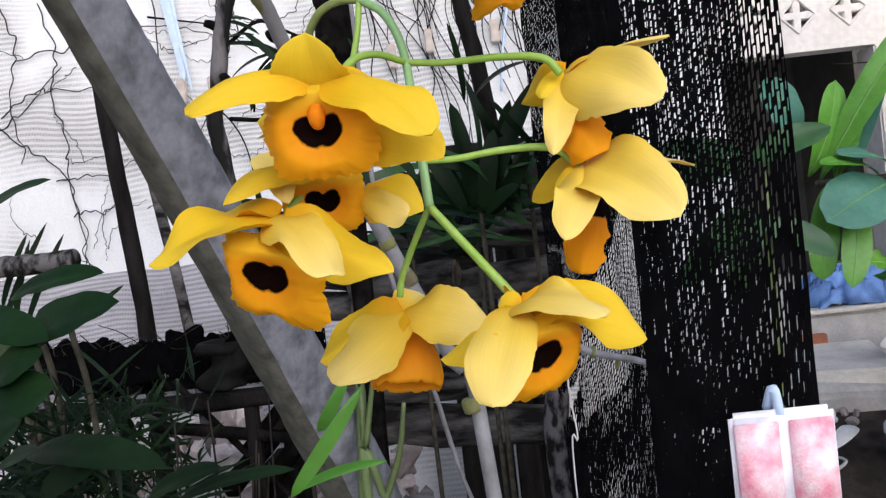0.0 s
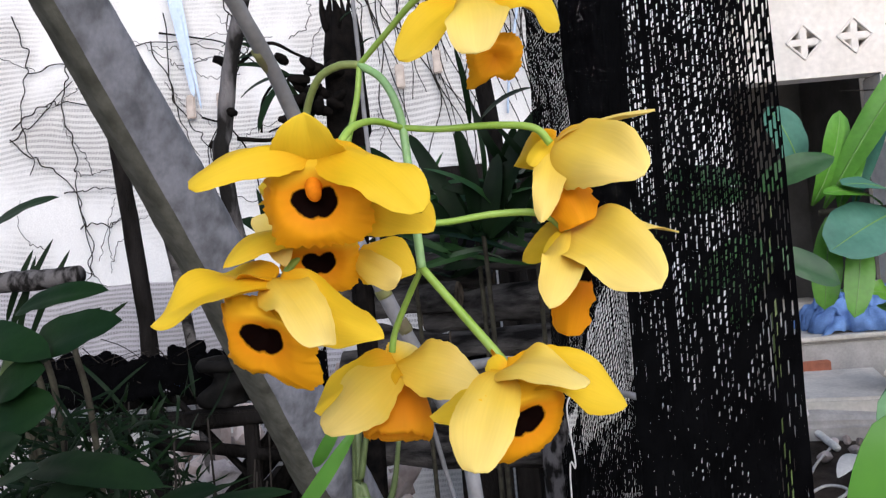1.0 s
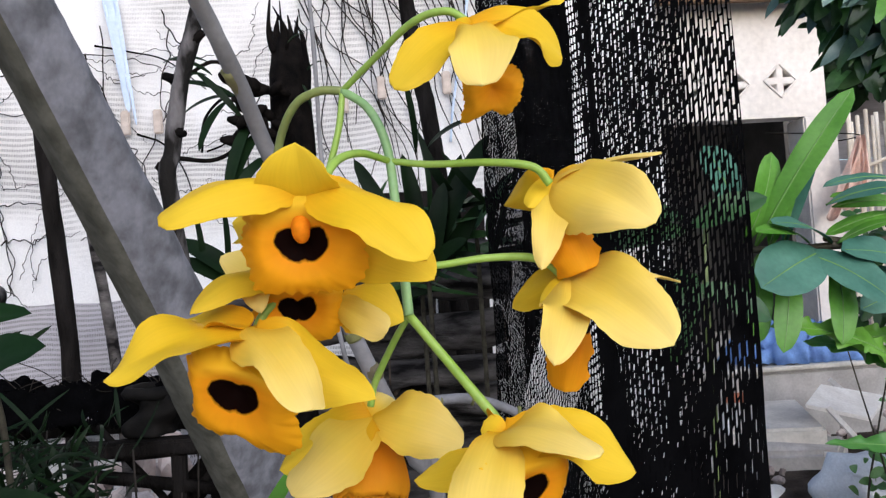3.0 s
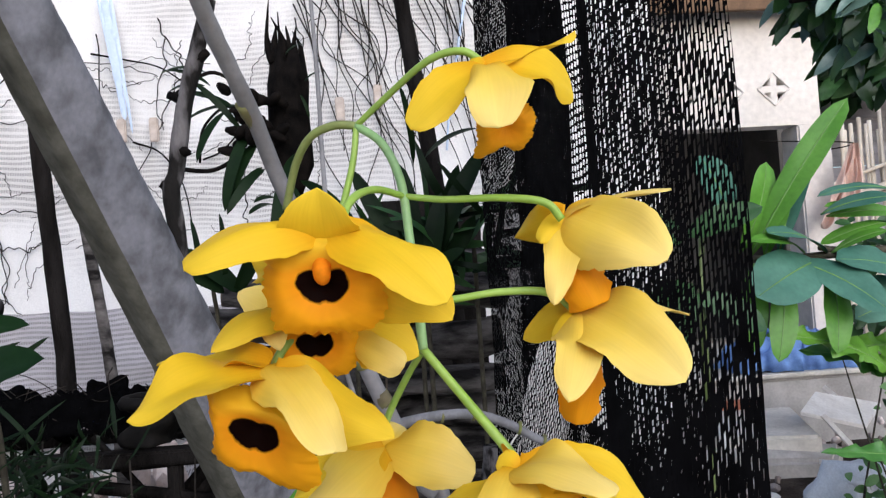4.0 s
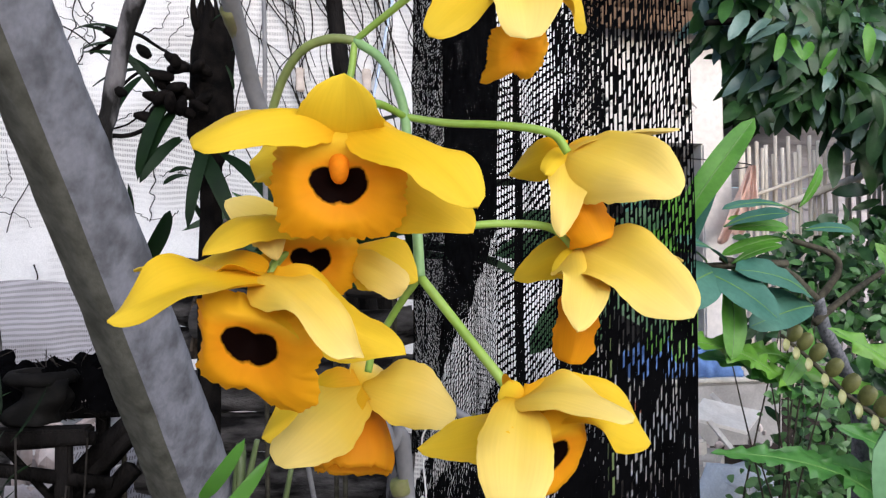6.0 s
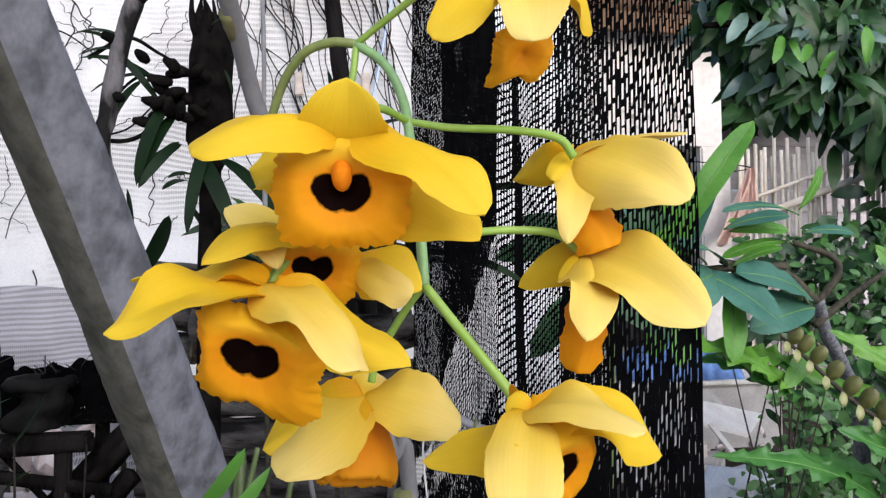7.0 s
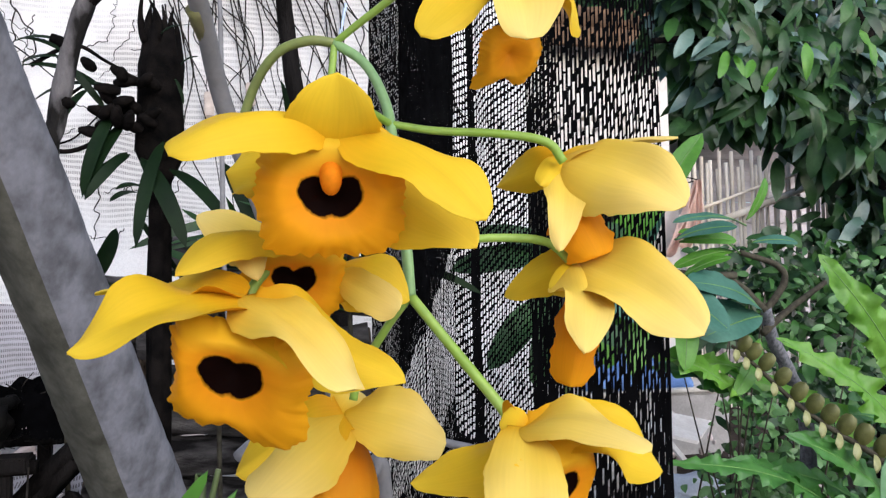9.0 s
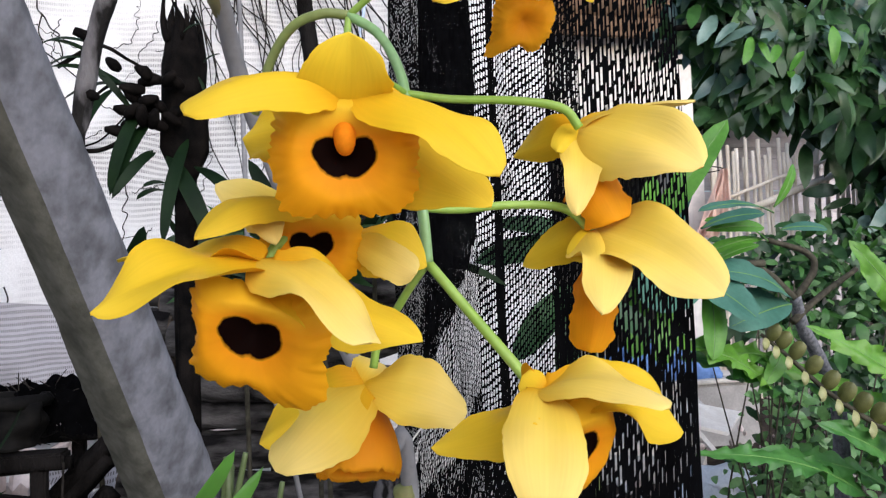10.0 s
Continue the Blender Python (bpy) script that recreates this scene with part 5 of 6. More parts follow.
def strap_tuft(base, n, seed, label, reach, mat):
    """A loose clump of narrow leaves, arching every way from one crown."""
    r = random.Random(seed)
    ob = thing("strap_leaved_plant", base, label, "plant")
    for k in range(n):
        b = V(base) + V((r.uniform(-0.10, 0.10), r.uniform(-0.06, 0.06), r.uniform(-0.07, 0.07)))
        a, ln = r.uniform(-1.9, 1.9), r.uniform(0.35, 1.0) * reach
        tip = b + V((math.sin(a) * ln, r.uniform(-0.4, 0.3) * ln, math.cos(a) * ln * 0.9))
        bm = bmesh.new()
        blade(bm, b, tip, r.uniform(0.007, 0.017), (r.uniform(-0.8, 0.8), -0.7, r.uniform(0.0, 0.7)), bend=r.uniform(-0.05, 0.25), cup=0.1, p=0.4, q=0.45, nu=10, nv=4, thick=0.0012, fold=0.3, twist=r.uniform(-0.8, 0.8))
        part("leaf", bm, mat, ob)
    b = V(base)
    bm = bmesh.new()
    tube(bm, [b, b + V((0.004, 0.03, -0.15)), V((b.x + 0.01, b.y + 0.06, b.z * 0.4)), V((b.x + 0.01, b.y + 0.08, -0.02))], 0.004, 0.005, seg=7, steps=5)
    part("stalk", bm, OLIVEBARK, ob)
    return ob


strap_tuft((0.10, 1.42, 1.34), 46, 4, "clump of mid-green narrow orchid leaves", 0.20, LEAF_MIDGREEN)
strap_tuft((0.20, 1.38, 1.36), 26, 9, "clump of dark narrow orchid leaves beside the net", 0.19, LEAF_SHADED)
strap_tuft((-0.02, 1.46, 1.30), 18, 14, "clump of dark narrow leaves above the logs", 0.15, LEAF_SHADED)
# bright thin stalks just behind the flowers
a = (0.0397, 0.4163, 1.2077)
pole("green_stalk", [a, (0.0351, 0.4211, 1.1855), (0.0268, 0.4258, 1.1643), (0.0195, 0.4256, 1.1419), (0.05, 0.44, 0.6), (0.05, 0.45, -0.02)], 0.0010, 0.0030, OLIVE, "plain olive-green plant stalk", "plant", seg=8)
bm_base = (0.0056, 0.3455, 1.1953)
strap_plant(bm_base, [(bm_base, (0.0346, 0.3363, 1.2316), 0.0052, (0.3, -0.9, 0.3)), ((0.0051, 0.3555, 1.1938), (0.0374, 0.3562, 1.2008), 0.004, (0, -0.6, 0.7)),
                      ((0.0098, 0.3801, 1.2081), (0.0255, 0.3659, 1.2307), 0.005, (0.3, -0.9, 0.3))], "narrow bright green grass-like leaf", LEAF_BRIGHT, 0.0012)
a = (0.0261, 0.4275, 1.2175)
pole("green_stalk", [a, (0.0226, 0.4288, 1.2018), (0.0192, 0.4301, 1.1861), (0.0158, 0.4315, 1.1681), (-0.02, 0.40, 0.6), (-0.02, 0.4, -0.02)], 0.0010, 0.0028, OLIVE, "plain olive-green plant stalk", "plant", seg=8)

# pale jointed cane lying across below the flowers
lying = thing("lying_cane", (0.0981, 0.5515, 1.2172), "pale grey jointed cane lying aslant", "plant")
bm = bmesh.new()
tube(bm, [(0.0315, 0.5769, 1.1909), (0.0501, 0.5650, 1.2076), (0.0677, 0.5586, 1.2144), (0.0981, 0.5515, 1.2172), (0.1214, 0.5503, 1.2104), (0.1436, 0.5544, 1.1972), (0.1659, 0.5478, 1.1917), (0.1780, 0.5431, 1.1875), (0.1904, 0.5385, 1.1818)], 0.0040, 0.0016, seg=10, rough=0.1, freq=200)
part("stem", bm, CANE, lying)
for c in ((0.0846, 0.5544, 1.2159), (0.1031, 0.5512, 1.2165), (0.1299, 0.5519, 1.2064), (0.1446, 0.5543, 1.1971), (0.1590, 0.5557, 1.1890)):
    bm = bmesh.new()
    tube(bm, [V(c) - V((0.0008, 0, -0.0002)), V(c) + V((0.0008, 0, -0.0002))], 0.0040, seg=10, steps=2)
    part("node", bm, CANE_NODE, lying, "dark node ring")

# stacked logs
for pts, r in (([(-0.0611, 1.6200, 1.2948), (0.2838, 1.6200, 1.2768)], 0.040), ([(-0.0131, 1.6600, 1.1557), (0.2689, 1.6200, 1.1837)], 0.040), ([(0.0363, 1.6000, 1.1046), (0.2638, 1.6000, 1.0997)], 0.030),
               ([(-0.1577, 1.6600, 1.1995), (0.0572, 1.6000, 1.1997)], 0.034), ([(-0.1845, 1.7200, 1.2661), (0.1330, 1.7200, 1.2287)], 0.034), ([(-0.1445, 1.6800, 1.1185), (0.0461, 1.6200, 1.0896)], 0.034),
               ([(-0.33, 1.70, 1.235), (-0.17, 1.70, 1.215)], 0.036), ([(-0.31, 1.73, 1.165), (-0.16, 1.69, 1.15)], 0.034), ([(-0.30, 1.72, 1.300), (-0.14, 1.74, 1.29)], 0.030),
               ([(-0.1287, 1.7500, 1.3668), (0.2695, 1.7500, 1.3334)], 0.036), ([(-0.2025, 1.7000, 1.0545), (0.2532, 1.6600, 1.0290)], 0.038), ([(-0.2584, 1.7000, 0.9864), (0.2506, 1.7000, 0.9502)], 0.040),
               ([(-0.2712, 1.7200, 0.8967), (0.2432, 1.7200, 0.8484)], 0.045)):
    lg = pole("log", pts, r, r * 0.94, LOGWOOD, "weathered dark log in a stack", "log", rough=0.42, freq=17, seg=22, group="stacked logs")
    axis = (V(pts[1]) - V(pts[0])).normalized()
    for end, way in ((V(pts[0]), -1), (V(pts[1]), 1)):
        bm = bmesh.new()
        tube(bm, [end, end + axis * way * 0.004], r * 0.86, r * 0.80, seg=18, steps=1, rough=0.3, freq=40)
        part("cut_end", bm, LOGEND, lg, "paler sawn end of the log", smooth=False)
a = V((-0.2564, 1.7200, 0.8580))
for x in (a.x - 0.1, a.x + 0.5):
    bm = bmesh.new()
    box(bm, (x - 0.04, 1.62, -0.02), (x + 0.04, 1.80, a.z - 0.02), bevel=0.006)
    part("body", bm, SHADEWOOD, thing("wood_block", (x, 1.7, 0), "dark timber block bearing the log stack", "block"))
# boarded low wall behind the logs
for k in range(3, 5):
    ob = thing("board", (-0.5 + 0.17 * k, 2.45, 0), "upright board of a low fence, near black with painted shade", "board", "boards of the low fence")
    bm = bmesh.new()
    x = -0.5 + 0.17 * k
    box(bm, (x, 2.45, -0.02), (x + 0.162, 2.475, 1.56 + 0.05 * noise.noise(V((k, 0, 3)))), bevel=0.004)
    part("plank", bm, SHADEWOOD, ob, smooth=False)

# black plastic and hanging basket at lower middle
pole("post", [(0.1926, 1.2000, 1.0536), (0.1854, 1.2000, 0.8945), (0.24, 1.2, 0.4), (0.25, 1.2, -0.02)], 0.018, 0.022, GREYWOOD, "grey squared-off post beneath the net", group="posts")
pole("string", [(0.1912, 0.9391, 1.1273), (0.1763, 0.9387, 1.1063), (0.1769, 0.9385, 1.0741), (0.1795, 0.9383, 1.0354), (0.1719, 0.9379, 0.9912), (0.18, 0.95, 0.5), (0.18, 0.95, 0.0)], 0.0011, 0.0011, WHITESTR, "thin white string hanging loose", "string", seg=5, rough=0)

# basket planter wrapped in black net
def planter(centre, r, h, label):
    ob = thing("planter", (centre[0], centre[1], centre[2] - h), label, "planter")
    c = V(centre)
    bm = bmesh.new()
    tube(bm, [c - V((0, 0, h)), c - V((0, 0, h * 0.5)), c], r * 0.7, r * 0.8, seg=40, steps=6, rough=0.7, freq=30)
    part("pot", bm, POT, ob)
    bm = bmesh.new()
    ring = [c + V((math.cos(k / 24 * 6.2832) * r * 0.78, math.sin(k / 24 * 6.2832) * r * 0.78, 0.01 * noise.noise(V((k, 1, 2))))) for k in range(25)]
    tube(bm, ring, 0.012, seg=6, steps=1, rough=0.3, freq=50)
    part("rim", bm, POT, ob)
    return ob


pc = (-0.5167, 1.5500, 1.1361)


def open_band(u, z):
    edge = 0.03 * noise.noise(V((u * 9, 0, 8))) + 0.012 * noise.noise(V((u * 40, 0, 3)))
    if z > pc[2] - 0.012 + edge or z < pc[2] - 0.088 + edge * 0.7:
        return None
    return -0.25 + 0.75 * noise.noise(V((u * 13, z * 30, 4))) + 0.3 * noise.noise(V((u * 60, z * 90, 4)))


shade_net("net_band", [(pc[0] - 0.62, 1.60), (pc[0] - 0.3, 1.54), (pc[0], 1.56), (pc[0] + 0.20, 1.52), (pc[0] + 0.30, 1.58)], pc[2] - 0.13, pc[2] + 0.03, 0.0048, 0.0050,
          "torn strip of black shade net slung over the stand", 6, open_band, thread=0.5)
bundle = thing("net_bundle", (pc[0] - 0.1, 1.68, pc[2] - 0.1), "crumpled bundle of old black shade net on the stand", "net")
for k, (x0, x1, dz, r) in enumerate(((-0.75, -0.15, -0.045, 0.036), (-0.35, 0.10, -0.050, 0.042), (-0.05, 0.19, -0.058, 0.046), (-0.5, 0.12, -0.075, 0.032))):
    bm = bmesh.new()
    tube(bm, [(pc[0] + x0 + (x1 - x0) * u, 1.66 + 0.03 * k + 0.02 * math.sin(u * 5 + k), pc[2] + dz + 0.010 * math.sin(u * 7 + k)) for u in (0, 0.2, 0.4, 0.6, 0.8, 1)], r, r * 0.8, seg=40, steps=10, rough=0.9, freq=38)
    part("fold", bm, NETBLACK, bundle)
bm = bmesh.new()
for k in range(150):
    c = V((pc[0] + rnd.uniform(-0.7, 0.2), 1.60 + rnd.uniform(-0.03, 0.03), pc[2] + rnd.uniform(-0.11, 0.0)))
    d = V((rnd.uniform(-1, 1), rnd.uniform(-0.4, 0.2), rnd.uniform(-0.5, 0.5))) * rnd.uniform(0.03, 0.09)
    tube(bm, [c - d, c + V((0, -0.02, rnd.uniform(-0.02, 0.02))), c + d], 0.0012, 0.0007, seg=4, steps=4)
part("loose_threads", bm, WIRE, bundle, "frayed grey-black threads")
# small blue blades imitate the bluish sparkle on the black net
bm = bmesh.new()
for k in range(10):
    c = V((pc[0] + rnd.uniform(-0.02, 0.10), 1.575 + rnd.uniform(-0.01, 0.01), pc[2] - 0.05 + rnd.uniform(-0.02, 0.02)))
    blade(bm, c, c + V((rnd.uniform(0.01, 0.025), 0, rnd.uniform(-0.012, 0.012))), 0.004, (0, -0.8, 0.6), nu=3, nv=2, thick=0.0006)
part("glint_specks", bm, BLUECLOTH, bundle, "blue specks that stand in for glints on the net")
planter((pc[0] + 0.13, 1.50, pc[2] - 0.02), 0.06, 0.075, "small black pot wrapped in net")
stand = thing("stand", (pc[0], pc[1], 0), "rough dark timber plant stand", "stand")
zt = pc[2] - 0.098
for dx, dy in ((-0.18, -0.1), (0.18, -0.1), (-0.18, 0.15), (0.18, 0.15)):
    bm = bmesh.new()
    box(bm, (pc[0] + dx - 0.012, pc[1] + dy - 0.012, -0.02), (pc[0] + dx + 0.012, pc[1] + dy + 0.012, zt - 0.025), bevel=0.004)
    part("leg", bm, SHADEWOOD, stand, smooth=False)
for k in range(2):
    bm = bmesh.new()
    y = pc[1] - 0.12 + k * 0.24
    box(bm, (pc[0] - 0.24, y, zt - 0.025), (pc[0] + 0.22, y + 0.05, zt), bevel=0.004)
    part("slat", bm, SHADEWOOD, stand, smooth=False)
# crossed boards below
for p, q, w in (((-0.4130, 1.5000, 0.8425), (-0.2925, 1.5000, 0.9658), 0.035), ((-0.3553, 1.5200, 0.8248), (-0.2750, 1.5200, 0.9156), 0.030), ((-0.5131, 1.4500, 0.9885), (-0.3336, 1.4500, 0.9561), 0.022), ((-0.4817, 1.4700, 1.0648), (-0.3213, 1.4700, 0.8707), 0.012),
                ((-0.4411, 1.4500, 1.0156), (-0.3319, 1.4500, 1.0183), 0.025), ((-0.3633, 1.5000, 0.9152), (-0.2743, 1.5000, 1.0043), 0.03)):
    pole("rail", [p, q, tuple(V(q) + (V(q) - V(p)) * 0.4)], w * 0.6, w * 0.6, SHADEWOOD, "dark crossed wooden rail", "rail", rough=0.1, seg=4, group="crossed rails")

# dark leafy plants at the lower side; shade is painted into the lowest leaves
left = (-0.4356, 0.9500, 1.1028)
leafy = thing("broad_leaved_plant", (left[0], left[1], 0.0), "dark broad-leaved potted plant", "plant")
for b, tip, w, f in (((-0.5084, 0.9760, 1.3409), (-0.3813, 0.9389, 1.3893), 0.034, (0, -0.6, 0.8)), ((-0.4656, 0.9764, 1.2585), (-0.3325, 0.9392, 1.2780), 0.040, (0, -0.7, 0.7)),
                     ((-0.4443, 0.9365, 1.1982), (-0.2828, 0.8601, 1.2466), 0.062, (0, -0.8, 0.6)), ((-0.5054, 0.9355, 1.2367), (-0.3596, 0.8583, 1.2142), 0.055, (0, -0.7, 0.7)),
                     ((-0.4066, 0.8767, 1.0952), (-0.2277, 0.8003, 1.0874), 0.075, (0, -0.6, 0.8)), ((-0.3911, 0.7770, 1.0913), (-0.3118, 0.7388, 1.1294), 0.06, (0, -0.5, 0.9)),
                     ((-0.2585, 0.8195, 1.0535), (-0.1766, 0.8013, 1.0823), 0.05, (0, -0.6, 0.8)), ((-0.2311, 0.8200, 1.0480), (-0.1120, 0.8225, 1.0669), 0.035, (0, -0.5, 0.9)),
                     ((-0.4628, 0.8758, 1.1370), (-0.3584, 0.8581, 1.1670), 0.07, (0, -0.8, 0.6)), ((-0.4348, 0.8766, 1.1765), (-0.3666, 0.8581, 1.2031), 0.05, (0.2, -0.8, 0.6)),
                     ((-0.3755, 0.8371, 1.0580), (-0.2904, 0.8391, 1.1069), 0.06, (0.2, -0.8, 0.6)), ((-0.4293, 0.7963, 1.1101), (-0.3604, 0.7979, 1.1467), 0.07, (0.2, -0.8, 0.6))):
    bm = bmesh.new()
    # low leaves take the darker copy, as painted shade
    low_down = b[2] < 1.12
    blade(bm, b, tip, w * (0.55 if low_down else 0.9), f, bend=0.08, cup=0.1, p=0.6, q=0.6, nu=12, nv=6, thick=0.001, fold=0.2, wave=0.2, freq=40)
    part("leaf", bm, LEAF_SHADED if low_down else LEAF_MID, leafy)
bm = bmesh.new()
tube(bm, [(left[0], left[1], -0.02), (left[0] + 0.01, left[1] - 0.02, 0.5), (left[0] - 0.02, left[1] - 0.1, 1.0), (-0.4604, 0.9563, 1.2232)], 0.012, 0.006, seg=8)
part("stalk", bm, OLIVE, leafy)
# tangle of narrow leaves below
tangle = thing("grassy_tangle", (left[0] + 0.1, left[1] + 0.1, 0), "tangle of narrow dark leaves and dry stems", "plant", kind="stuff")
bm = bmesh.new()
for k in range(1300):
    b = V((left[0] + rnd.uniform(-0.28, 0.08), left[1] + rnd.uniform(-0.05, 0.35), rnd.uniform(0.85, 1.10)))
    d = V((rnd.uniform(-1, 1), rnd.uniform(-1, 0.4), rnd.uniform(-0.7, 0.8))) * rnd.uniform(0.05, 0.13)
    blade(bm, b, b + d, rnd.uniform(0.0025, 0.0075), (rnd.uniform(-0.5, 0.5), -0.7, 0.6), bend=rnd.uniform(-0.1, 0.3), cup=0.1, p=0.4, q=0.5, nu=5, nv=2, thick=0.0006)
part("leaves", bm, LEAF_SHADED, tangle)
bm = bmesh.new()
for k in range(60):
    b = V((left[0] + rnd.uniform(-0.28, 0.14), left[1] + rnd.uniform(0.0, 0.4), rnd.uniform(0.0, 0.15)))
    e = V((b.x + rnd.uniform(-0.1, 0.1), b.y + rnd.uniform(-0.1, 0.1), rnd.uniform(0.85, 1.1)))
    tube(bm, [b, b.lerp(e, 0.5) + V((rnd.uniform(-0.03, 0.03), 0, 0)), e], 0.003, 0.0015, seg=5, steps=4)
part("stems", bm, WIRE, tangle)
# old log end among the leaves
pole("log", [(-0.5453, 1.0250, 1.3001), (-0.4680, 1.0166, 1.2972), (-0.4002, 1.0080, 1.2993)], 0.013, 0.0125, GREYWOOD, "short grey broken log end", "log", rough=0.22, freq=60, seg=16)
# blades rising behind the leaves
for b, tip in (((-0.5350, 1.0648, 1.2165), (-0.4564, 1.0571, 1.3506)), ((-0.5216, 1.0650, 1.2003), (-0.4806, 1.0565, 1.3308)), ((-0.5054, 1.0654, 1.2136), (-0.4359, 1.0575, 1.3338)), ((-0.5320, 1.0650, 1.2461), (-0.4835, 1.0565, 1.3385)), ((-0.4898, 1.0657, 1.2195), (-0.3992, 1.0578, 1.2562)), ((-0.4462, 1.0666, 1.2078), (-0.3655, 1.0585, 1.2602))):
    strap_plant(b, [(b, tip, 0.008, (0.3, -0.9, 0.1))], "single narrow dark leaf blade")

# rubble under the screen
rub = thing("rubble_heap", (-0.6, 2.3, 0), "heap of broken bricks and stones under white mesh", "rubble", kind="stuff")
bm = bmesh.new()
for k in range(760):
    x, y = rnd.uniform(-1.9, -0.12), rnd.uniform(1.95, 2.48)
    z = rnd.uniform(0.25, 0.98) * (0.50 + 0.50 * (y - 1.95) / 0.53)
    stone(bm, (x, y, z), (rnd.uniform(0.015, 0.075), rnd.uniform(0.02, 0.04), rnd.uniform(0.008, 0.035)), seed=k, squarish=0.9)
part("stones", bm, RUBBLE, rub, smooth=False)

shreds = thing("mesh_shreds", (-1.0, 2.1, 0.4), "torn pale mesh cloth lying over the rubble", "cloth")
for k in range(9):
    x0, y0, z0 = -1.7 + 0.19 * k, 1.99 + 0.04 * (k % 3), 0.50 + 0.10 * (k % 4)
    bm = bmesh.new()
    grid = []
    for i in range(13):
        row = []
        for j in range(13):
            u, v = i / 12 - 0.5, j / 12 - 0.5
            q = V((x0 + 0.22 * u + 0.03 * noise.noise(V((v * 4, k, 1))), y0 + 0.10 * v + 0.05 * noise.noise(V((u * 5, v * 5, k))), z0 + 0.20 * v + 0.04 * noise.noise(V((u * 6, v * 6, k + 9)))))
            row.append(bm.verts.new(q))
        grid.append(row)
    for i in range(12):
        for j in range(12):
            if noise.noise(V((i * 0.4, j * 0.4, k * 2.0))) < 0.42:
                bm.faces.new((grid[i][j], grid[i + 1][j], grid[i + 1][j + 1], grid[i][j + 1]))
    part("shred", bm, GREYMESH if k % 3 else DUSTCLOTH, shreds)
# blue plastic strings on the screen
for pts in ([(0.3560, 2.6000, 2.2536), (0.3193, 2.6000, 2.0609), (0.2779, 2.6000, 1.8508), (0.2634, 2.6000, 1.7366)],):
    pole("blue_string", pts, 0.0060, 0.0040, STRING, "pale blue plastic string hanging down", "string", seg=6, rough=0.3, freq=20, group="blue strings")

# ---------- right side: yard, fence, plants ----------
# shallow step stone, broken boards, bag, cloth
def slab_thing(name, corners, thick, mat, label, category, bevel=0.01):
    """A flat broken piece: outline corners on top, with thickness below."""
    ob = thing(name, corners[0], label, category)
    bm = bmesh.new()
    top = [bm.verts.new(c) for c in corners]
    low = [bm.verts.new((c[0], c[1], c[2] - thick)) for c in corners]
    n = len(corners)
    bm.faces.new(top)
    bm.faces.new(low[::-1])
    for i in range(n):
        bm.faces.new((top[i], low[i], low[(i + 1) % n], top[(i + 1) % n]))
    bmesh.ops.recalc_face_normals(bm, faces=bm.faces)
    bmesh.ops.bevel(bm, geom=list(bm.edges), offset=bevel, segments=2, affect="EDGES")
    part("body", bm, mat, ob, smooth=False)
    return ob


slab_thing("step_slab", [(1.8211, 4.3000, 0.4731), (2.2816, 4.3000, 0.4632), (2.0818, 3.6588, 0.4400), (1.5844, 3.7613, 0.4400)], 0.10, SLABSTONE, "worn pale concrete step slab", "slab", 0.015)
slab_thing("lower_step", [(1.4922, 3.7500, 0.4137), (2.2345, 3.7500, 0.3824), (2.1039, 3.5892, 0.3400), (1.4646, 3.6974, 0.3400)], 0.22, CONCRETE, "rough lower concrete step, crumbling", "step", 0.02)
slab_thing("white_board", [(2.0319, 3.7500, 0.5432), (2.2306, 3.9500, 0.6013), (2.5846, 3.9500, 0.5152), (2.3310, 3.7000, 0.4620)], 0.02, WHITEBOARD, "broken white cement board lying on rubble", "board", 0.003)
for pts in ([(2.1052, 3.6800, 0.5325), (2.1976, 3.6000, 0.3834)], [(2.3100, 4.0000, 0.6124), (2.3434, 3.9500, 0.5632)], [(1.9705, 3.5000, 0.3579), (2.0993, 3.4500, 0.3461)]):
    ob = thing("lath", pts[0], "pale broken wooden lath", "lath", "broken laths")
    bm = bmesh.new()
    tube(bm, pts, 0.016, seg=4, steps=2)
    part("body", bm, WHITEBOARD, ob, smooth=False)
rub = thing("yard_rubble", (2.9, 3.9, 0), "broken stones and mortar crumbs in the yard", "rubble", kind="stuff")
bm = bmesh.new()
for k in range(90):
    x, y = rnd.uniform(1.4, 3.6), rnd.uniform(3.2, 4.25)
    z = 0.27 + max(0.0, (x - 2.3)) * 0.28 * rnd.random()
    q = rnd.uniform(0.008, 0.034)
    stone(bm, (x, y, z), (q, q * rnd.uniform(0.6, 1), q * rnd.uniform(0.4, 0.8)), seed=k + 500, squarish=0.6)
part("stones", bm, RUBBLE, rub, smooth=False)
bm = bmesh.new()
c = V((1.9492, 4.3323, 0.4900))
brick = thing("loose_brick", tuple(c), "red-brown loose brick on the step", "brick")
box(bm, c - V((0.09, 0.05, 0.03)), c + V((0.09, 0.05, 0.03)), bevel=0.006, wobble=0.004)
part("body", bm, BRICK, brick, smooth=False)


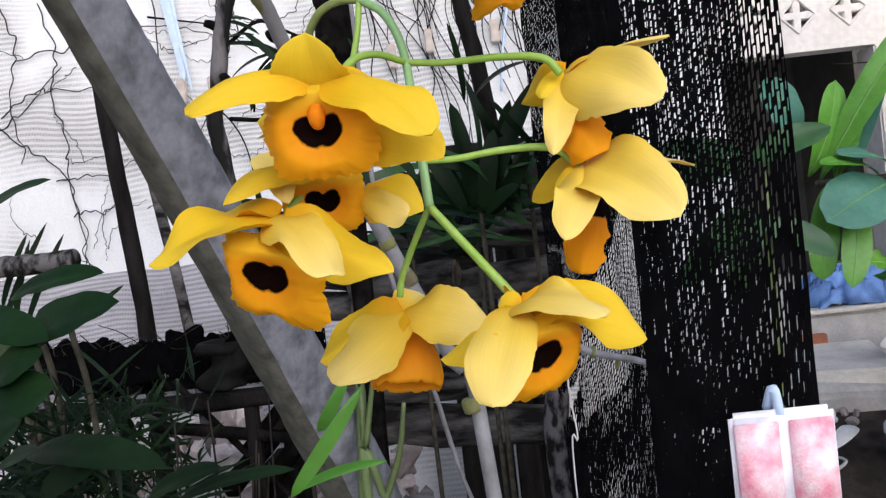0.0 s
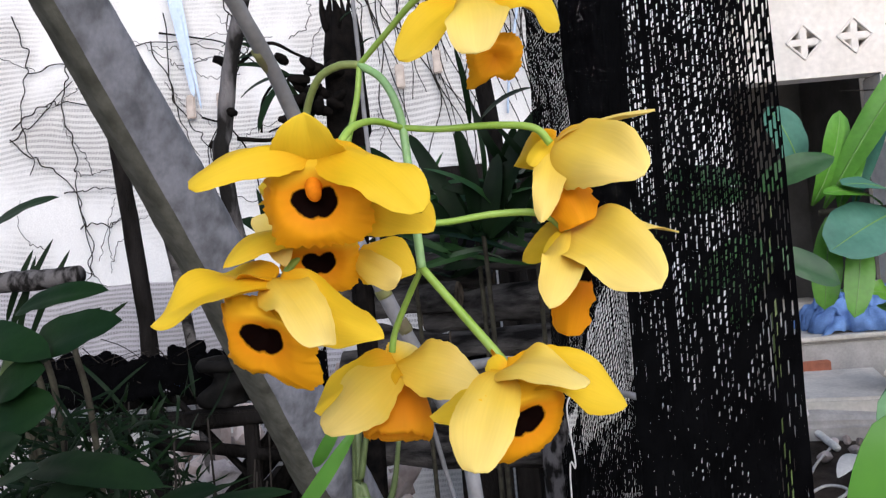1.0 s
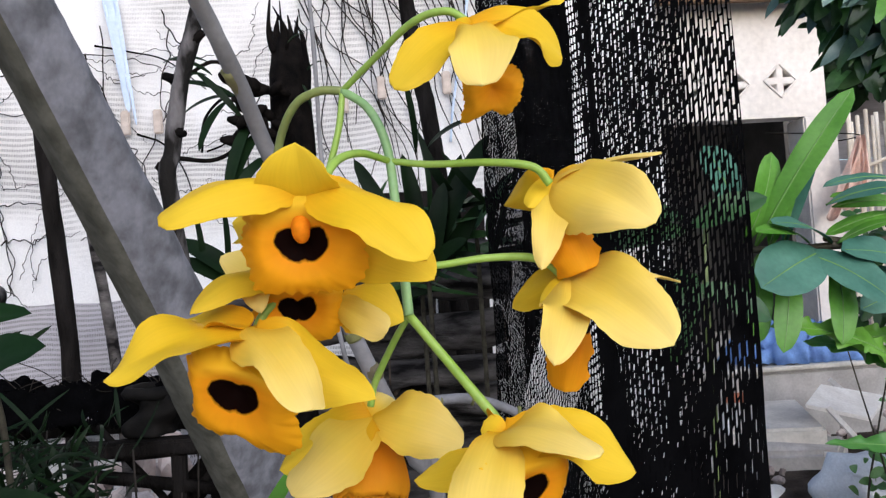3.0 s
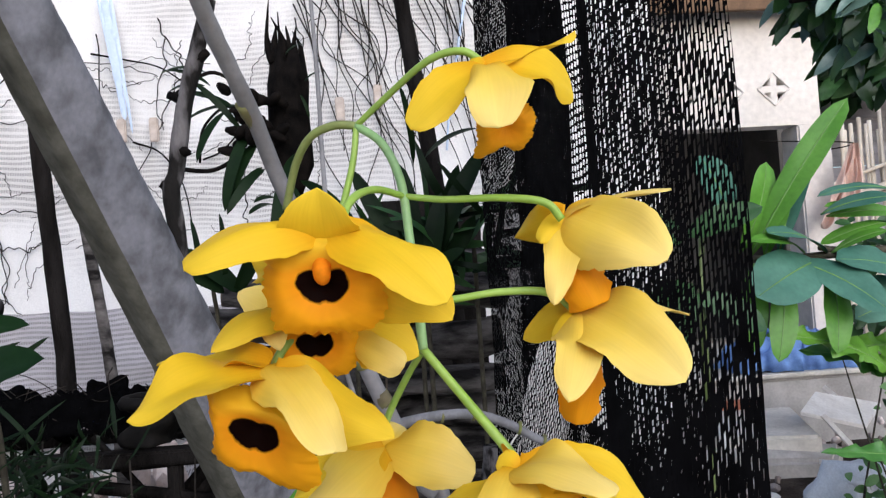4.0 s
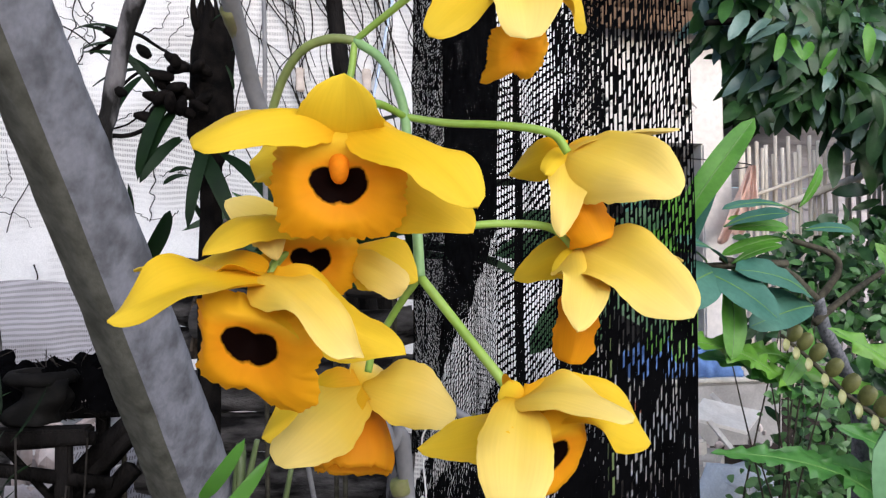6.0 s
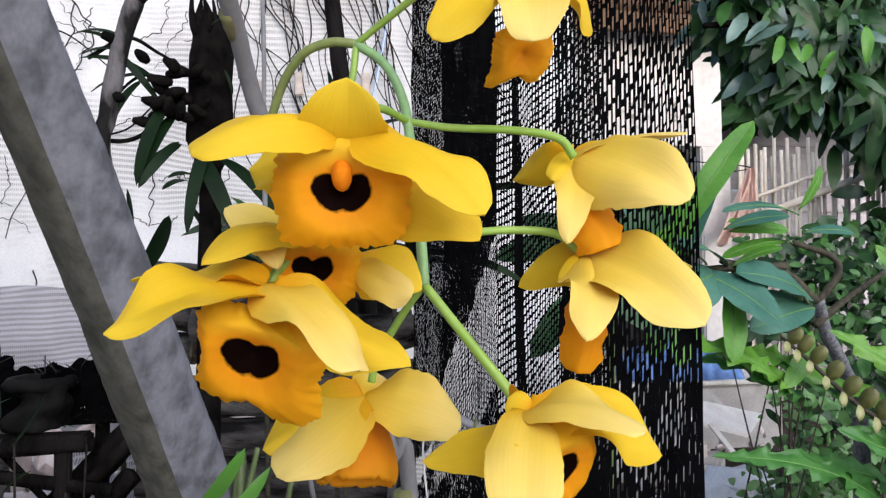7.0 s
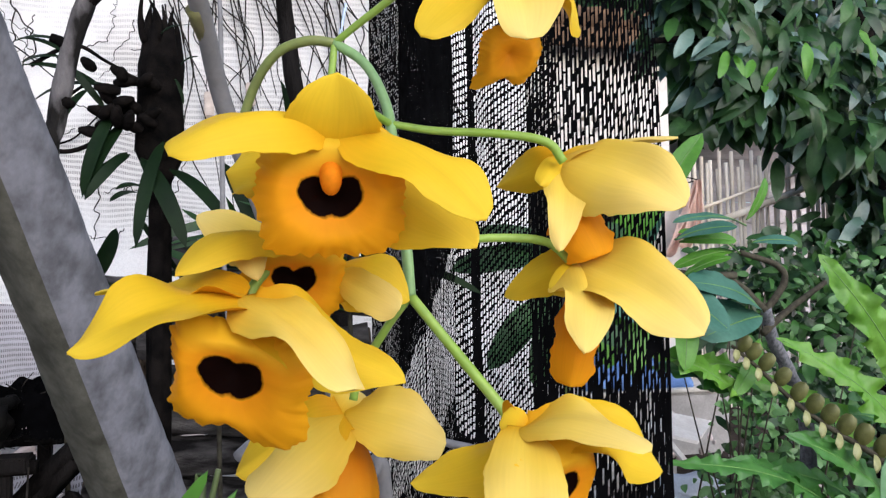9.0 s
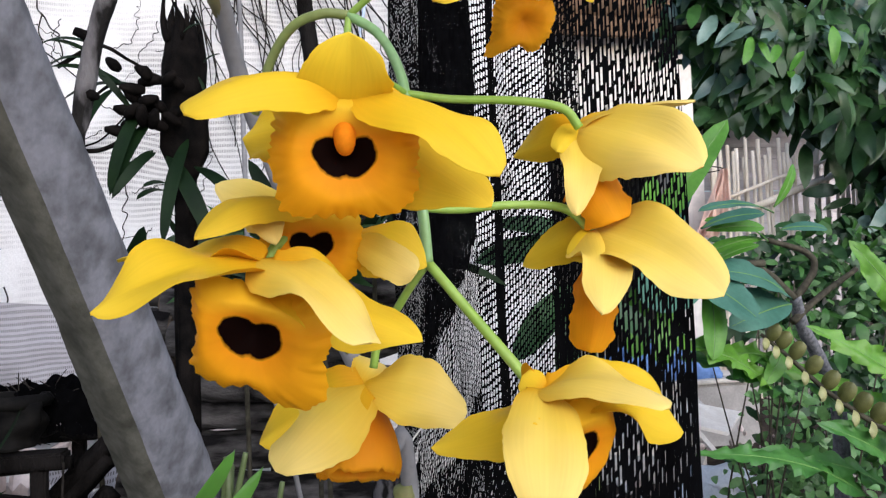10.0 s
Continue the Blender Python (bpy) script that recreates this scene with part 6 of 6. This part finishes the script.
def crumpled(name, centre, size, mat, label, category, seed, lumps=6.0, res=26):
    """A crumpled soft thing: a low heap with folds."""
    ob = thing(name, centre, label, category)
    bm = bmesh.new()
    grid = []
    for i in range(res + 1):
        row = []
        for j in range(res + 1):
            u, v = 2 * i / res - 1, 2 * j / res - 1
            h = max(0.0, 1 - (u * u) ** 1.5) * max(0.0, 1 - (v * v) ** 1.5)
            ridge = 1 - abs(noise.noise(V((u * lumps * 0.5 + seed, v * lumps * 0.5, seed)))) * 1.8
            p = V(centre) + V((u * size[0] * (1 + 0.15 * noise.noise(V((v * 3, seed, 1)))), v * size[1], size[2] * h ** 0.5 * (0.5 + 0.5 * ridge)))
            p += noise.noise_vector(V((u * lumps, v * lumps, seed))) * size[2] * 0.18
            p.z = max(p.z, centre[2] + 0.002)
            row.append(bm.verts.new(p))
        grid.append(row)
    for i in range(res):
        for j in range(res):
            bm.faces.new((grid[i][j], grid[i + 1][j], grid[i + 1][j + 1], grid[i][j + 1]))
    body = part("cloth", bm, mat, ob)
    body.modifiers.new("thickness", "SOLIDIFY").thickness = 0.004
    return ob


c = V((2.3547, 4.5000, 0.6517))
crumpled("blue_cloth", (c.x + 0.05, 4.55, 0.65), (0.36, 0.2, 0.24), BLUECLOTH, "crumpled blue cloth on the floor edge", "cloth", 3.0, 7.0, 34)
# white bag standing on the soil
bagc = V((1.8424, 3.0000, 0.2730))
bag = thing("sack", (bagc.x, bagc.y, bagc.z - 0.3), "pale blue-white plastic sack, half full", "bag")
bm = bmesh.new()
tube(bm, [(bagc.x, 3.05, -0.01), (bagc.x, 3.05, 0.15), (bagc.x + 0.01, 3.05, 0.36), V((1.8795, 3.0500, 0.3266)), V((1.8881, 3.0500, 0.4225))], 0.13, seg=36, steps=8, rough=0.42, freq=9, radii=lambda u: 0.165 * (0.95 + 0.06 * math.sin(u * 7)))
part("sack_body", bm, BAG, bag)
# pale pipe and wire on the soil
pole("bent_pipe", [(1.7299, 4.0130, 0.4600), (1.6276, 3.7405, 0.4200), (1.6511, 3.7122, 0.3200), (1.6670, 3.6019, 0.2800), (1.6501, 3.4724, 0.2800)], 0.018, 0.018, WHITEBOARD, "bent white plastic pipe lying on soil", "pipe", seg=8)
pole("wire", [(1.2336, 2.8798, 0.2800), (1.4354, 3.2257, 0.2800), (1.6091, 3.4480, 0.2900)], 0.006, 0.006, WHITESTR, "thin pale wire on the soil", "wire", seg=5)
pole("wire", [(1.2168, 2.8651, 0.2800), (1.3723, 2.9964, 0.2800), (1.4089, 2.8966, 0.2900), (1.2366, 2.7540, 0.2800)], 0.006, 0.006, WHITESTR, "thin pale wire on the soil", "wire", seg=5)
bm = bmesh.new()
leafd = thing("dry_leaf", (1.5632, 3.2124, 0.2800), "pale fallen leaf on the soil", "leaf")
blade(bm, (1.4626, 3.0837, 0.2800), (1.6317, 3.2545, 0.3100), 0.07, (0, -0.4, 1), nu=8, nv=4)
part("blade", bm, WHITEBOARD, leafd)

# bamboo fence
fence = thing("bamboo_fence", (3.9, 5.7, 0), "weathered grey fence of split bamboo", "fence")
for k in range(54):
    bm = bmesh.new()
    x = 3.12 + k * 0.056 + 0.016 * noise.noise(V((k * 3.1, 1, 0)))
    top = 2.22 + 0.006 * k + 0.16 * noise.noise(V((k * 1.7, 0, 2))) + 0.05 * (k % 3)
    lean_ = 0.05 * noise.noise(V((k * 2.3, 4, 0)))
    r = 0.019 + 0.006 * noise.noise(V((k * 1.3, 7, 0)))
    y = 5.70 + 0.022 * (k % 2)
    tube(bm, [(x, y, -0.02), (x + lean_, y + 0.01, top * 0.5), (x + lean_ * 2, y, top)], r, r * 0.85, seg=7, steps=5, rough=0.16, freq=15)
    part("bamboo", bm, BAMBOO, fence)
for pts, r in (([(3.0, 5.66, 1.70), (3.8, 5.65, 1.96), (4.4, 5.65, 2.16), (6.2, 5.66, 2.7)], 0.015), ([(3.0, 5.66, 1.58), (3.8, 5.65, 1.80), (4.65, 5.65, 2.09), (6.2, 5.66, 2.6)], 0.032), ([(3.0, 5.66, 0.8), (4.6, 5.65, 0.85), (6.2, 5.66, 0.9)], 0.026)):
    bm = bmesh.new()
    tube(bm, pts, r, r * 0.92, seg=8, steps=6, rough=0.10, freq=9)
    part("rail", bm, BAMBOO, fence)
# grey boarded wall of the next yard, beyond the fence
shed = thing("boarded_wall", (5.6, 7.2, 0), "weathered grey wall of overlapping horizontal boards", "wall")
for k in range(27):
    bm = bmesh.new()
    z = k * 0.115
    shift = 0.12 * noise.noise(V((k * 1.9, 3, 0)))
    box(bm, (3.5 + shift, 7.20 - 0.018 * (k % 2), z), (8.4 + shift, 7.235 - 0.018 * (k % 2), z + 0.108 + 0.006 * (k % 3)), bevel=0.004)
    part("board", bm, GREYBOARD, shed, smooth=False)
hc = (2.9826, 4.6000, 2.0017)
hang = thing("hanging_cloth", hc, "dusty pink cloth tied up and hanging", "cloth")
bm = bmesh.new()
rows, cols = 26, 60
grid = []
for i in range(rows + 1):
    u = i / rows
    row = []
    for j in range(cols + 1):
        a = (j / cols - 0.5) * 2
        half = 0.014 + 0.125 * u ** 0.75
        pleat = math.sin(a * 10 + 1.5 * u + 3 * noise.noise(V((a * 1.5, u * 1.2, 9))))
        row.append(bm.verts.new((hc[0] + a * half - 0.13 * u ** 1.3 + 0.010 * pleat * u, hc[1] + 0.034 * pleat * (0.25 + 0.75 * u) + 0.035 * noise.noise(V((a * 3, u * 3, 2))), hc[2] - 0.40 * u - 0.06 * u * (1 - a) + 0.16 * u * noise.noise(V((a * 2.3, 1, 1))))))
    grid.append(row)
for i in range(rows):
    for j in range(cols):
        bm.faces.new((grid[i][j], grid[i + 1][j], grid[i + 1][j + 1], grid[i][j + 1]))
cl = part("cloth", bm, PINKCLOTH, hang)
cl.modifiers.new("thickness", "SOLIDIFY").thickness = 0.004
pole("cloth_line", [(hc[0] - 0.55, hc[1] + 0.1, hc[2] + 0.06), hc, (3.2, 5.66, hc[2] + 0.1)], 0.004, 0.004, WIRE, "thin line that the cloth hangs from", "line", seg=5, rough=0)

# frangipani-like shrub with large leaves
shrub = thing("large_leaved_shrub", (1.47, 1.88, 0), "shrub with large green and blue-green leaves", "shrub")
bm = bmesh.new()
tube(bm, [(1.47, 1.88, -0.02), (1.48, 1.87, 0.5), (1.4747, 1.8500, 0.9172), (1.4150, 1.8300, 1.0435), (1.3400, 1.8000, 1.1500), (1.2950, 1.7600, 1.2251)], 0.024, 0.014, seg=10, rough=0.15, freq=40)
part("trunk", bm, BARK, shrub)
for pts in ([(1.2898, 1.7600, 1.2210), (1.1941, 1.7400, 1.2904), (1.0871, 1.7200, 1.3054), (0.9995, 1.7000, 1.3195)], [(1.2946, 1.7600, 1.2181), (1.3531, 1.7600, 1.2881), (1.3415, 1.7700, 1.3317), (1.2427, 1.7800, 1.3661)],
            [(1.1813, 1.7200, 1.3074), (1.0707, 1.7100, 1.3041), (0.9494, 1.7000, 1.3017), (0.8284, 1.6900, 1.3044)], [(1.2911, 1.7700, 1.1611), (1.4024, 1.8000, 1.2218), (1.5548, 1.8500, 1.2862)]):
    bm = bmesh.new()
    tube(bm, pts, 0.010, 0.007, seg=8, rough=0.15, freq=60)
    part("limb", bm, OLIVEBARK, shrub)
SHRUB_LEAVES = [
    # base, tip, width, facing, bright
    ((0.8379, 1.6900, 1.3124), (1.0412, 1.6200, 1.6317), 0.062, (-0.5, -0.8, 0.2), 0),
    ((0.8135, 1.6900, 1.3201), (0.8734, 1.6600, 1.5103), 0.078, (0.4, -0.8, 0.2), 0),
    ((0.8738, 1.7000, 1.3068), (0.9423, 1.7200, 1.4637), 0.050, (-0.4, -0.8, 0.2), 0),
    ((0.9056, 1.7000, 1.3084), (1.0305, 1.7600, 1.5482), 0.055, (-0.6, -0.7, 0.2), 1),
    ((0.8093, 1.7200, 1.3844), (0.7516, 1.7200, 1.5403), 0.105, (0.4, -0.9, 0.2), 1),
    ((1.0136, 1.7000, 1.3074), (0.8333, 1.6000, 1.3547), 0.070, (0, -0.5, 0.9), 1),
    ((0.9629, 1.7000, 1.3107), (0.7867, 1.5800, 1.3390), 0.045, (0, -0.6, 0.8), 0),
    ((1.0083, 1.7000, 1.3921), (1.1224, 1.6200, 1.4171), 0.055, (0, -0.6, 0.8), 1),
    ((1.0266, 1.7100, 1.3882), (1.1473, 1.6600, 1.3877), 0.040, (0, -0.8, 0.6), 0),
    ((1.0263, 1.7000, 1.3066), (1.1174, 1.6400, 1.3478), 0.035, (0, -0.6, 0.8), 0),
    ((0.9809, 1.6900, 1.2906), (0.7888, 1.5800, 1.2251), 0.125, (-0.2, -0.9, 0.4), 1),
    ((0.9306, 1.6900, 1.2939), (1.0615, 1.5800, 1.1833), 0.110, (0.2, -0.8, 0.5), 1),
    ((1.0114, 1.7000, 1.2828), (0.9716, 1.6200, 1.0951), 0.065, (0.1, -1, 0.1), 0),
    ((0.9098, 1.7000, 1.2834), (0.8446, 1.6200, 1.0869), 0.060, (-0.1, -1, 0.1), 0),
    ((0.8426, 1.6900, 1.2937), (0.8057, 1.6600, 1.1038), 0.060, (-0.3, -1, 0), 0),
    ((1.2829, 1.7600, 1.2155), (0.9977, 1.6400, 1.2921), 0.095, (0.1, -0.7, 0.7), 1),
    ((1.2824, 1.7600, 1.2042), (1.0414, 1.6600, 1.1619), 0.075, (0, -0.8, 0.5), 1),
    ((1.2604, 1.7600, 1.1907), (1.0859, 1.7000, 1.2313), 0.060, (0, -0.9, 0.3), 1),
    ((1.2425, 1.7800, 1.3618), (1.0181, 1.7000, 1.4100), 0.042, (0, -0.6, 0.8), 0),
    ((1.2625, 1.7800, 1.4337), (1.0041, 1.7000, 1.4327), 0.040, (0, -0.5, 0.9), 1),
    ((1.2264, 1.7800, 1.3691), (1.0119, 1.7200, 1.3267), 0.035, (0, -0.7, 0.6), 0),
    ((1.2919, 1.8000, 1.3917), (1.3990, 1.7600, 1.3887), 0.045, (0, -0.6, 0.8), 1),
    ((1.2779, 1.8000, 1.4502), (1.3428, 1.8000, 1.5614), 0.035, (0.4, -0.8, 0.1), 0),
    ((1.2897, 1.7800, 1.1464), (1.1528, 1.7000, 1.0220), 0.05, (0, -0.9, 0.2), 0),
]
for b, tip, w, f, bl in SHRUB_LEAVES:
    bm = bmesh.new()
    blade(bm, b, tip, w, f, bend=0.08, cup=0.12, p=0.75, q=0.5, nu=16, nv=6, thick=0.001, fold=0.22, wave=0.14, freq=26)
    lf = part("leaf", bm, LEAF_BLUE if bl else LEAF_BRIGHT, shrub)
    bm = bmesh.new()
    fb = V(f)
    ax = (V(tip) - V(b))
    nn = (fb - ax.normalized() * fb.dot(ax.normalized())).normalized()
    tube(bm, [V(b) + ax * u + nn * (0.08 * ax.length * 4 * u * (1 - u) + 0.0008) for u in (0.0, 0.25, 0.5, 0.75, 0.97)], 0.0024, 0.0007, seg=5, steps=3)
    part("midrib", bm, MIDRIB, lf)

# long wavy fern fronds
fern = thing("birds_nest_fern", (1.75, 1.9, 0), "fern with long wavy bright green fronds", "fern")
FRONDS = [
    ((1.7489, 1.8000, 1.0076), (1.4505, 1.7500, 1.3588), 0.127, (-0.5, -0.7, 0.4)),
    ((1.7043, 1.7500, 0.8400), (1.2566, 1.6800, 1.1559), 0.106, (-0.3, -0.7, 0.6)),
    ((1.7321, 1.8000, 0.7533), (1.1247, 1.7400, 1.0863), 0.083, (-0.3, -0.6, 0.7)),
    ((1.6237, 1.7000, 0.6739), (1.2383, 1.6400, 0.9367), 0.102, (-0.3, -0.6, 0.7)),
    ((1.4416, 1.7200, 0.7198), (0.9402, 1.6600, 0.8851), 0.088, (-0.1, -0.6, 0.8)),
    ((1.2797, 1.7800, 0.9458), (0.9319, 1.7000, 1.0985), 0.102, (-0.1, -0.6, 0.8)),
    ((1.8877, 1.8500, 1.1555), (1.7711, 1.8500, 1.4439), 0.106, (-0.5, -0.7, 0.4)),
    ((1.1800, 1.7200, 1.0090), (0.8295, 1.6400, 1.1415), 0.097, (-0.1, -0.6, 0.8)),
    ((1.2399, 1.7600, 1.0637), (1.0319, 1.7200, 1.0885), 0.083, (-0.1, -0.6, 0.8)),
    ((1.44, 1.80, 0.915), (1.132, 1.72, 1.082), 0.075, (-0.2, -0.7, 0.6)),
    ((1.60, 1.80, 0.760), (1.330, 1.72, 0.920), 0.080, (-0.2, -0.7, 0.6)),
    ((1.58, 1.78, 0.700), (1.032, 1.70, 0.860), 0.085, (-0.1, -0.6, 0.8)),
    ((1.70, 1.82, 0.900), (1.365, 1.74, 0.940), 0.060, (-0.2, -0.7, 0.7)),
]
for b, tip, w, f in FRONDS:
    bm = bmesh.new()
    blade(bm, b, tip, w * 0.78, f, bend=0.10, cup=0.15, p=0.40, q=0.62, nu=44, nv=8, thick=0.001, fold=0.25, wave=1.1, freq=36)
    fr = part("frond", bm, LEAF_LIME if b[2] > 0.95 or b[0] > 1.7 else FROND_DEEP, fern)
    bm = bmesh.new()
    ax, fb = V(tip) - V(b), V(f)
    nn = (fb - ax.normalized() * fb.dot(ax.normalized())).normalized()
    tube(bm, [V(b) + ax * u + nn * (0.10 * ax.length * 4 * u * (1 - u) + 0.001) for u in (0.0, 0.25, 0.5, 0.75, 0.97)], 0.0026, 0.0008, seg=5, steps=3)
    part("midrib", bm, MIDRIB, fr)
bm = bmesh.new()
tube(bm, [(1.75, 1.9, -0.02), (1.76, 1.88, 0.4), (1.78, 1.86, 0.75)], 0.09, 0.06, seg=14, rough=0.3, freq=20)
part("root_ball", bm, SHADEBARK, fern)
# arching stem of round paired leaflets
zz = thing("round_leaflet_plant", (1.75, 1.95, 0), "arching stem with round olive-brown paired leaflets", "plant")
stem_pts = curve_points([(1.1506, 1.7000, 1.1397), (1.2031, 1.6800, 1.0883), (1.2921, 1.6600, 0.9998), (1.3819, 1.6400, 0.9312), (1.4879, 1.6200, 0.8615), (1.6437, 1.6500, 0.7274)], 10)
bm = bmesh.new()
tube(bm, [tuple(p) for p in stem_pts[::5]] + [(1.72, 1.9, 0.4), (1.74, 1.95, -0.02)], 0.004, 0.010, seg=7)
part("stem", bm, OLIVEBARK, zz)
for k in range(3, len(stem_pts) - 4, 4):
    p = stem_pts[k]
    d = (stem_pts[k + 1] - stem_pts[k - 1]).normalized()
    grow = 0.75 + 0.4 * k / len(stem_pts)
    for side in (-1, 1):
        up = V((0.30, -0.25, 0.92)) if side > 0 else V((-0.35, -0.35, -0.75))
        up = (up - d * up.dot(d) * 0.8).normalized()
        q = p + (up * (0.052 if side > 0 else 0.040) - d * 0.012) * grow + V((0, -0.012, 0))
        bm = bmesh.new()
        blade(bm, p, q, (0.040 if side > 0 else 0.035) * grow, (-0.75 * side, -0.75, 0.25), bend=0.16, cup=0.45, p=0.42, q=0.42, nu=12, nv=9, thick=0.003, wave=0.15, freq=40)
        part("leaflet", bm, SCALES if side > 0 else SCALES_PALE, zz)

# leafy tree over the right side
tree = thing("leafy_tree", (3.1, 3.1, 0), "dense dark green leafy tree with drooping leaves", "tree")
bm = bmesh.new()
tube(bm, [(3.15, 3.2, -0.02), (3.1, 3.15, 0.8), (3.05, 3.1, 1.5), (2.85, 3.0, 2.2), (2.6, 2.9, 3.0)], 0.13, 0.06, seg=16, rough=0.2, freq=7)
part("trunk", bm, SHADEBARK, tree)
TREE_LIMBS = [((2.95, 3.05, 1.95), (2.2, 2.75, 2.3), (1.5, 2.6, 2.2)), ((3.0, 3.05, 1.8), (2.8, 2.7, 2.0), (2.7, 2.4, 1.9)), ((2.8, 3.0, 2.3), (1.9, 2.8, 2.6), (1.5, 2.7, 2.7))]
for pts in TREE_LIMBS:
    bm = bmesh.new()
    tube(bm, pts, 0.03, 0.010, seg=8, rough=0.2, freq=15)
    part("limb", bm, SHADEBARK, tree)


def foliage(n, boxes, size, droop, mat, name, parent, seed, narrow=0.30):
    r = random.Random(seed)
    bm = bmesh.new()
    for k in range(n):
        lo, hi = boxes[r.randrange(len(boxes))]
        p = V([r.uniform(lo[i], hi[i]) for i in range(3)])
        ln = r.uniform(0.65, 1.25) * size
        d = V((r.uniform(-0.8, 0.6), r.uniform(-0.7, 0.3), -droop + r.uniform(-0.5, 0.6))).normalized() * ln
        blade(bm, p, p + d, ln * narrow * r.uniform(0.8, 1.2), (r.uniform(-0.6, 0.4), -0.75, r.uniform(0.1, 0.7)), bend=r.uniform(0.02, 0.14), cup=0.1, p=0.6, q=0.75, nu=8, nv=4, thick=0.0008, fold=0.25, wave=0.5, freq=34)
    return part(name, bm, mat, parent)


CB = [((1.62, 2.55, 2.24), (1.85, 2.9, 2.6)), ((1.64, 2.55, 2.20), (2.2, 3.0, 2.7)), ((1.72, 2.5, 2.02), (2.2, 2.9, 2.3)), ((1.86, 2.5, 1.94), (2.3, 2.8, 2.2)), ((1.95, 2.4, 1.92), (2.6, 2.8, 2.7)), ((2.12, 2.4, 1.76), (2.8, 2.8, 2.2)), ((1.55, 2.5, 2.45), (2.4, 3.0, 3.0)), ((2.35, 2.4, 1.50), (2.9, 2.8, 2.1)), ((2.5, 2.5, 1.1), (3.0, 2.9, 1.7))]
foliage(1150, CB, 0.165, 0.75, LEAF, "crown", tree, 3, 0.27)
foliage(330, CB, 0.16, 0.75, LEAF_BLUE2, "crown", tree, 5, 0.27)
foliage(140, CB, 0.15, 0.75, LEAF_BRIGHT2, "crown", tree, 15, 0.27)
foliage(9, [((1.6, 2.3, 1.95), (2.3, 2.5, 2.5))], 0.14, 0.9, LEAF_BRIGHT, "crown", tree, 8, 0.3)
# deep shade of more trees behind
back = thing("far_bushes", (4.2, 4.4, 0), "dark shady bushes behind the tree", "bush", kind="stuff")
foliage(2800, [((2.9, 5.95, 2.75), (5.5, 6.8, 4.6)), ((2.9, 6.2, 2.75), (4.8, 6.8, 4.6)), ((2.9, 6.3, 2.8), (6.4, 7.0, 5.0)), ((4.5, 4.4, 0.0), (5.6, 5.3, 2.0)), ((4.4, 4.4, 1.0), (5.8, 5.3, 3.2)), ((4.4, 4.4, 2.1), (5.8, 5.3, 3.4))], 0.30, 0.5, LEAF, "leaves", back, 11, 0.45)
# low bush with small leaves by the rubble
bush = thing("small_leaved_bush", (1.75, 2.3, 0), "low bush with small glossy leaves", "bush")
foliage(640, [((1.52, 2.2, 0.45), (1.85, 2.6, 0.66)), ((1.60, 2.2, 0.5), (1.95, 2.5, 0.92)), ((1.85, 2.3, 0.6), (2.5, 2.6, 1.40))], 0.048, 0.0, LEAF_SMALL, "leaves", bush, 21, 0.5)
foliage(900, [((1.75, 2.35, 0.45), (2.5, 2.75, 1.0)), ((1.9, 2.4, 0.9), (2.6, 2.8, 1.5)), ((1.70, 2.5, 1.05), (2.2, 2.8, 1.42))], 0.075, 0.2, LEAF, "leaves", bush, 23, 0.42)
foliage(260, [((1.75, 2.25, 0.45), (2.5, 2.6, 1.1)), ((1.75, 2.4, 1.05), (2.3, 2.7, 1.45))], 0.07, 0.1, LEAF_BRIGHT2, "leaves", bush, 27, 0.42)
for k in range(16):
    bm = bmesh.new()
    x, y = rnd.uniform(1.5, 1.9), rnd.uniform(2.2, 2.5)
    tube(bm, [(x, y, -0.02), (x + rnd.uniform(-0.08, 0.08), y, 0.4), (x + rnd.uniform(-0.25, 0.2), y - 0.1, rnd.uniform(0.7, 1.3))], 0.006, 0.002, seg=5, steps=4)
    part("twig", bm, OLIVEBARK, bush)

# broad leaves close to the lens
near1 = (0.1350, 0.2003, 1.2276)
strap_plant(near1, [(near1, (0.1337, 0.1945, 1.2603), 0.0185, (-0.3, -0.9, 0.1))], "broad pale green leaf close by", LEAF_BRIGHT, 0.0012)
near2 = (0.1665, 0.2489, 1.2241)
strap_plant(near2, [(near2, (0.1582, 0.2444, 1.2517), 0.0125, (-0.3, -0.9, 0.1))], "broad pale green leaf close by", NEARLEAF, 0.0012)
# plastic plant tag with faded pink print, on a blue tie
tagc = V((0.0873, 0.1370, 1.2620))
tag_ = thing("plant_tag", tuple(tagc), "small white plastic plant tag with faded pink print", "tag")
tw, th = 0.0029, 0.0031
bm = bmesh.new()
box(bm, tagc + V((-tw, 0, -th)), tagc + V((tw, 0.0005, th)), bevel=0.0003)
part("plate", bm, TAGWHITE, tag_)
for x0, x1 in ((-0.0027, -0.0003), (0.0003, 0.0027)):
    bm = bmesh.new()
    box(bm, tagc + V((x0, -0.0002, -0.0027)), tagc + V((x1, 0.0001, 0.0025)), bevel=0.00005)
    part("print", bm, TAGPINK, tag_, "faded pink print")
bm = bmesh.new()
tube(bm, [tagc + V((0, 0.0003, 0.0027)), tagc + V((-0.0002, 0.0004, 0.0042)), tagc + V((-0.0004, 0.0010, 0.0030))], 0.0003, seg=6)
tube(bm, [tagc + V((0, 0.0008, 0.0026)), V((tagc.x, tagc.y + 0.0008, -0.02))], 0.0003, seg=6)
part("tie", bm, STRING, tag_, "blue tie")
